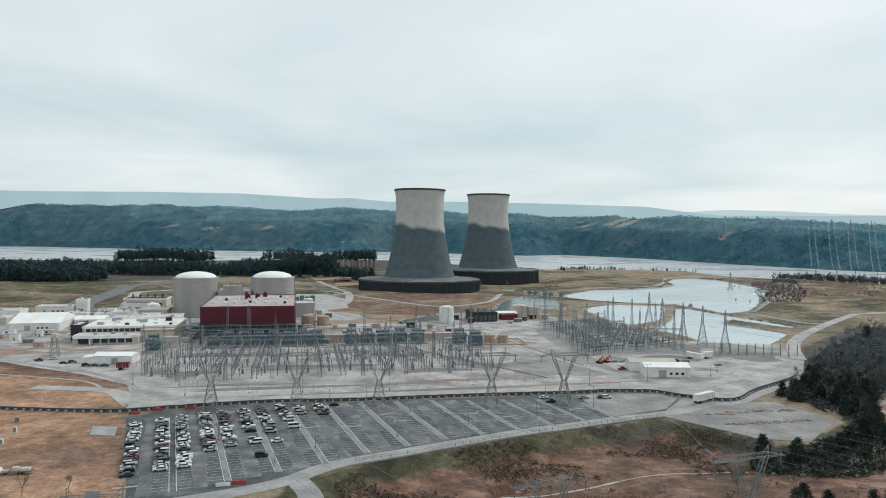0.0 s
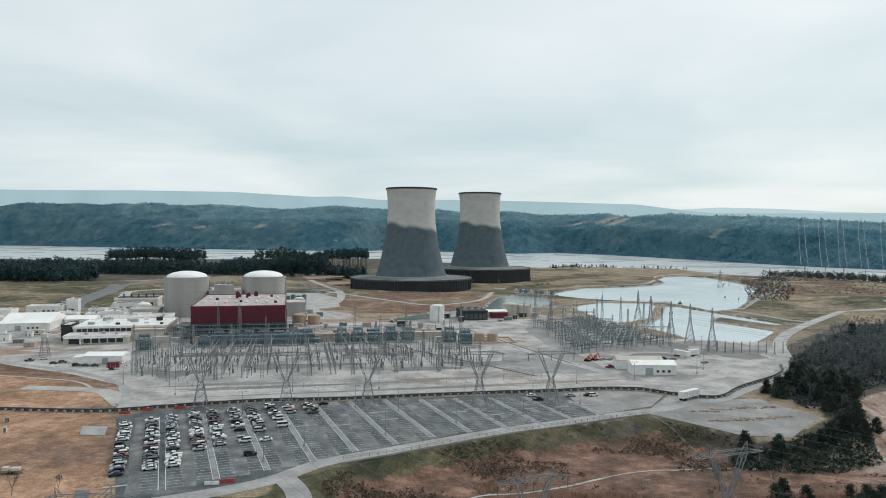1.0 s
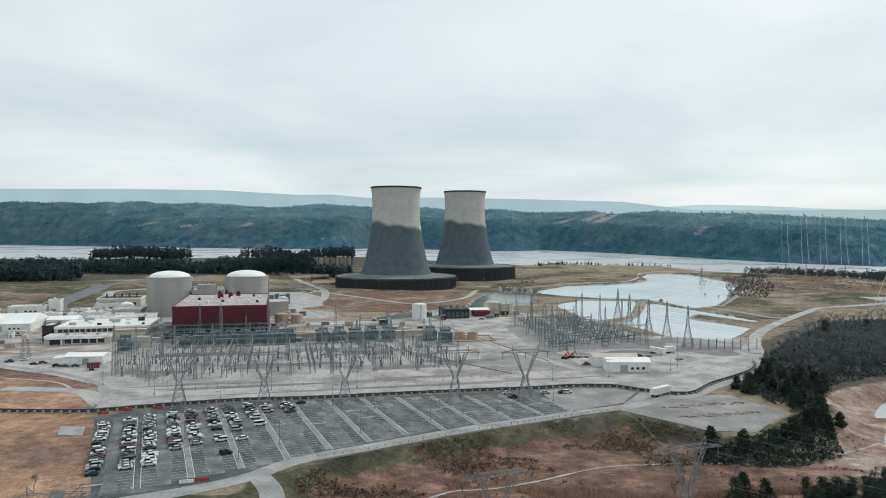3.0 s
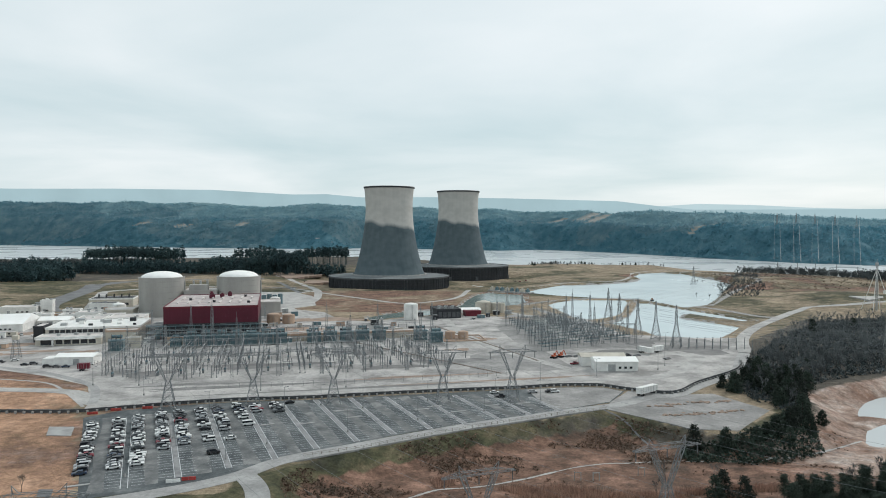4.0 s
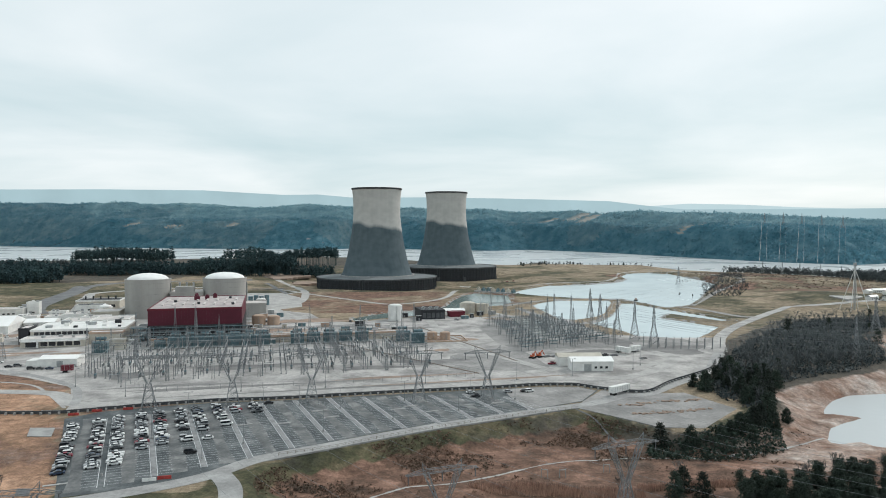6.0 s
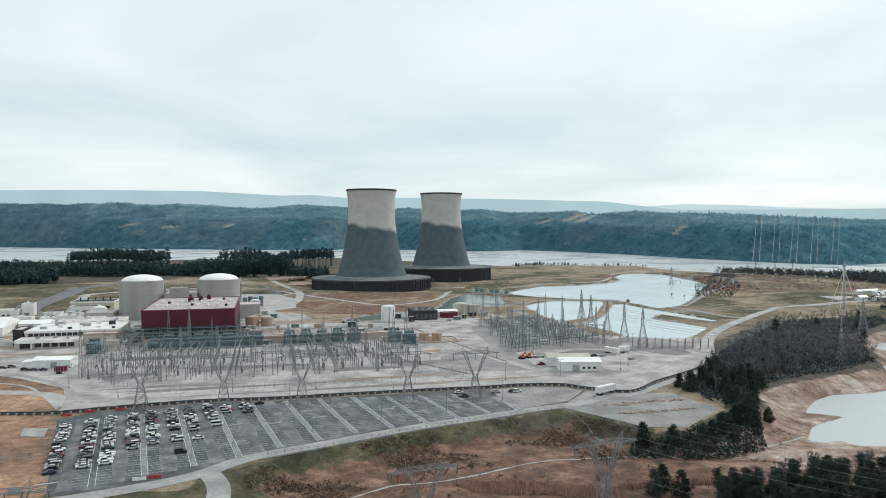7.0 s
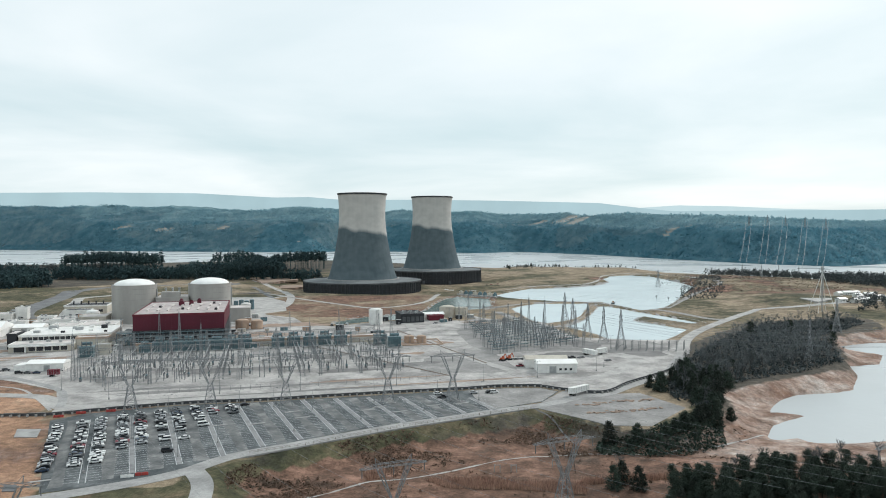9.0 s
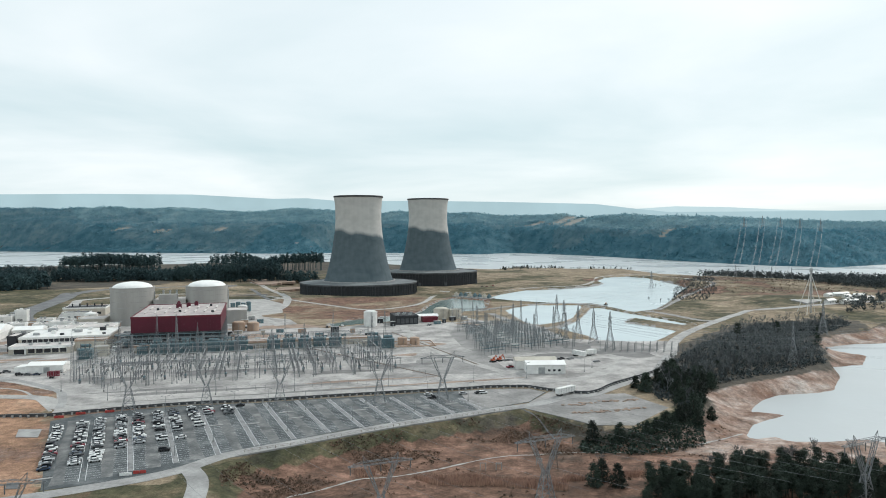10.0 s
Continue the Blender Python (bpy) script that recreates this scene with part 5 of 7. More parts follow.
line_fence([G(-104, 30), G(-158, 112), G(-160, 150)], 2.4, 5, M_STEEL, "grey wire fence at the side of the switchyard")
line_fence([G(66, 28), G(20, 95), G(-2, 130)], 2.4, 5, M_STEEL, "grey wire fence between switchyard and gravel")
line_fence([G(-100, 26), G(-20, 22), G(64, 24)], 2.4, 5, M_STEEL, "grey wire fence in front of the switchyard")
line_fence([(-24, 349.5), (-5, 358.5), (11, 369.5), (32, 382.5), (55, 394.5), (81, 407.5), (93, 410.5)], 1.1, 3, M_WOODP, "low guard rail above the marsh bank")
for a, b, lab in ((G(64, 30), G(0, 150), "brown cable trench cover between the yards"), (G(96, 60), G(70, 220), "brown cable trench cover by the track")):
    tagged(part("cable_trench", Geo().strip([a, b], 1.3, -0.4, 0.22), M_WOODP), lab, "trench cover", "trench covers")


# ---- lattice towers ----
def lattice(g, p, w0, w1, h, n, leg, brace, z0=0.0, y_ratio=1.0):
    """Bracing of a tapering square mast, in one mesh; returns the corner lines."""
    cor = [(-1, -1), (1, -1), (1, 1), (-1, 1)]

    def c(i, k):
        w = w0 + (w1 - w0) * k
        return (p[0] + cor[i][0] * w / 2, p[1] + cor[i][1] * w / 2 * y_ratio, z0 + h * k)

    ks = [1 - (1 - i / n) ** 1.15 for i in range(n + 1)]
    for a, b in zip(ks, ks[1:]):
        for i in range(4):
            j = (i + 1) % 4
            g.beam(c(i, a), c(j, b), brace, 3)
            g.beam(c(j, a), c(i, b), brace, 3)
            g.beam(c(i, b), c(j, b), brace, 3)
    return [(c(i, 0), c(i, 1)) for i in range(4)]


def delta_pylon(label, h=25.0):
    """A waisted pylon: legs to a waist, two arms outward, a bridge and two peaks."""
    t = thing("transmission_pylon", label, "pylon", "waisted pylons")
    s = h / 27.0
    wz, bz = 12.0 * s, 23.4 * s
    g = Geo()
    for a, b in lattice(g, (0, 0), 6.4 * s, 2.0 * s, wz, 4, 0.26, 0.12, 0, 0.8):
        part("leg", Geo().beam(a, b, 0.24), M_STEEL, t)
    tagged(part("leg_bracing", g, M_STEEL, t), kind="stuff")
    for sg in (-1, 1):
        g = Geo()
        lo = [(sg * 0.6 * s, y * s, wz) for y in (-0.8, 0.8)] + [(sg * 1.0 * s, y * s, wz) for y in (-0.8, 0.8)]
        hi = [(sg * 4.6 * s, y * s, bz) for y in (-0.6, 0.6)] + [(sg * 6.2 * s, y * s, bz) for y in (-0.6, 0.6)]
        for a, b in zip(lo, hi):
            g.beam(a, b, 0.17)
        for i in range(6):
            k0, k1 = i / 6, (i + 1) / 6
            L_ = lambda a, b, k: tuple(x + (y - x) * k for x, y in zip(a, b))
            for pa, pb in ((0, 2), (1, 3), (0, 1), (2, 3)):
                g.beam(L_(lo[pa], hi[pa], k0), L_(lo[pb], hi[pb], k1), 0.09, 3)
        part("arm", g, M_STEEL, t)
        part("peak", Geo().beam((sg * 4.6 * s, 0, bz + 1.2 * s), (sg * 6.6 * s, 0, bz + 3.4 * s), 0.14).beam((sg * 6.2 * s, 0.5, bz), (sg * 6.6 * s, 0, bz + 3.4 * s), 0.11).beam((sg * 6.2 * s, -0.5, bz), (sg * 6.6 * s, 0, bz + 3.4 * s), 0.11), M_STEEL, t)
        for x in ((11.2, 4.2) if sg > 0 else (11.2,)):
            part("insulator_string", Geo().lathe([(0.09, bz - 3.0 * s), (0.17, bz - 2.8 * s), (0.17, bz - 0.3), (0.06, bz)], 6, sg * x * s if x > 5 else 0, 0), M_PORC, t)
    g = Geo()
    X = np.linspace(-12, 12, 17) * s
    hgt = lambda x: (1.3 * s if abs(x) < 6.5 * s else max(0.15, 1.3 * s * (12 * s - abs(x)) / (5.5 * s)))
    for a, b in zip(X, X[1:]):
        for y in (-0.6 * s, 0.6 * s):
            g.beam((a, y, bz), (b, y, bz), 0.13)
            g.beam((a, y, bz + hgt(a)), (b, y, bz + hgt(b)), 0.13)
            g.beam((a, y, bz), (b, y, bz + hgt(b)), 0.08, 3)
        g.beam((a, -0.6 * s, bz), (b, 0.6 * s, bz), 0.08, 3)
        g.beam((a, -0.6 * s, bz), (a, 0.6 * s, bz), 0.08, 3)
    part("crossarm", g, M_STEEL, t)
    for x, y in ((-3.2, -2.56), (3.2, -2.56), (3.2, 2.56), (-3.2, 2.56)):
        part("footing", Geo().lathe([(0.5, -0.8), (0.5, 0.35)], 8, x * s, y * s), M_CONC, t)
    return t


def mast_pylon(label, h=27.0):
    """A tapering mast with three pairs of short arms."""
    t = thing("transmission_pylon", label, "pylon", "mast pylons")
    g = Geo()
    for a, b in lattice(g, (0, 0), 6.6, 1.5, h * 0.55, 5, 0.26, 0.12):
        part("leg", Geo().beam(a, b, 0.24), M_STEEL, t)
    for a, b in lattice(g, (0, 0), 1.7, 0.5, h * 0.45, 6, 0.2, 0.1, h * 0.55):
        part("leg", Geo().beam(a, b, 0.18), M_STEEL, t)
    tagged(part("leg_bracing", g, M_STEEL, t), kind="stuff")
    for z, w in ((0.60, 4.6), (0.73, 5.4), (0.86, 4.2)):
        for sg in (-1, 1):
            zz = h * z
            a = part("crossarm", Geo().beam((sg * 0.6, 0.5, zz), (sg * w, 0, zz + 0.2), 0.13).beam((sg * 0.6, -0.5, zz), (sg * w, 0, zz + 0.2), 0.13).beam((sg * 0.5, 0, zz + 1.5), (sg * w, 0, zz + 0.25), 0.11)
                     .beam((sg * w * 0.5, 0.25, zz), (sg * w * 0.5, 0, zz + 0.9), 0.08).beam((sg * w * 0.5, -0.25, zz), (sg * w * 0.5, 0.25, zz), 0.08), M_STEEL, t)
            part("insulator_string", Geo().lathe([(0.06, zz - 1.9), (0.15, zz - 1.8), (0.15, zz - 0.1), (0.06, zz + 0.2)], 6, sg * w, 0), M_PORC, a)
    return t


FRONT = [(-94, 416.5), (-58.8, 420.5), (-24.2, 423), (23.8, 426), (55, 428)]
dp = delta_pylon("waisted steel lattice pylon at the edge of the car park")
dp.matrix_basis = pose(*FRONT[0], 0.05, 0, 0, GRID_DEG)
fronts = [dp] + [copy_thing(dp, pose(x, y, 0.05, 0, 0, GRID_DEG + random.uniform(-2, 2))) for x, y in FRONT[1:]]
for x, y, sc, a in ((84, 306, 1.0, 20), (31, 292, 0.92, 20), (-64, 262, 0.9, 8), (186, 298, 1.0, 24)):
    z = ground_z(x, y)
    o = copy_thing(dp, pose(x, y, z, 0, 0, a) @ Matrix.Scale(sc, 4))
    o.scale = (sc, sc, sc)
    o["label"] = "waisted steel lattice pylon rising out of the red marsh"
mp_ = mast_pylon("tapering steel lattice pylon beside the pond")
PONDP = [(180, 577), (175, 604), (167, 620), (165, 663), (169.5, 716)]
mp_.matrix_basis = pose(*PONDP[0], 0, 0, 0, 62)
for x, y in PONDP[1:]:
    copy_thing(mp_, pose(x, y, 0, 0, 0, 62 + random.uniform(-3, 3)))
FARP = [(372, 640, 0, 70), (392, 1120, 0, 50), (611, 1321, 0.8, 50), (644, 1318, 0.8, 50), (677, 1322, 0.8, 50), (710, 1316, 0.8, 50), (749, 1320, 0.8, 50), (1042, 2208, 1.9, 50), (1098, 2206, 1.9, 50), (1156, 2210, 1.9, 50), (1213, 2204, 1.9, 50), (1280, 2208, 1.9, 50), (278, 512, 0, 60)]
for x, y, z, a in FARP:
    zz = ground_z(x, y)
    o = copy_thing(mp_, pose(x, y, max(zz, -7.5), 0, 0, a))
    if y > 1300:
        o.matrix_basis = pose(x, y, max(zz, -7.5), 0, 0, a) @ Matrix.Scale(z, 4)
    o["label"] = "distant steel lattice pylon of the river crossing" if y > 1300 else "steel lattice pylon standing among the bare trees"

# guyed mast on the point
gt = thing("guyed_tower", "tall pale guyed tower standing on a round pad", "guyed tower", m=pose(440, 778, ground_z(440, 778)))
g = Geo()
for a, b in lattice(g, (0, 0), 1.2, 1.2, 42, 16, 0.2, 0.1):
    part("chord", Geo().beam(a, b, 0.2), M_PSTEEL, gt)
tagged(part("mast_bracing", g, M_PSTEEL, gt), kind="stuff")
for k in range(4):
    a = math.pi / 4 + k * math.pi / 2
    part("guy_wire", Geo().beam((0, 0, 40), (13 * math.cos(a), 13 * math.sin(a), -0.5), 0.34), M_WHITE, gt)
part("antenna", Geo().cbox(0, 0, 42, 2.2, 2.2, 3.5).beam((0, 0, 45), (0, 0, 49), 0.3), M_PSTEEL, gt)


def wires(ends_, sag, label, group, w=0.07, n=10, mat_=None):
    """Hanging conductors, one thing a span, one part a wire."""
    t = thing("power_line", label, "power line", group)
    for p, q in ends_:
        p, q = Vector(p), Vector(q)
        g = Geo()
        side = (q - p).cross(Vector((0, 0, 1))).normalized() * w * 0.7
        for i in range(n + 1):
            k = i / n
            r = p + (q - p) * k - Vector((0, 0, sag * 4 * k * (1 - k)))
            g.v += [tuple(r + side), tuple(r - side), tuple(r + Vector((0, 0, w)))]
        for i in range(n):
            for a, b in ((0, 1), (1, 2), (2, 0)):
                g.f.append((3 * i + a, 3 * i + b, 3 * i + 3 + b, 3 * i + 3 + a))
        part("conductor", g, mat_ or M_PSTEEL, t)
    return t


def tower_points(ob, pts):
    return [tuple(ob.matrix_basis @ Vector(p)) for p in pts]


BR = [(-10.4, 0, 18.9), (0, 0, 18.9), (10.4, 0, 18.9)]
for i, ob in enumerate(fronts):
    a = tower_points(ob, BR)
    u0 = -92 + 34 * i
    wires([(p, (*G(u0 + 8 * j - 8, 70), 15.0)) for j, p in enumerate(a)], 2.5, "power line from a waisted pylon into the switchyard", "switchyard lines")
    x, y = FRONT[i]
    far = [(x + 0.55 * 190 + 11 * (j - 1), y - 190, 26) for j in range(3)]
    wires(list(zip(a, far)), 5.0, "power line leaving the front pylons over the marsh", "outgoing lines", n=14, w=0.035, mat_=M_STEEL)
for i in range(5):
    x, y = PONDP[i]
    pts_ = [tuple(pose(x, y, 0, 0, 0, 62) @ Vector((sg * w, 0, 27 * z - 1.8))) for z, w in ((0.60, 4.6), (0.73, 5.4), (0.86, 4.2)) for sg in (-1, 1)]
    tgt = [(x + 190 + 6 * sg, y - 160 + 10 * i, 22 + 6 * k) for k in range(3) for sg in (-1, 1)] if i < 3 else [(x + 560 + 9 * sg * 3, y + 700, 30 + 8 * k) for k in range(3) for sg in (-1, 1)]
    wires(list(zip(pts_, tgt)), 9.0, "power line crossing from the pond pylons", "pond lines", n=14, w=0.05, mat_=M_STEEL)
for i, (x, y, z, a) in enumerate(FARP[2:7]):
    x2, y2 = FARP[7 + i][:2]
    h1, h2 = ground_z(x, y), ground_z(x2, y2)
    wires([((x + 6 * sg, y, h1 + 27 * k), (x2 + 8 * sg, y2, h2 + 54 * k)) for k in (0.6, 0.73, 0.86) for sg in (-1, 1)], 14, "pale power line crossing the river", "river lines", w=0.16, n=14)

# ---- main switchyard ----
YU0, YU1 = -148, 40


def bus_support():
    t = thing("insulator_post", "grey steel post carrying a dark porcelain insulator", "insulator post", "bus supports")
    part("post", Geo().box(-0.16, -0.16, 0, 0.16, 0.16, 3.6).box(-0.4, -0.4, 0, 0.4, 0.4, 0.3), M_STEEL, t)
    prof = [(0.14, 3.6)]
    for k in range(6):
        prof += [(0.26, 3.75 + 0.4 * k), (0.15, 3.95 + 0.4 * k)]
    part("insulator", Geo().lathe(prof + [(0.12, 6.2), (0.30, 6.2), (0.30, 6.42)], 8), M_PORC, t)
    return t


bs = bus_support()
first = True
rng = random.Random(5)
rows_u = [YU0 + 8 + 11.2 * k for k in range(17)]
for k, u in enumerate(rows_u):
    v0 = 52 + (abs(k - 8) % 3) * 3 + (0 if k > 3 else 14 * (3 - k) / 3)
    v = v0
    path = []
    while v < 140:
        for du in ((-1.3, 1.3) if k % 2 else (0,)):
            x, y = G(u + du, v)
            if first:
                bs.matrix_basis, first = pose(x, y, 0.04, 0, 0, GRID_DEG), False
            else:
                copy_thing(bs, pose(x, y, 0.04, 0, 0, GRID_DEG))
        v += 9.5 if k % 2 else 7.0
    t = thing("busbar", "pale aluminium tube busbar on insulator posts", "busbar", "busbars", m=at_grid(u, v0, 0))
    for du in ((-1.3, 1.3) if k % 2 else (0,)):
        part("tube", Geo().beam((du, 0, 6.6), (du, 140 - v0, 6.6), 0.16, 6), M_PSTEEL, t)
    if k % 3 != 2:
        part("dropper", Geo().beam((0, 2, 6.6), (0.4, -7, 12.8), 0.10, 5).beam((0, 60, 6.6), (0.2, 72, 12.6), 0.10, 5), M_PSTEEL, t)


def breaker():
    t = thing("circuit_breaker", "grey dead-tank circuit breaker with two bushings", "circuit breaker", "circuit breakers")
    part("frame", Geo().box(-1.0, -0.5, 0, -0.8, 0.5, 1.6).box(0.8, -0.5, 0, 1.0, 0.5, 1.6), M_STEEL, t)
    g = Geo().lathe([(0.45, -1.2), (0.55, -1.0), (0.55, 1.0), (0.45, 1.2)], 12)
    g.v = [(z, y, x + 2.0) for x, y, z in g.v]
    part("tank", g, M_TEAL, t)
    for s in (-1, 1):
        part("bushing", Geo().beam((s * 0.6, 0, 2.4), (s * 1.5, 0, 5.2), 0.32, 8, 0.16), M_PORC, t)
    return t


br = breaker()
placed = False
for k, u in enumerate(rows_u):
    for v in (66, 98, 122):
        x, y = G(u + 4.5, v + rng.uniform(-2, 2))
        m = pose(x, y, 0.04, 0, 0, GRID_DEG + 90)
        if not placed:
            br.matrix_basis, placed = m, True
        else:
            copy_thing(br, m)


def gantry(w, h, label="steel lattice gantry spanning the switchyard bays"):
    t = thing("gantry", label, "gantry", "gantries")
    for sx in (-w / 2, w / 2):
        g = Geo()
        for a, b in lattice(g, (sx, 0), 1.5, 0.7, h + 3.5, 6, 0.14, 0.05):
            part("leg", Geo().beam(a, b, 0.12), M_STEEL, t)
        tagged(part("leg_bracing", g, M_STEEL, t), kind="stuff")
    g = Geo()
    n = int(w / 1.6)
    for i in range(n):
        a, b = -w / 2 + w * i / n, -w / 2 + w * (i + 1) / n
        for y in (-0.5, 0.5):
            for z in (h, h + 1.0):
                g.beam((a, y, z), (b, y, z), 0.10)
            g.beam((a, y, h), (b, y, h + 1), 0.06, 3)
        g.beam((a, -0.5, h), (b, 0.5, h), 0.06, 3)
    tagged(part("lattice_beam", g, M_STEEL, t), kind="stuff")
    for k in range(3):
        x = -w / 2 + w * (k + 1) / 4
        part("insulator_string", Geo().lathe([(0.06, h - 2.2), (0.2, h - 2.0), (0.2, h - 0.3), (0.06, h)], 6, x, 0), M_PORC, t)
    return t


ga = gantry(22.4, 12.5)
done = False
for v in (50, 96, 144):
    for k in range(8):
        if v == 50 and k in (0, 3, 6):
            continue
        m = at_grid(YU0 + 16 + 22.8 * k, v)
        if not done:
            ga.matrix_basis, done = m, True
        else:
            copy_thing(ga, m)


def light_mast(h=26.0):
    t = thing("lattice_mast", "slender steel lattice mast in the switchyard", "mast", "lattice masts")
    g = Geo()
    for a, b in lattice(g, (0, 0), 2.4, 0.5, h, 9, 0.16, 0.06):
        part("leg", Geo().beam(a, b, 0.13), M_STEEL, t)
    tagged(part("leg_bracing", g, M_STEEL, t), kind="stuff")
    part("spike", Geo().beam((0, 0, h), (0, 0, h + 3), 0.09), M_STEEL, t)
    return t


lm = light_mast()
lm.matrix_basis = at_grid(-140, 70)
for u, v in ((-128, 142), (-92, 142), (-60, 150), (-20, 150), (14, 148), (38, 120), (-10, 92), (-75, 96), (52, 150), (-108, 168), (-95, 168), (118, 112), (178, 200)):
    copy_thing(lm, at_grid(u, v))
shield = []
for k in range(14):
    u = YU0 + 10 + 13 * k
    shield.append(((*G(u, 46), 15.5), (*G(u + 4, 146), 15.5)))
for i in range(0, 14, 2):
    wires(shield[i:i + 2], 1.6, "strung power line above the switchyard bays", "yard lines", w=0.07, n=8)
for v, z in ((58, 12.2), (72, 11.8), (86, 12.0), (108, 12.2), (124, 12.0), (136, 12.4)):
    wires([((*G(YU0 + 6, v + d), z), (*G(YU1, v + d), z)) for d in (0, 2.6)], 0.8, "strung cross conductor above the switchyard", "yard lines", w=0.09, n=16)


def transformer(label, teal=True):
    t = thing("transformer", label, "transformer", "transformers")
    part("tank", Geo().box(-2.6, -1.6, 0.4, 2.6, 1.6, 4.2).box(-2.8, -1.8, 4.2, 2.8, 1.8, 4.4), M_TEAL, t)
    part("plinth", Geo().box(-3.4, -2.6, -0.3, 3.4, 2.6, 0.4), M_CONC, t)
    for s in (-1, 1):
        for k in range(6):
            part("radiator", Geo().box(-2.4 + 0.85 * k, s * 1.9 - 0.35, 0.9, -2.1 + 0.85 * k, s * 1.9 + 0.35, 3.9), M_TEAL, t)
    c = Geo().lathe([(0.55, -1.8), (0.6, -1.6), (0.6, 1.6), (0.55, 1.8)], 12)
    c.v = [(z, y + 1.2, x + 5.4) for x, y, z in c.v]
    part("conservator", c, M_TEAL, t)
    for x in (-1.6, 0, 1.6):
        part("bushing", Geo().lathe([(0.3, 4.4), (0.22, 4.6), (0.3, 4.9), (0.2, 5.1), (0.26, 5.4), (0.16, 5.6), (0.2, 5.9), (0.1, 6.5)], 8, x, -0.6), M_PORC, t)
    return t


tf = transformer("blue-grey oil transformer with radiators and bushings")
ts = [(-116 + 9.4 * k, 157) for k in range(8)] + [(-28 + 11 * k, 156 + 3 * (k % 2)) for k in range(5)] + [(44, 150), (-150, 148), (52, 138)]
tf.matrix_basis = at_grid(*ts[0]) @ Matrix.Scale(1.3, 4)
for u, v in ts[1:]:
    copy_thing(tf, at_grid(u, v, 0, rng.choice((0, 0, 180))) @ Matrix.Scale(1.3, 4))
for k in range(7):
    t = thing("fire_wall", "concrete blast wall between two transformers", "blast wall", "blast walls", m=at_grid(-111.3 + 9.4 * k, 157))
    part("panel", Geo().box(-0.2, -3, -0.3, 0.2, 3.6, 6.0), M_CONC, t)
    part("coping", Geo().box(-0.3, -3.1, 6.0, 0.3, 3.7, 6.2), M_CONC, t)
for k in range(10):
    u, v = rng.uniform(-140, 60), rng.uniform(176, 250) if k > 3 else rng.uniform(150, 165)
    u = u if not (-122 < u < -50) else -40 + rng.uniform(0, 90)
    t = thing("control_cabin", "small pale control cabin among the steelwork", "cabin", "cabins", m=at_grid(u, v))
    part("body", Geo().box(0, 0, -0.2, 5 + k % 3, 3.4, 3.0), (M_WHITE, M_CREAM, M_TEAL)[k % 3], t)
    part("roof", Geo().box(-0.2, -0.2, 3.0, 5.2 + k % 3, 3.6, 3.25), M_ROOF, t)
    part("door", Geo().box(1, -0.1, 0.1, 2, -0.02, 2.2), M_STEEL, t)

# ---- second switchyard towards the ponds ----
RU = [113 + 5.7 * k for k in range(13)]
white_ins = mesh("insulator", Geo().lathe([(0.2, 0), (0.45, 0.2), (0.25, 0.5), (0.45, 0.8), (0.2, 1.2)], 8), M_WHITE)


grey_ins = mesh("insulator", Geo().lathe([(0.2, 0), (0.4, 0.2), (0.25, 0.5), (0.4, 0.8), (0.2, 1.4)], 8), M_PORC)


def low_bay(ins=None, label="low galvanised rack with rows of grey insulators"):
    t = thing("insulator_rack", label, "insulator rack", "insulator racks")
    for x in (-2.5, 2.5):
        part("post", Geo().box(x - 0.15, -0.15, 0, x + 0.15, 0.15, 4.6), M_STEEL, t)
    part("beam", Geo().box(-2.8, -0.3, 4.3, 2.8, 0.3, 4.7).box(-2.7, -0.16, 2.6, 2.7, 0.16, 2.9), M_TEAL, t)
    for x in (-1.9, 0, 1.9):
        o = new("insulator", ins or grey_ins)
        o.parent = t
        o.matrix_basis = Matrix.Translation((x, 0, 4.7))
    return t


lb = low_bay()
lbw = low_bay(white_ins, "low galvanised rack with a row of white insulators")
fst = set()
for k, u in enumerate(RU):
    for j in range(12):
        v = 92 + 2.0 * k + 11.5 * j
        if v > 262 or u + 1.9 * j > 187 or rng.random() < 0.2:
            continue
        rack = lbw if k in (3, 4) else lb
        m = at_grid(u + 0.165 * 11.5 * j, v, 0.04, -9)
        if rack.name not in fst:
            rack.matrix_basis = m
            fst.add(rack.name)
        else:
            copy_thing(rack, m)
    t = thing("busbar", "long pale busbars over the second switchyard", "busbar", "long busbars", m=at_grid(u, 92 + 2.0 * k, 0, -9.4))
    span = min(150, (187 - u) / 0.165)
    for x in (-1.9, 0, 1.9):
        part("tube", Geo().beam((x, 0, 6.1), (x, span, 6.1), 0.12, 5), M_PSTEEL, t)
for u, v in ((146, 262), (168, 256), (124, 118), (148, 114), (172, 108), (130, 160), (154, 156), (136, 206), (160, 202)):
    copy_thing(ga, at_grid(u, v, 0, -9))
for u, v in ((120, 96), (150, 100), (176, 104), (182, 140), (184, 180), (140, 250), (132, 190), (160, 170)):
    copy_thing(lm, at_grid(u, v))
for k in range(22):
    copy_thing(bs, at_grid(196 + 4.0 * (k % 11) * 1.2, 82 + 8 * (k // 11) - 1.5 * (k % 11), 0.04))

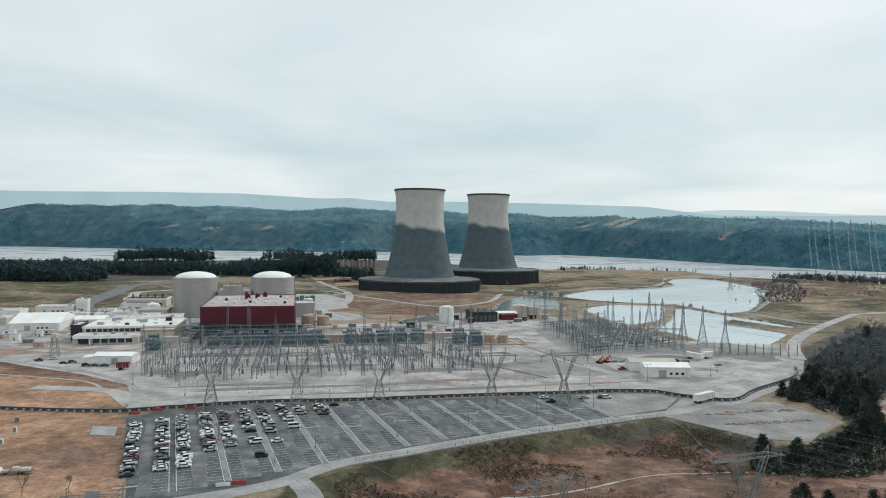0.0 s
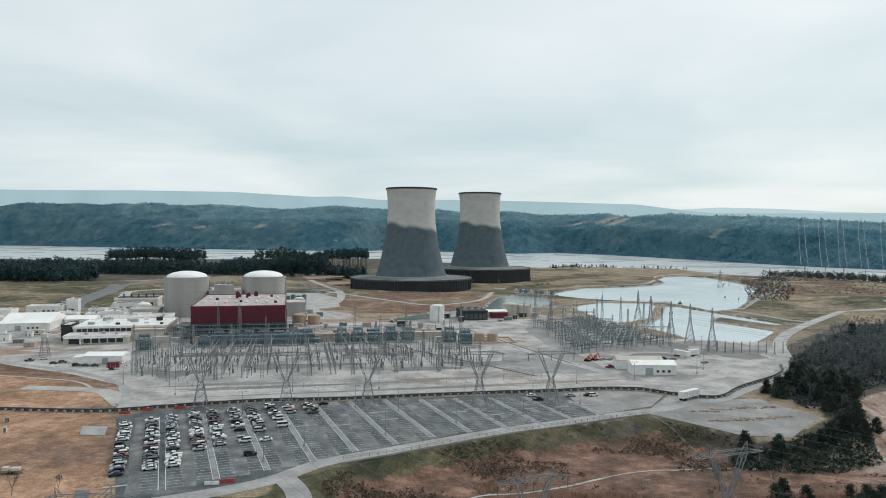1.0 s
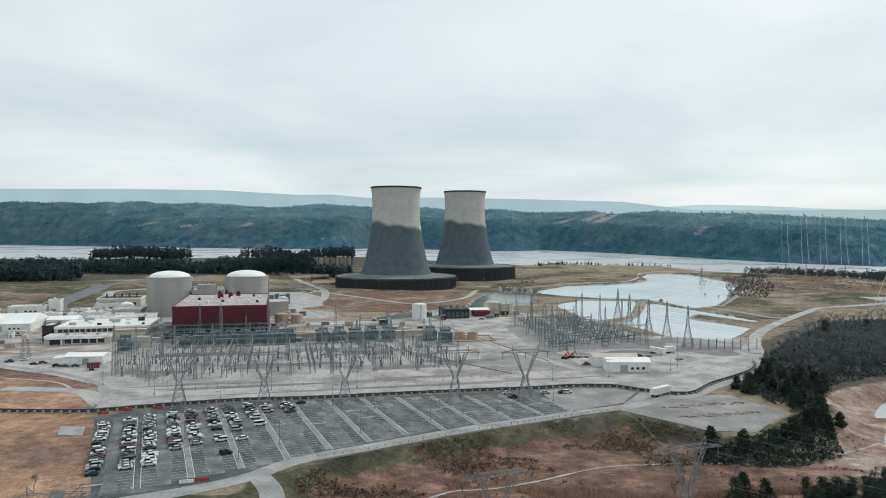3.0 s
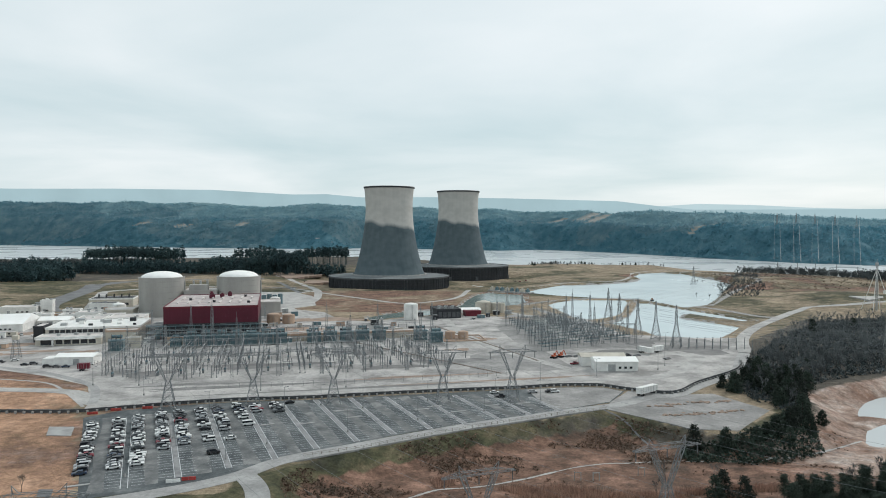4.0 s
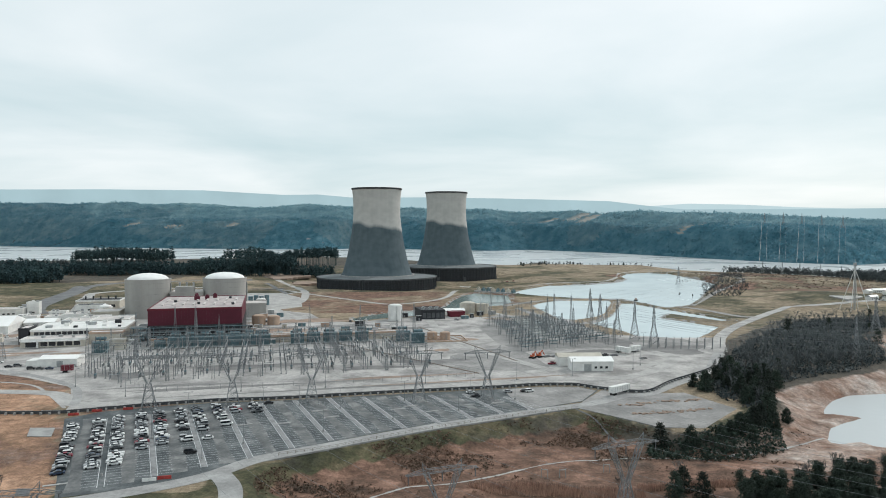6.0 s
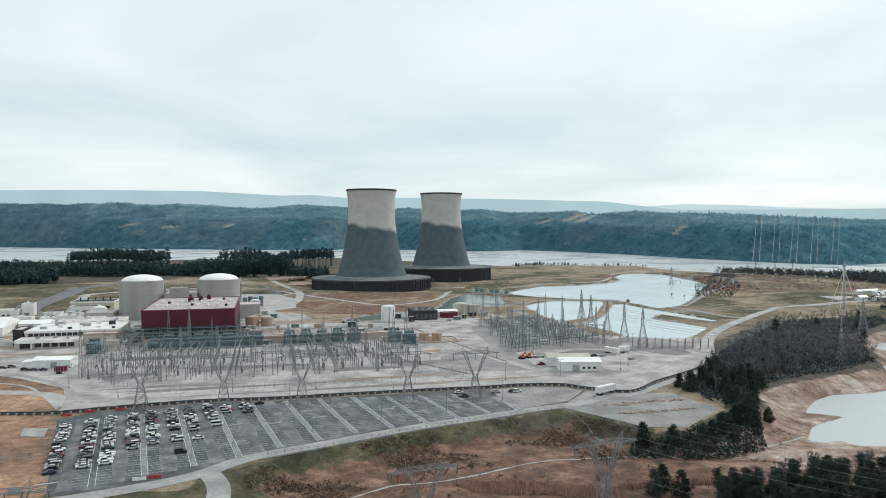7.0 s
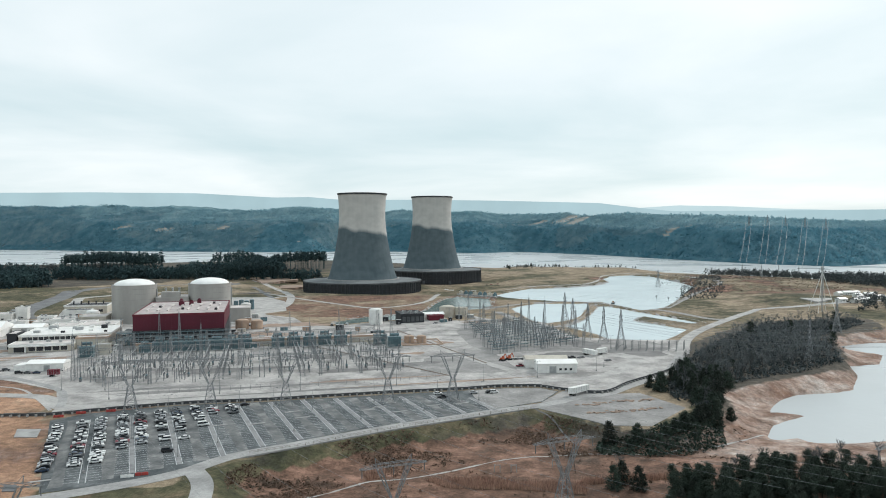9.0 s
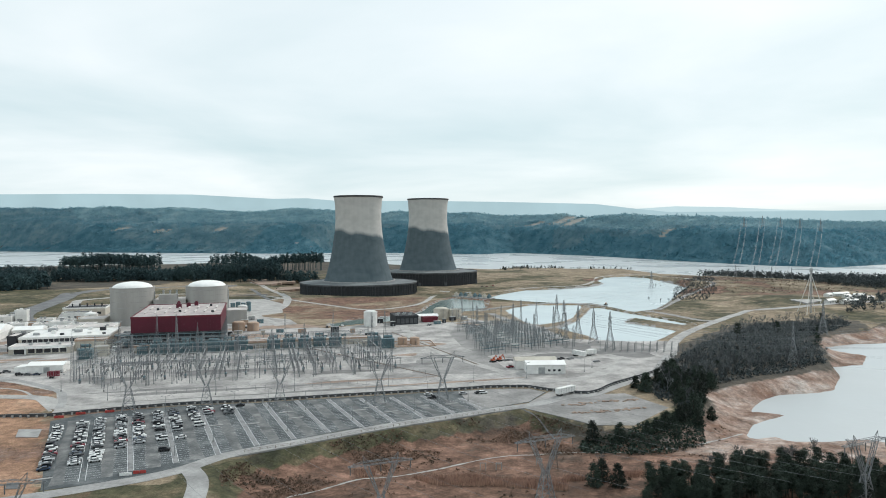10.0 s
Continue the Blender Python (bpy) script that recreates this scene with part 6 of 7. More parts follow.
# pumping station across the canal
ps = thing("intake_structure", "green-railed concrete intake bridge across the canal", "intake bridge", m=pose(92, 1004, -3, 0, 0, -42))
part("deck", Geo().box(0, -5, 3.2, 62, 5, 4.4), M_CONC, ps)
for k in range(8):
    part("pier", Geo().box(1 + 8.4 * k, -5, -3, 3 + 8.4 * k, 5, 3.2), M_DECKEDGE, ps)
    part("hoist", Geo().box(2 + 7.6 * k, -2.5, 4.4, 5 + 7.6 * k, 2.5, 7.6).cbox(3.5 + 7.6 * k, 0, 7.6, 1.6, 2, 1.4), M_TEAL if k % 3 else M_CREAM, ps)
part("railing", Geo().beam((0, -5, 5.5), (62, -5, 5.5), 0.12).beam((0, 5, 5.5), (62, 5, 5.5), 0.12), M_TEAL, ps)
bx = thing("work_boat", "dark work barge moored on the settling pond", "barge", m=pose(262, 892, -1.0, 0, 0, 70))
part("hull", Geo().box(-5, -2, -0.4, 5, 2, 0.8), M_DARK, bx)
part("cabin", Geo().box(-1, -1, 0.8, 2, 1, 2.6), M_TAN, bx)
# far shore houses and the floodlight tower by the field
for k, (x, y) in enumerate(((466, 3468), (505, 3450), (440, 3452), (881, 2460), (-1478, 3874), (-1430, 3876), (-1208, 3758), (-1240, 3762), (-1564, 3884), (-490, 3292), (-426, 3250), (621, 3405), (315, 3326), (740, 3330))):
    z = ground_z(x, y)
    t = thing("house", "distant pale house on the far river shore", "house", "far houses", m=pose(x, y, z, 0, 0, rng.uniform(-30, 30)))
    part("wall", Geo().gable(-9, -5, 9, 5, -2, 5, 9), M_WHITE, t)
    part("roof", Geo().gable(-9.5, -5.6, 9.5, 5.6, 5.05, 5.4, 9.6), M_PSTEEL if k % 2 else M_STEEL, t)
    for q in (-5, 0, 5):
        part("window", Geo().box(q - 1, -5.1, 1, q + 1, -5.02, 3), M_GLASS, t)
wt = thing("watch_tower", "steel lattice watch tower beside the access road", "tower", m=at_grid(-203, 137))
g = Geo()
for a, b in lattice(g, (0, 0), 4.6, 2.4, 11, 4, 0.2, 0.1):
    part("leg", Geo().beam(a, b, 0.25), M_STEEL, wt)
part("bracing", g, M_STEEL, wt)
part("cabin", Geo().box(-1.6, -1.6, 11, 1.6, 1.6, 13.4), M_CREAM, wt)
for u, v in ((-140, 46), (-118, 40), (-112, 18), (-20, 14), (30, 12), (78, 10), (150, 20), (110, 12), (-60, 16), (172, 84), (160, 30), (196, 90)):
    x, y = G(u, v)
    copy_thing(lp, pose(x, y, 0.05, 0, 0, GRID_DEG))["label"] = "grey steel lamp post in the gravel yard"


# lakeside settlement beyond the guyed tower
tagged(part("slab", Geo().prism([(468, 834), (498, 858), (506, 872), (486, 892), (470, 874)], ground_z(486, 862) - 3.0, ground_z(486, 862) + 0.5), M_PALEGRAVEL), "pale gravel pad beside the guyed tower", "slab")
for k, (x, y, a) in enumerate(((500, 845, 20), (512, 838, 35), (524, 842, 10), (536, 864, -15), (548, 892, 30), (558, 928, 5), (575, 940, 25), (584, 926, -20), (530, 900, 40), (566, 880, 15))):
    t = thing("lake_cabin", "small white cabin in the lakeside settlement", "cabin", "lakeside cabins", m=pose(x, y, ground_z(x, y), 0, 0, a))
    part("wall", Geo().gable(-6, -3, 6, 3, -1.5, 3.0, 4.6), M_WHITE, t)
    part("roof", Geo().gable(-6.4, -3.5, 6.4, 3.5, 3.05, 3.25, 5.0), M_DOME if k % 3 else M_PSTEEL, t)
    part("door", Geo().box(-4, -3.1, 0, -3, -3.02, 2.1), M_STEEL, t)
    for q in (-1.4, 1.0, 3.4):
        part("window", Geo().box(q, -3.1, 1.0, q + 1.3, -3.02, 2.2), M_GLASS, t)
# truck and flatbed trailer parked on the brown field
ft = thing("flatbed_truck", "white pickup with a flatbed trailer parked on dry grass", "truck", m=pose(-128, 333, 0.1, 0, 0, 8))
part("cab", Geo().box(-3.0, -0.95, 0.5, -0.4, 0.95, 1.1).box(-2.0, -0.9, 1.1, -0.7, 0.9, 1.9), M_WHITE, ft)
part("bed", Geo().box(-0.4, -0.95, 0.6, 1.4, 0.95, 1.1), M_PSTEEL, ft)
part("deck", Geo().box(2.0, -1.1, 0.7, 8.4, 1.1, 0.95), M_WOODP, ft)
part("load", Geo().box(2.6, -0.9, 0.95, 4.4, 0.9, 2.0).box(4.9, -0.9, 0.95, 7.6, 0.8, 1.7), M_CREAM, ft)
for x in (-2.3, 0.8, 4.6, 5.6):
    for y in (-0.95, 0.95):
        o = new("wheel", WHEEL)
        o.parent = ft
        o.matrix_basis = Matrix.Translation((x, y, 0.33))
for x, y, h_, lab in ((-152, 377, 2.2, "white utility cabinet standing in the dry field"), (-148, 363, 1.8, "short white utility post in the dry field"), (-160, 391, 1.6, "dark utility box in the dry field")):
    t = thing("utility_box", lab, "utility box", "field boxes", m=pose(x, y, 0, 0, 0, 12))
    part("body", Geo().box(-0.6, -0.4, 0.1, 0.6, 0.4, h_), M_DARK if "dark" in lab else M_WHITE, t)
    part("plinth", Geo().box(-0.8, -0.6, -0.3, 0.8, 0.6, 0.1), M_CONC, t)
    part("door", Geo().box(-0.5, -0.44, 0.25, 0.5, -0.4, h_ - 0.15), M_STEEL, t)


# ---- vegetation ----
_p = (1 + 5 ** 0.5) / 2
ICO_V = np.array([(-1, _p, 0), (1, _p, 0), (-1, -_p, 0), (1, -_p, 0), (0, -1, _p), (0, 1, _p), (0, -1, -_p), (0, 1, -_p), (_p, 0, -1), (_p, 0, 1), (-_p, 0, -1), (-_p, 0, 1)]) / math.hypot(1, _p)
ICO_F = np.array([(0, 11, 5), (0, 5, 1), (0, 1, 7), (0, 7, 10), (0, 10, 11), (1, 5, 9), (5, 11, 4), (11, 10, 2), (10, 7, 6), (7, 1, 8), (3, 9, 4), (3, 4, 2), (3, 2, 6), (3, 6, 8), (3, 8, 9), (4, 9, 5), (2, 4, 11), (6, 2, 10), (8, 6, 7), (9, 8, 1)])


def clumps(P, rx, rz, seed, jitter=0.35):
    """Uneven little blobs of foliage at the points P."""
    r = np.random.RandomState(seed)
    n = len(P)
    a = r.rand(n) * 6.28
    V = np.repeat(ICO_V[None], n, 0) * (1 + jitter * (r.rand(n, 12, 1) * 2 - 1))
    c, s = np.cos(a)[:, None], np.sin(a)[:, None]
    X, Y = V[..., 0] * c - V[..., 1] * s, V[..., 0] * s + V[..., 1] * c
    V = np.stack([X * rx[:, None], Y * rx[:, None], V[..., 2] * rz[:, None]], -1) + P[:, None]
    F = ICO_F[None] + (np.arange(n) * 12)[:, None, None]
    return V.reshape(-1, 3), F.reshape(-1, 3)


def stuff(name, chunks, material, label, category):
    off, VV, FF = 0, [], []
    for V, F in chunks:
        VV.append(V)
        FF.append(F + off)
        off += len(V)
    ob = new(name, arrays_mesh(name, np.concatenate(VV), np.concatenate(FF), material))
    return tagged(ob, label, category, kind="stuff")


def scatter(poly, spacing, seed, jit=0.48):
    a = np.array(poly)
    r = np.random.RandomState(seed)
    X, Y = np.meshgrid(np.arange(a[:, 0].min(), a[:, 0].max(), spacing), np.arange(a[:, 1].min(), a[:, 1].max(), spacing))
    X, Y = X.ravel(), Y.ravel()
    X, Y = X + spacing * jit * (r.rand(len(X)) * 2 - 1), Y + spacing * jit * (r.rand(len(Y)) * 2 - 1)
    k = inside_dist(poly, X, Y) < 0
    return X[k], Y[k], r


def posts(P, h, w):
    """Thin upright three-sided trunks."""
    n = len(P)
    ang = np.array([0, 2.094, 4.189])
    ring = np.stack([np.cos(ang), np.sin(ang), ang * 0], -1)
    lo = P[:, None] + ring[None] * w[:, None, None]
    hi = lo * 1.0
    hi = P[:, None] + ring[None] * w[:, None, None] * 0.6
    hi[..., 2] += h[:, None]
    V = np.concatenate([lo, hi], 1)
    f = np.array([(0, 1, 4), (0, 4, 3), (1, 2, 5), (1, 5, 4), (2, 0, 3), (2, 3, 5)])
    return V.reshape(-1, 3), (f[None] + (np.arange(n) * 6)[:, None, None]).reshape(-1, 3)


def tufts(P, rx, rz, seed, n=18, size=0.62):
    """Clumps of loose leaf-like triangles round the points P, uneven and see-through at the edge."""
    r = np.random.RandomState(seed)
    k = len(P)
    d = r.randn(k, n, 3)
    d *= (r.rand(k, n, 1) ** 0.45) / np.linalg.norm(d, axis=-1, keepdims=True)
    c = P[:, None] + d * np.stack([rx, rx, rz], -1)[:, None]
    e = r.randn(k, n, 3, 3)
    e *= size * (0.7 + 0.6 * r.rand(k, n, 1, 1)) * rx[:, None, None, None] / np.linalg.norm(e, axis=-1, keepdims=True)
    V = c[:, :, None] + e
    return V.reshape(-1, 3), np.arange(k * n * 3).reshape(-1, 3)


# woods on the far hills: a closed, bumpy canopy with single crowns standing out of it
cx_, cu_ = np.arange(-2950, 3050, 10.0), np.r_[np.arange(2, 420, 7.0), np.arange(420, 1300, 12.0)]
CX, CU = np.meshgrid(cx_, cu_)
CY = farbank_y(CX) + CU
CZ = height(CX, CY) + 9.0 + 3.6 * wave_noise(CX, CY, 22, 27, 2) + 3.5 * wave_noise(CX, CY, 70, 28, 2)
CZ = np.where(CU < 4, -8.0, CZ - 3.0 * (clearing(CX, CY) < 1.0))
ci = np.arange(CX.size).reshape(CX.shape)
cq = np.stack([ci[:-1, :-1], ci[:-1, 1:], ci[1:, 1:], ci[1:, :-1]], -1).reshape(-1, 4)
mx_, my_ = CX.ravel()[cq].mean(1), CY.ravel()[cq].mean(1)
mu_ = my_ - farbank_y(mx_) + 170 * wave_noise(mx_, my_, 240, 26, 3)
good = ((mx_ - 20) ** 2 + (my_ - 90) ** 2 < 4860 ** 2)
# zones choose the painted haze tint: paler further up from the bank
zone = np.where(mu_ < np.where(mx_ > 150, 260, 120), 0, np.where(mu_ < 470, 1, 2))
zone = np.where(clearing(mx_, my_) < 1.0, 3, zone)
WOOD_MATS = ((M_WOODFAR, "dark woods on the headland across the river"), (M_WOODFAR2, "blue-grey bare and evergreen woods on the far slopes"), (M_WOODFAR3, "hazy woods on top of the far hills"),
             # the clearings' tan is greyed with painted haze too
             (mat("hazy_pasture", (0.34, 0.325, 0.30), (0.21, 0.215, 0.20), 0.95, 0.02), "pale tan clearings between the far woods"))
fx, fy, r = scatter([(-2900, 1750), (3000, 1750), (3000, 4850), (-2900, 4850)], 11.5, 31)
up = fy - farbank_y(fx)
keep = (up > 6) & (np.abs(fx - 20) < 0.72 * fy) & ((fx - 20) ** 2 + (fy - 90) ** 2 < 4850 ** 2) & (clearing(fx, fy) > 1.15) & (up < 950)
fx, fy, up = fx[keep], fy[keep], up[keep]
fz, sz = height(fx, fy), 3.4 + 4.2 * r.rand(len(fx)) ** 2
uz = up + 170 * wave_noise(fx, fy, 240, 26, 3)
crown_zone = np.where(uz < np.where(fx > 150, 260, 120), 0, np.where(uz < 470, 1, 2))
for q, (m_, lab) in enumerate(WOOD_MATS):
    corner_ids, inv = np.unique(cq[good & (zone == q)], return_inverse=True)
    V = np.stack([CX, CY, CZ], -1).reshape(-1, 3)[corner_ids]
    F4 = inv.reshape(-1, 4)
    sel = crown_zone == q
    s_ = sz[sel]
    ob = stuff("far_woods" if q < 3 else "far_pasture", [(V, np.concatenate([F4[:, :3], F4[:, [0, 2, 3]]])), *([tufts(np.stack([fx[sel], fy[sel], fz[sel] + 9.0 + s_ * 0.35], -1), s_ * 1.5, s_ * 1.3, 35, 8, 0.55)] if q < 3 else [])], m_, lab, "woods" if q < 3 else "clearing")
    ob.data.polygons.foreach_set("use_smooth", np.ones(len(ob.data.polygons), dtype=bool))

# pine wood behind the reactors: a dense dark front, then a tall open row towards the river
PINE_FRONT = [(-950, 1080), (-480, 1080), (-495, 1140), (-575, 1280), (-950, 1280)]
PINE_MID = [(-600, 1345), (-400, 1350), (-300, 1310), (-130, 1305), (-112, 1390), (-260, 1430), (-600, 1440)]
PINE_CLUMP = [(-292, 1292), (-180, 1288), (-168, 1335), (-292, 1345)]
PINE_BACK = [(-700, 1575), (-540, 1565), (-370, 1640), (-115, 1640), (-105, 1700), (-380, 1715), (-700, 1660)]
ch = []
for poly, sp_, tall, seed in ((PINE_FRONT, 9.0, False, 41), (PINE_MID, 10.5, False, 43), (PINE_CLUMP, 9.0, True, 44), (PINE_BACK, 9.5, True, 42)):
    px_, py_, r = scatter(poly, sp_, seed)
    keep = wave_noise(px_, py_, 110, seed + 2, 3) > (-0.30 if tall else -0.50)
    px_, py_ = px_[keep], py_[keep]
    n = len(px_)
    hh = (30 + 6 * r.rand(n) if tall else 17 + 8 * r.rand(n)) + 8.0 * wave_noise(px_, py_, 55, 47, 3)
    P0 = np.stack([px_, py_, height(px_, py_)], -1)
    ch.append(posts(P0, hh * 0.92, 0.32 + 0.12 * r.rand(n)))
    for k in range(4):
        f = 0.60 + 0.12 * k if tall else 0.26 + 0.20 * k
        wd = (4.6 - 0.45 * k if tall else 5.8 - 0.6 * k) * (0.75 + 0.5 * r.rand(n))
        Q = P0 + np.stack([(r.rand(n) - 0.5) * 3.5, (r.rand(n) - 0.5) * 3.5, hh * f], -1)
        ch.append(tufts(Q, wd, wd * 0.7, 45 + k + seed, 30, 0.46))
stuff("pine_wood", ch, M_PINEFAR, "dark pine wood between the plant and the river", "woods")

# bare wood strips along the river and the right-hand shore
STRIPS_W = [([(215, 1670), (300, 1760), (420, 1700), (545, 1670), (540, 1640), (380, 1670), (240, 1630)], 19, 5),
            ([(600, 1480), (780, 1290), (1010, 1180), (1500, 1040), (1500, 800), (900, 860), (700, 960), (640, 1130), (700, 1230), (600, 1330)], 10, 9),
            ([(480, 775), (600, 830), (760, 870), (900, 860), (900, 1000), (700, 980), (560, 880), (500, 830)], 12, 7),
            ([(352, 925), (384, 905), (440, 1000), (520, 1200), (505, 1235), (430, 1130)], 5.0, 2.0),
            ([(-1500, 1640), (-720, 1700), (-560, 1740), (-540, 1690), (-700, 1600), (-900, 1560), (-1500, 1500)], 12, 10)]
ch = []
for i, (poly, sp_, hgt) in enumerate(STRIPS_W):
    X, Y, r = scatter(poly, sp_, 51 + i)
    h0 = height(X, Y)
    ok = h0 > -6.5
    X, Y, h0 = X[ok], Y[ok], h0[ok]
    s = hgt * (0.45 + 0.5 * r.rand(len(X)))
    P1 = np.stack([X, Y, h0], -1)
    ch.append(posts(P1, s * 1.5, 0.10 + 0.012 * s))
    for k in range(3):
        Q = P1 + np.stack([(r.rand(len(X)) - 0.5) * s * 0.8, (r.rand(len(X)) - 0.5) * s * 0.8, s * (0.6 + 0.4 * k)], -1)
        ch.append(tufts(Q, s * (0.62 - 0.1 * k), s * 0.5, 61 + 3 * i + k, 20, 0.42))
stuff("bare_woods", ch, M_BRUSHY, "grey-brown leafless woods along the river shore", "woods")

# scrub on the knoll, marsh and bank
KNOLL = [(400, 1020), (480, 960), (640, 1010), (700, 1150), (640, 1330), (500, 1360), (430, 1240)]
X, Y, r = scatter(KNOLL, 5.4, 71)
ok = (np.sin((X * 0.35 + Y * 0.94) / 7.0) > 0.1) | (wave_noise(X, Y, 60, 73, 2) > 0.35) | (X + 0.3 * (Y - 1100) < 455)
X, Y = X[ok], Y[ok]
s = 0.7 + 1.2 * r.rand(len(X)) ** 2
stuff("scrub", [tufts(np.stack([X, Y, height(X, Y) + s * 0.25], -1), s * 1.3, s * 0.55, 75, 9, 0.42)],
      mat("knoll_scrub", (0.26, 0.175, 0.135), (0.085, 0.082, 0.066), 0.95, 0.02, c3=(0.17, 0.122, 0.095), island=True), "low brown and grey scrub in rows on the knoll", "scrub")
ch = []
BANKP = [(-20, 300), (-28, 330), (-22, 347), (-5, 356), (11, 367), (32, 380), (55, 392), (81, 405), (92, 408), (106, 392), (120, 377), (140, 370), (160, 352), (110, 358), (75, 362), (40, 346), (10, 330), (-5, 312)]
X, Y, r = scatter(BANKP, 0.9, 77)
ok = wave_noise(X, Y, 18, 79, 3) + 0.9 * (r.rand(len(X)) - 0.5) > 0.32
X, Y = X[ok], Y[ok]
s = 0.25 + 0.5 * r.rand(len(X)) ** 2
ch.append(tufts(np.stack([X, Y, height(X, Y) + s * 0.4], -1), s * 1.3, s * 0.8, 81, 10, 0.6))
X, Y, r = scatter([(-20, 300), (20, 335), (70, 352), (130, 356), (190, 400), (180, 380), (140, 330), (60, 300), (0, 290)], 3.4, 83)
ok = wave_noise(X, Y, 14, 85, 3) > 0.25
X, Y = X[ok], Y[ok]
s = 0.25 + 0.5 * r.rand(len(X)) ** 2
ch.append(tufts(np.stack([X, Y, height(X, Y) + s * 0.4], -1), s * 1.3, s * 0.8, 87, 10, 0.6))
stuff("scrub", ch, M_SCRUB, "rust-brown dry scrub on the banks", "scrub")


def spikes(X, Y, h, w, seed):
    """Upright blades of reed."""
    r = np.random.RandomState(seed)
    n = len(X)
    a = r.rand(n) * 3.14
    z = height(X, Y)
    dx, dy = np.cos(a) * w, np.sin(a) * w
    V = np.stack([np.stack([X - dx, Y - dy, z - 0.1], -1), np.stack([X + dx, Y + dy, z - 0.1], -1), np.stack([X + r.randn(n) * 0.25, Y + r.randn(n) * 0.25, z + h], -1)], 1)
    return V.reshape(-1, 3), np.arange(3 * n).reshape(-1, 3)


ch = []
for i, poly in enumerate(([(40, 336), (60, 338), (75, 331), (96, 328), (94, 318), (73, 324), (48, 329)], [(18.4, 342), (25, 348), (27, 341), (20.4, 336.6)], [(95, 332), (130, 334), (132, 329), (96, 327)])):
    X, Y, r = scatter(poly, 0.28, 91 + i)
    ch.append(spikes(X, Y, 1.3 + 0.9 * r.rand(len(X)), np.full(len(X), 0.10), 93 + i))
stuff("reeds", ch, M_REED, "pale pinkish dry reeds in the marsh", "reeds")
X, Y, r = scatter([(-270, 300), (-82, 306), (-88, 325), (-124, 398), (-134, 404), (-160, 405), (-270, 420)], 0.95, 97)
ok = wave_noise(X, Y, 26, 98, 3) > -0.35
X, Y = X[ok], Y[ok]
X2, Y2, r2 = scatter([(-420, 450), (-165, 415), (-136, 425), (-152, 455), (-215, 492), (-420, 560)], 1.5, 96)
stuff("grass", [spikes(X, Y, 0.08 + 0.12 * r.rand(len(X)), np.full(len(X), 0.26), 99), spikes(X2, Y2, 0.1 + 0.12 * r2.rand(len(X2)), np.full(len(X2), 0.3), 95)],
      mat("grass_tufts", (0.52, 0.33, 0.205), (0.24, 0.175, 0.095), 0.95, 0.04, c3=(0.42, 0.265, 0.16)), "short dry orange-brown winter grass on the field", "grass")


def draped(line, w, lift, material, label, category, wob=0.0):
    pts = [Vector(p) for p in curve_line(line, 8)]
    g = Geo()
    r = random.Random(3)
    for i, p in enumerate(pts):
        d = (pts[min(i + 1, len(pts) - 1)] - pts[max(i - 1, 0)]).normalized()
        n = Vector((-d.y, d.x)) * w / 2 * (1 + wob * r.uniform(-1, 1))
        for q in (p + n, p - n):
            g.v.append((q.x, q.y, ground_z(q.x, q.y) + lift))
    g.f = [(2 * i, 2 * i + 1, 2 * i + 3, 2 * i + 2) for i in range(len(pts) - 1)]
    return tagged(part("path", g, material), label, category, kind="structure")


draped([(-4, 316), (12, 329), (23, 336.5), (36, 339), (50, 345.5), (71, 357.5), (93, 362), (113, 361.5), (134, 361), (158, 368), (190, 388)], 0.85, 0.06, M_PALEGRAVEL, "pale winding creek bed through the red marsh", "creek bed", 0.5)
draped([(92, 411), (97, 401), (100, 388), (103, 376)], 0.7, 0.10, M_DKROAD, "narrow concrete drain down the bank", "drain")
draped([(-330, 500), (-250, 486), (-196, 474), (-171, 465), (-152, 445), (-131, 418)], 1.6, 0.10, M_PALEGRAVEL, "pale footpath across the brown grass", "path")


# stone edging round the ponds and the canal
for poly, name_ in ((POND_A, "large pond"), (POND_B, "small pond"), (POND_C, "pylon pond"), (CANAL, "canal")):
    c_ = np.mean(poly, 0)
    ring = list(poly) + [poly[0]]
    draped(ring, 10.0 if poly is not CANAL else 5.0, 0.10, M_RIPRAP, "pale stone edging round the " + name_, "stone edging", 0.35)


# ---- single trees ----
def needles(g, c, n, size, rnd, spread):
    """A tuft of small leaf-like triangles round c."""
    for _ in range(n):
        p = Vector(c) + Vector((rnd.gauss(0, spread), rnd.gauss(0, spread), rnd.gauss(0, spread * 0.55)))
        d = Vector((rnd.uniform(-1, 1), rnd.uniform(-1, 1), rnd.uniform(-0.6, 0.6))).normalized() * size * rnd.uniform(0.6, 1.3)
        e = Vector((rnd.uniform(-1, 1), rnd.uniform(-1, 1), rnd.uniform(-0.4, 0.8))).normalized() * size * rnd.uniform(0.5, 1.1)
        g.add([p, p + d, p + e], [(0, 1, 2)])


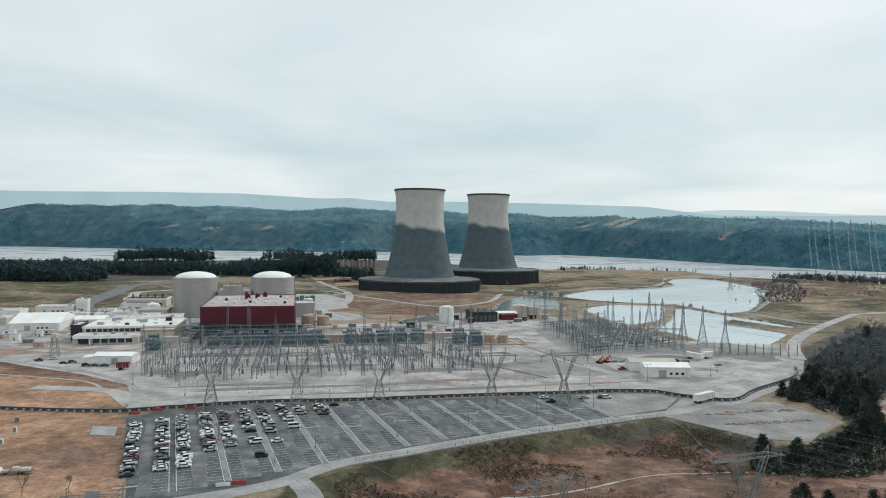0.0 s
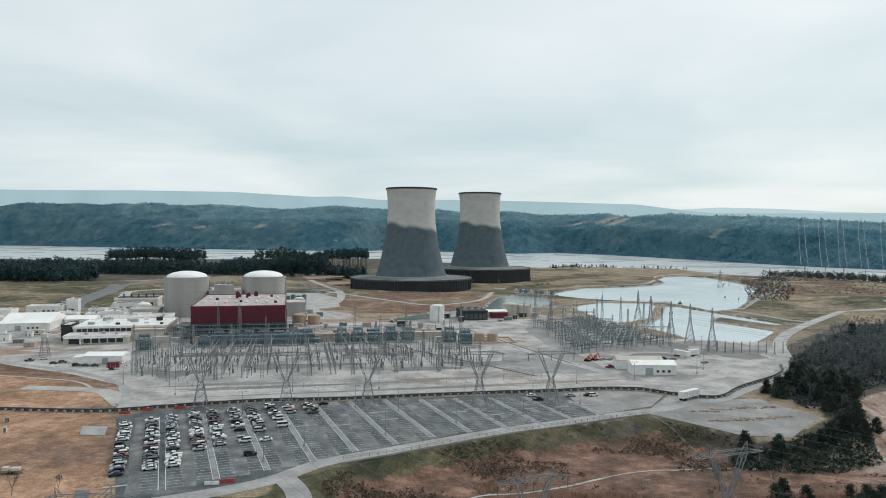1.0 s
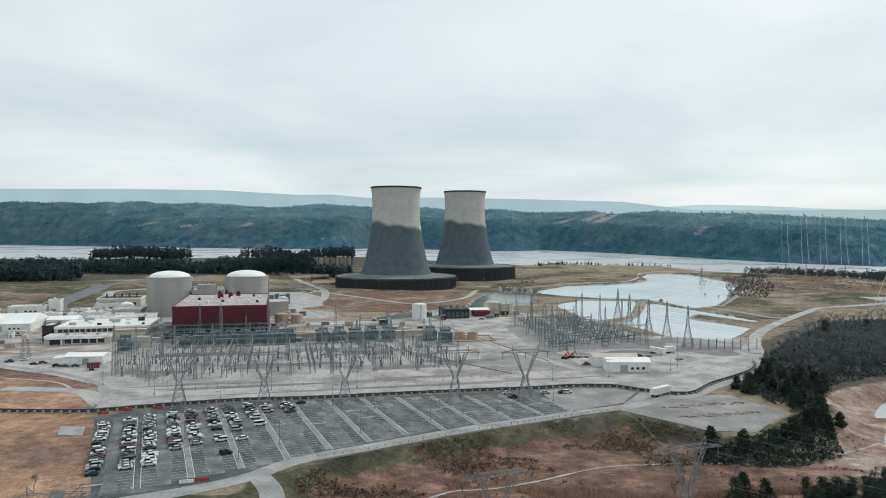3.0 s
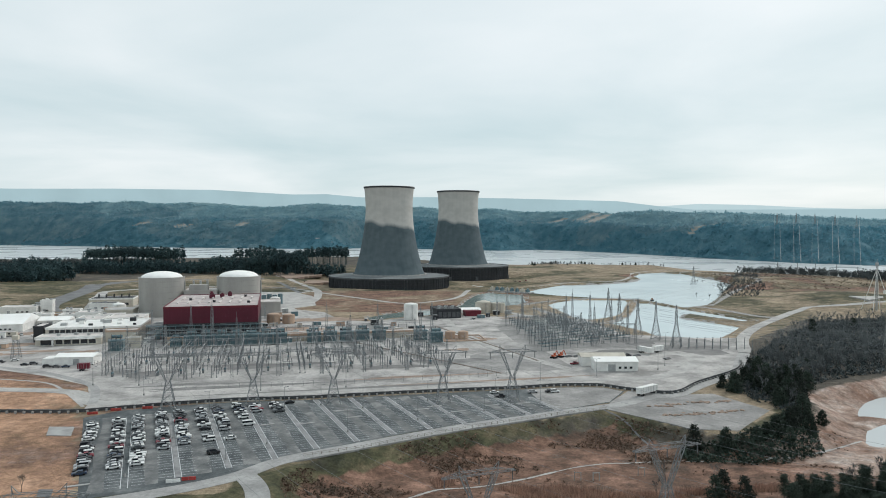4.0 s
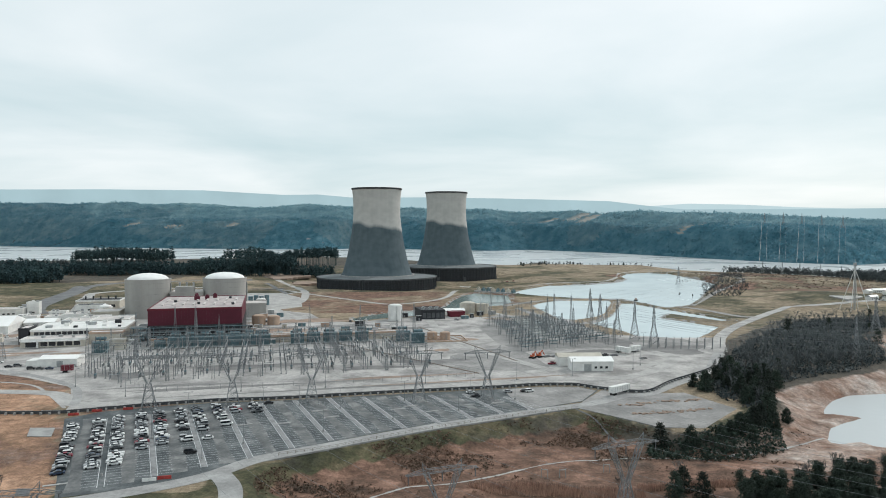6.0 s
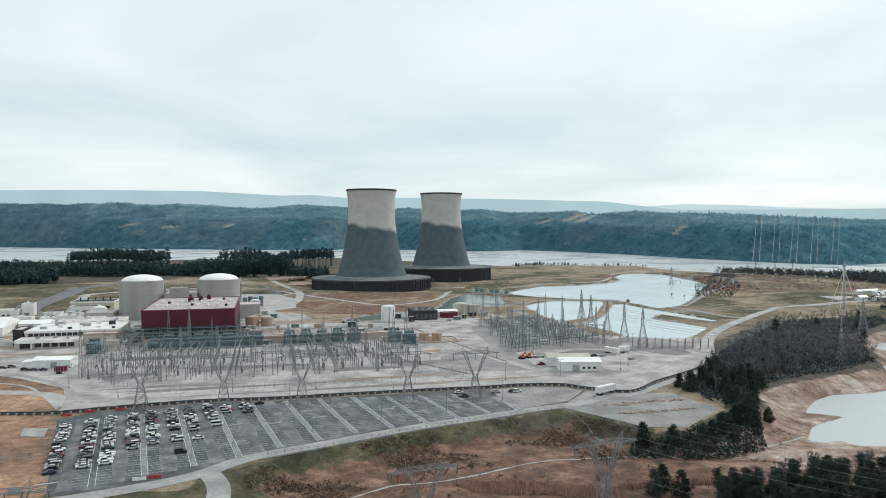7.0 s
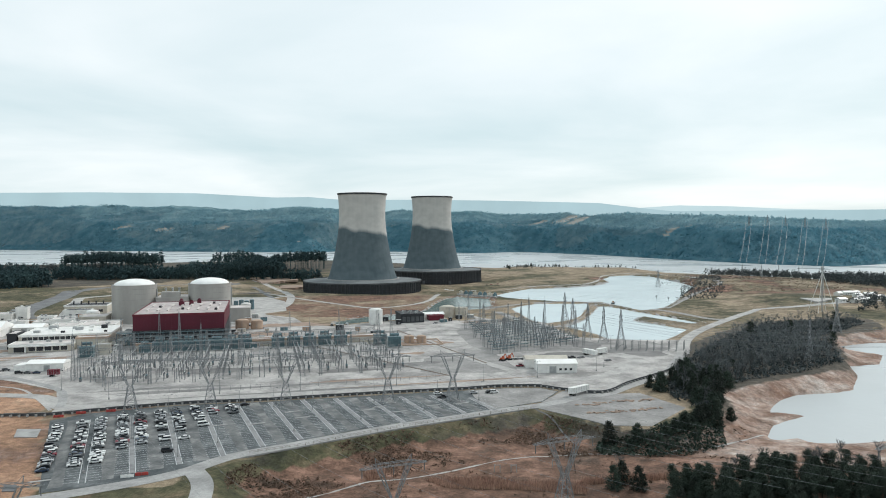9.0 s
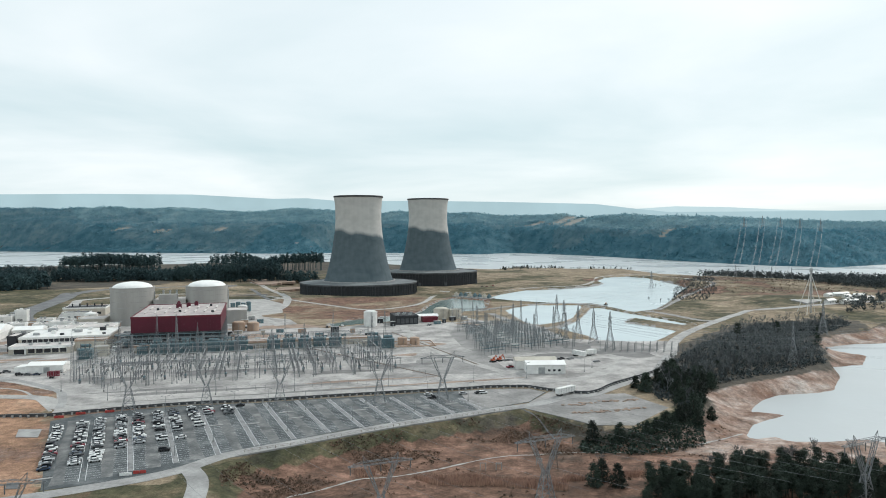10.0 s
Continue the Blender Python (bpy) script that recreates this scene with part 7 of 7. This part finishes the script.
def cedar(seed, h, r0):
    """A dense conical evergreen, foliage to the ground."""
    rnd = random.Random(seed)
    t = thing("tree", "dark dense evergreen tree on the bank", "tree", "evergreens")
    part("trunk", Geo().lathe([(0.28, -0.6), (0.2, h * 0.4), (0.05, h * 0.92)], 7), M_BARK, t)
    g = Geo()
    for i in range(150):
        k = rnd.random() ** 1.25
        a = rnd.uniform(0, 6.28)
        rad = 1.15 * r0 * (1 - k ** 1.5) ** 0.8 * (0.5 + 0.5 * rnd.random()) * (1 + 0.18 * math.sin(3 * a + seed))
        needles(g, (rad * math.cos(a), rad * math.sin(a), 0.3 + k * (h - 0.4)), 14, 0.62, rnd, 0.45)
    part("crown", g, M_CONIFER, t)
    return t


def pine(seed, h, r0):
    """A tall pine with a bare trunk and an open crown."""
    rnd = random.Random(seed)
    t = thing("tree", "tall dark pine with a bare trunk and open crown", "tree", "pines")
    part("trunk", Geo().lathe([(0.26, -0.6), (0.2, h * 0.5), (0.06, h * 0.96)], 7), M_BARK, t)
    g, lim = Geo(), Geo()
    for i in range(34):
        k = 0.36 + 0.64 * (i / 33) ** 0.9
        a = rnd.uniform(0, 6.28)
        rad = 1.2 * r0 * (1.12 - k) ** 0.55 * rnd.uniform(0.45, 1.15)
        tip = (rad * math.cos(a), rad * math.sin(a), h * k + 0.3 * rad)
        lim.beam((0, 0, h * k - 0.4), tip, 0.09, 3, 0.04)
        for f in (0.55, 1.0):
            needles(g, (tip[0] * f, tip[1] * f, h * k + 0.35 * rad * f), 40, 0.58, rnd, 0.72)
    part("branchwork", lim, M_BARK, t)
    part("crown", g, M_CONIFER, t)
    return t


def bare_tree(seed, h):
    """A leafless tree: trunk, forking limbs and fine twigs."""
    rnd = random.Random(seed)
    t = thing("tree", "leafless winter tree with fine grey-brown twigs", "tree", "bare trees")
    trunk, limbs = Geo(), Geo()

    def grow(p, d, length, w, level):
        q = p + d * length
        (trunk if level == 0 else limbs).beam(p, q, w, 4 if level < 2 else 3, w * 0.6)
        if level >= 4:
            return
        for _ in range(rnd.choice((3, 3, 4)) if level < 3 else 4):
            e = (d + Vector((rnd.uniform(-1, 1), rnd.uniform(-1, 1), rnd.uniform(-0.15, 0.6))) * (0.62 if level else 0.5)).normalized()
            grow(p + d * length * rnd.uniform(0.55, 1.0), e, length * rnd.uniform(0.55, 0.78), max(w * 0.55, 0.045), level + 1)

    grow(Vector((0, 0, -0.5)), Vector((rnd.uniform(-0.06, 0.06), rnd.uniform(-0.06, 0.06), 1)).normalized(), h * 0.40, h * 0.021, 0)
    part("trunk", trunk, M_BARK, t)
    part("branchwork", limbs, M_TWIG, t)
    return t


CEDARS = [cedar(1, 7.0, 2.5), cedar(2, 9.0, 2.9), cedar(3, 5.5, 2.4)]
PINES = [pine(11, 15.0, 3.6), pine(12, 17.5, 3.8), pine(13, 13.0, 3.4)]
BARES = [bare_tree(s, h) for s, h in ((21, 10.0), (22, 12.0), (23, 8.5), (24, 11.0))]
planted = set()


def plant(ob, x, y, scale=1.0):
    m = pose(x, y, ground_z(x, y) - 0.05, 0, 0, rnd_t.uniform(0, 360)) @ Matrix.Scale(scale, 4)
    if ob.name in planted:
        o = copy_thing(ob, m)
    else:
        planted.add(ob.name)
        o = ob
        o.matrix_basis = m
    return o


rnd_t = random.Random(77)
# evergreens on the bank below the gravel lot
for x, y, s in ((116, 372, 1.0), (127, 370, 1.05), (139, 371, 0.7), (144, 374, 0.9), (149, 377, 1.0), (154, 381, 0.8), (158, 384, 1.1), (163, 390, 0.95), (168, 394, 1.2), (172, 400, 1.0), (152, 372, 0.7), (166, 384, 0.8), (176, 408, 1.0), (180, 416, 1.1), (177, 396, 0.8), (184, 428, 0.9)):
    plant(rnd_t.choice(CEDARS), x, y, s)
# dark evergreens at the front corner of the wood
for i in range(40):
    x, y = 160 + rnd_t.uniform(-2, 44), 436 + rnd_t.uniform(-26, 32)
    if inside_dist(WOODS, np.array([x]), np.array([y]))[0] < 2:
        plant(rnd_t.choice(CEDARS), x, y, rnd_t.uniform(0.85, 1.35))
for x, y in ((186, 476), (189, 480), (192, 484), (187, 484)):
    plant(CEDARS[1], x, y, rnd_t.uniform(0.9, 1.2))
# pines in the wood and at the lower edge
X, Y, r = scatter(WOODS, 19, 103)
for x, y in zip(X, Y):
    if rnd_t.random() < 0.22:
        plant(rnd_t.choice(PINES), x, y, rnd_t.uniform(0.65, 0.95))
X, Y, r = scatter([(118, 296), (150, 294), (205, 300), (212, 318), (180, 322), (140, 320), (116, 312)], 5.2, 113)
for x, y in zip(X, Y):
    plant(rnd_t.choice(PINES if rnd_t.random() < 0.7 else CEDARS), x, y, rnd_t.uniform(0.45, 0.78))
for x, y in ((104, 322), (108, 326), (112, 320)):
    plant(CEDARS[1], x, y, 0.9)
# leafless wood
X, Y, r = scatter(WOODS, 7.0, 105)
n_bare = 0
rest = []
for x, y in sorted(zip(X, Y), key=lambda p: p[1]):
    if n_bare < 70 and not (x < 205 and y < 470 and rnd_t.random() < 0.5):
        plant(rnd_t.choice(BARES), x, y, rnd_t.uniform(0.85, 1.25))
        n_bare += 1
    elif n_bare >= 70:
        rest.append((x, y))


def copies(ob_list, spots, lo, hi):
    """Trunks and branches of many trees joined into one."""
    out = []
    for x, y in spots:
        src = rnd_t.choice(ob_list)
        a, s = rnd_t.uniform(0, 6.28), rnd_t.uniform(lo, hi)
        c, n = math.cos(a) * s, math.sin(a) * s
        z = ground_z(x, y)
        for ch_ in src.children:
            V = np.empty(len(ch_.data.vertices) * 3)
            ch_.data.vertices.foreach_get("co", V)
            V = V.reshape(-1, 3)
            V = np.stack([V[:, 0] * c - V[:, 1] * n + x, V[:, 0] * n + V[:, 1] * c + y, V[:, 2] * s + z], -1)
            ch_.data.calc_loop_triangles()
            F = np.empty(len(ch_.data.loop_triangles) * 3, dtype=np.int32)
            ch_.data.loop_triangles.foreach_get("vertices", F)
            out.append((V, F.reshape(-1, 3)))
    return out


X, Y, r = scatter([(114, 300), (140, 296), (205, 298), (214, 316), (186, 324), (150, 322), (122, 318)], 3.6, 117)
stuff("pine_thicket", copies(PINES + CEDARS[:1], list(zip(X, Y)), 0.42, 0.74), M_CONIFER, "dense dark pine thicket on the near bank", "woods")
stuff("bare_wood", copies(BARES, rest[:450], 0.7, 1.15), M_TWIG, "leafless grey-brown wood reaching back from the shore", "woods")
for i in range(34):
    x, y = rnd_t.uniform(138, 216), rnd_t.uniform(322, 352)
    if y < 330 + (x - 138) * 0.26:
        plant(rnd_t.choice(BARES), x, y, rnd_t.uniform(0.75, 1.15))
for x, y in ((-112, 316), (-100, 318), (-128, 272), (-96, 276), (-160, 300), (88, 328), (95, 340), (110, 336), (324, 925), (331, 905), (338, 898), (420, 1160), (405, 1140)):
    plant(rnd_t.choice(BARES), x, y, 0.7)
# undergrowth that fills the wood's floor
ch = []
for i, (poly, sp_, top) in enumerate(((WOODS, 3.0, 1.5), ([(108, 361), (126, 357), (144, 359), (162, 367), (174, 398), (166, 406), (150, 382), (130, 373), (112, 373)], 1.6, 1.2))):
    X, Y, r = scatter(poly, sp_, 107 + i)
    s = 0.5 + top * r.rand(len(X))
    ch.append(tufts(np.stack([X, Y, height(X, Y) + s * 0.6], -1), s * 1.2, s * 0.9, 109 + i, 16, 0.5))
stuff("shrubs", ch[1:], M_CONIFER, "dark evergreen shrubs on the slope below the gravel lot", "shrubs")
stuff("undergrowth", ch[:1], M_BRUSHY, "tangled brown undergrowth below the bare trees", "undergrowth")
X, Y, r = scatter([(225, 1700), (330, 1830), (420, 1700), (540, 1670), (530, 1640), (390, 1660), (300, 1720), (240, 1640)], 24, 111)
for x, y in list(zip(X, Y))[:40:4]:
    plant(rnd_t.choice(CEDARS), x, y, rnd_t.uniform(0.7, 1.3))


# ---- ground wear and clutter ----
M_EARTH = mat("bare_earth", (0.36, 0.262, 0.205), (0.22, 0.162, 0.13), 0.95, 0.12, bump=0.3, bscale=2)
M_DKGRAVEL = mat("dark_gravel", (0.25, 0.24, 0.235), (0.15, 0.146, 0.144), 0.95, 0.08, bump=0.2, bscale=2)


def ragged(cx, cy, rx, ry, turn, seed, n=22):
    """An uneven patch outline."""
    r = random.Random(seed)
    c, s = math.cos(turn), math.sin(turn)
    out = []
    for i in range(n):
        a = 2 * math.pi * i / n
        k = 1 + 0.28 * math.sin(3 * a + seed) + r.uniform(-0.14, 0.14)
        x, y = rx * k * math.cos(a), ry * k * math.sin(a)
        out.append((cx + x * c - y * s, cy + x * s + y * c))
    return out


for outline, lab in ((((110, 88), (136, 96), (176, 86), (188, 112), (190, 180), (182, 256), (160, 284), (142, 266), (114, 196), (106, 130)), "darker gravel under the second switchyard"),
                     (((50, 44), (98, 28), (108, 38), (112, 80), (109, 110), (88, 106), (62, 86)), "fenced square of darker gravel between the switchyards"),
                     (((196, 66), (240, 90), (240, 112), (212, 130), (198, 116)), "darker gravel round the small substation by the pond")):
    tagged(part("ground_patch", Geo().prism([G(*p) for p in outline], -0.3, 0.0455 + 0.0005 * len(lab) / 40), M_MIDGRAVEL), lab, "ground patch", kind="structure")
zz = 0.050
for i, (u, v, rx, ry, m) in enumerate(((-212, 196, 26, 9, M_EARTH), (-225, 152, 22, 7, M_EARTH), (-262, 226, 24, 9, M_EARTH), (-214, 352, 34, 9, M_EARTH), (-222, 250, 16, 9, M_EARTH), (-196, 160, 16, 4, M_EARTH), (-232, 168, 20, 7, M_EARTH), (-205, 425, 26, 8, M_EARTH), (-238, 425, 14, 6, M_EARTH), (72, 152, 24, 10, M_EARTH),
                                       (-170, 152, 10, 4, M_EARTH), (0, 112, 16, 10, M_DKGRAVEL), (45, 70, 22, 8, M_DKGRAVEL), (-60, 28, 60, 2.6, M_DKGRAVEL), (20, 32, 34, 2.2, M_EARTH), (-90, 38, 30, 2.5, M_DKGRAVEL), (-20, 12, 70, 1.8, M_DKGRAVEL),
                                       (60, 14, 50, 1.6, M_EARTH), (-120, 70, 14, 9, M_DKGRAVEL), (-60, 80, 30, 7, M_DKGRAVEL), (10, 60, 20, 5, M_DKGRAVEL), (-100, 125, 30, 4, M_DKGRAVEL), (150, 78, 24, 7, M_DKGRAVEL), (60, 108, 8, 4, M_EARTH),
                                       (210, 75, 22, 16, M_DKGRAVEL), (185, 110, 10, 30, M_DKGRAVEL), (40, 215, 34, 9, M_DKGRAVEL), (-30, 230, 26, 12, M_EARTH), (-10, 285, 40, 12, M_EARTH), (-40, 330, 24, 12, M_PALEGRAVEL), (160, 252, 20, 12, M_EARTH))):
    x, y = G(u, v)
    zz += 0.0016
    tagged(part("ground_patch", Geo().prism(ragged(x, y, rx, ry, GRID_A, i + 1), -0.3, zz), m), "worn patch of earth or darker gravel in the yard", "ground patch", kind="structure")
heap = []
r_ = np.random.RandomState(5)
for i in range(26):
    t_ = (i % 13) / 12
    x, y = (116 + 34 * t_ + r_.uniform(-2, 2), (400 if i < 13 else 416) + 10 * t_ + r_.uniform(-1.5, 1.5))
    heap.append((x, y, 0.2))
heap = np.array(heap)
stuff("rubble", [clumps(np.repeat(heap, 5, 0) + np.c_[r_.randn(130) * 1.6, r_.randn(130) * 0.6, np.zeros(130)], 0.5 + 0.6 * r_.rand(130), 0.15 + 0.2 * r_.rand(130), 7, 0.5)], M_EARTH, "low rows of reddish rubble on the gravel lot", "rubble")


def crate(u, v, w, d, h, material, label, category):
    t = thing(category.replace(" ", "_"), label, category, m=at_grid(u, v, 0.05, rng_c.uniform(-8, 8)))
    part("body", Geo().box(-w / 2, -d / 2, 0.15, w / 2, d / 2, h), material, t)
    part("lid", Geo().box(-w / 2 - 0.1, -d / 2 - 0.1, h, w / 2 + 0.1, d / 2 + 0.1, h + 0.18), M_PSTEEL if material is not M_PSTEEL else M_WHITE, t)
    for sx in (-1, 1):
        part("skid", Geo().box(sx * w * 0.35 - 0.15, -d / 2, 0, sx * w * 0.35 + 0.15, d / 2, 0.15), M_DARK, t)
    part("hatch", Geo().box(-0.5, -d / 2 - 0.06, 0.3, 0.5, -d / 2, min(h - 0.2, 2.2)), M_STEEL, t)


rng_c = random.Random(19)
CL = [(M_WHITE, "white site container among the plant buildings", "site container"), (M_CREAM, "cream site container among the plant buildings", "site container"), (M_TEAL, "blue-grey equipment skid beside the plant", "equipment skid"),
      (M_TAN, "tan storage container in the yard", "storage container"), (M_DARK, "dark equipment box in the yard", "equipment box"), (M_PSTEEL, "bare metal skid unit in the yard", "equipment skid")]
spots_c = [(-210, 285), (-200, 292), (-214, 300), (-190, 262), (-236, 318), (-228, 352), (-214, 356), (-206, 362), (-198, 350), (-246, 352), (-262, 356), (-270, 336), (-283, 322), (-226, 388), (-212, 392), (-200, 398), (-190, 402), (-178, 398),
           (-166, 396), (-154, 402), (-140, 398), (-128, 396), (-112, 394), (-100, 392), (-48, 300), (-42, 312), (-34, 300), (-28, 318), (-46, 332), (-36, 346), (-30, 200), (-20, 208), (-8, 200), (4, 206), (16, 200), (28, 206), (-26, 240), (-12, 250),
           (6, 244), (24, 236), (38, 228), (-44, 188), (-40, 212), (46, 196), (-228, 200), (-240, 212), (-252, 222), (-230, 228), (-215, 182), (-262, 240), (-130, 176), (-128, 186), (-132, 206), (-127, 222), (-131, 238), (-128, 252), (-150, 240),
           (-52, 190), (-50, 206), (-49, 224), (-52, 240), (-46, 252), (120, 262), (128, 268), (140, 282), (152, 284), (78, 258), (70, 284)]
for i, (u, v) in enumerate(spots_c):
    m_, lab, cat = CL[rng_c.randrange(len(CL))]
    crate(u, v, rng_c.uniform(3, 7), rng_c.uniform(2.4, 4), rng_c.uniform(2.2, 4.5), m_, lab, cat)
for i, (u, v) in enumerate(((-220, 270), (-206, 268), (-182, 256), (-242, 300), (-256, 305), (-232, 345), (-222, 240), (-212, 236), (-40, 285), (-30, 268), (20, 262), (34, 268), (110, 252), (-140, 412), (-120, 410), (-160, 416), (-80, 420))):
    x, y = G(u, v)
    park(x, y, rng_c.uniform(0, 360), rng_c.choice(KINDS[:9]), z=0.06)


# three-pole disconnect switches fill the bays
def switch_gear():
    t = thing("disconnect_switch", "three-pole disconnect switch on a low steel stand", "switch", "disconnect switches")
    for x in (-2.2, 2.2):
        part("leg", Geo().box(x - 0.1, -0.1, 0, x + 0.1, 0.1, 2.6), M_STEEL, t)
    part("beam", Geo().box(-2.8, -0.16, 2.6, 2.8, 0.16, 2.85), M_PSTEEL, t)
    for x in (-2.4, 0, 2.4):
        part("insulator", Geo().lathe([(0.16, 2.85), (0.24, 3.1), (0.15, 3.3), (0.24, 3.6), (0.15, 3.8), (0.22, 4.1), (0.1, 4.5)], 7, x, 0), M_PORC, t)
    part("blade", Geo().beam((-2.4, 0, 4.6), (2.4, 0, 4.6), 0.1).beam((0, 0, 4.6), (0.5, 0, 5.8), 0.07), M_WHITE, t)
    return t


sw = switch_gear()
sw_done = False
for k in range(16):
    for v in (60, 74, 84, 104, 114, 130):
        if rng_c.random() < 0.2:
            continue
        m_ = at_grid(YU0 + 12 + 11.2 * k + rng_c.uniform(-1, 1), v + rng_c.uniform(-1.5, 1.5), 0.05, rng_c.choice((0, 90)))
        if not sw_done:
            sw.matrix_basis, sw_done = m_, True
        else:
            copy_thing(sw, m_)
# pale posts and timber frames in the marsh
for x, y in ((66, 344), (72, 343), (88, 347)):
    t = thing("marker_frame", "pale timber marker posts standing in the marsh", "marker posts", "marsh markers", m=pose(x, y, ground_z(x, y), 0, 0, rng_c.uniform(-20, 20)))
    part("post", Geo().box(-0.12, -0.12, -0.4, 0.12, 0.12, 3.0), M_PSTEEL, t)
    part("post", Geo().box(2.0, -0.12, -0.4, 2.24, 0.12, 2.8), M_PSTEEL, t)
    part("bar", Geo().box(0.12, -0.08, 2.6, 2.0, 0.08, 2.8), M_PSTEEL, t)

# roads that follow the ground round the towers
draped([(-81, 724), (-104, 770), (-121, 815), (-108, 880), (-126, 1010), (-165, 1120), (-215, 1250), (-250, 1330)], 9.0, 0.12, M_PALEGRAVEL, "pale gravel road leading past the cooling towers", "road", 0.06)
draped([(-171, 1056), (-112, 970), (-48, 890), (-9, 850), (30, 880), (52, 930), (77, 1046), (150, 1092), (221, 1131), (294, 1162), (343, 1262), (382, 1384), (440, 1440), (485, 1410), (485, 1255), (478, 1098)], 6.0, 0.12, M_PALEGRAVEL, "pale dyke road below the cooling towers", "road", 0.06)
draped([(-208, 1160), (-171, 1056), (-140, 971)], 6.0, 0.14, M_DKROAD, "grey access road joining below the towers", "road", 0.04)
draped([(-121, 815), (-158, 902), (-142, 968), (-126, 1010)], 6.0, 0.13, M_PALEGRAVEL, "pale gravel loop road behind the turbine hall", "road", 0.06)
for i, (x, y) in enumerate(((150, 1230), (158, 1236), (170, 1252))):
    park(x, y, 30 * i, KINDS[(2, 11, 9)[i]], z=ground_z(x, y) + 0.2)

# broad back road and earthworks beside the reactors
draped([(-330, 770), (-352, 800), (-373, 852), (-402, 981), (-426, 1080), (-405, 1150), (-330, 1190), (-240, 1210)], 22.0, 0.12, M_DKROAD, "broad grey back road between field and pine wood", "road", 0.05)
draped([(-300, 775), (-318, 820), (-362, 935), (-372, 985), (-320, 1040), (-220, 1075)], 11.0, 0.15, M_PALEGRAVEL, "pale concrete road bending behind the plant", "road", 0.05)
for x, y, a, b, sd in ((-300, 925, 26, 30, 61), (-255, 905, 22, 12, 62), (-232, 880, 26, 9, 63), (-205, 1290, 34, 60, 64), (-150, 1190, 30, 26, 65)):
    g = Geo()
    rim = ragged(x, y, a, b, 0.3, sd, 26)
    z_ = max(ground_z(px0, py0) for px0, py0 in rim)
    tagged(part("ground_patch", Geo().prism(rim, z_ - 3.0, z_ + 0.13), M_EARTH), "orange bare earth cut beside the back road", "ground patch", kind="structure")
dr_ = box_building("plant_building", "long dark-roofed workshop behind the reactors", "plant building", -222, 430, 40, 26, 8, M_CREAM, M_DARK, trim=M_WHITE)
for k in range(5):
    part("window", Geo().box(4 + 7 * k, -0.12, 1.5, 8 + 7 * k, -0.03, 4.0), M_GLASS, dr_)
    part("roof_pipe", Geo().lathe([(0.7, 8.2), (0.7, 11.5), (0.9, 11.6)], 10, 6 + 7 * k, 14), M_DARK, dr_)

# stone dykes between the ponds, and the shore road
for line, w_ in (([(107, 827), (146, 872), (202, 903), (242, 888), (270, 838), (294, 795), (309, 736), (326, 730)], 8.0), ([(236, 875), (206, 778), (176, 711), (150, 690), (133, 728), (119, 806)], 8.0), ([(478, 1098), (376, 952), (300, 826)], 7.0)):
    draped(line, w_, 0.22, M_RIPRAP, "grey stone dyke road between the settling ponds", "dyke", 0.12)
draped([(214, 550), (234, 600), (257, 641), (287, 683), (336, 744), (380, 794), (399, 803), (450, 822), (540, 850), (660, 880)], 8.5, 0.35, M_PALEGRAVEL, "pale gravel shore road beside the ponds and woods", "road", 0.05)
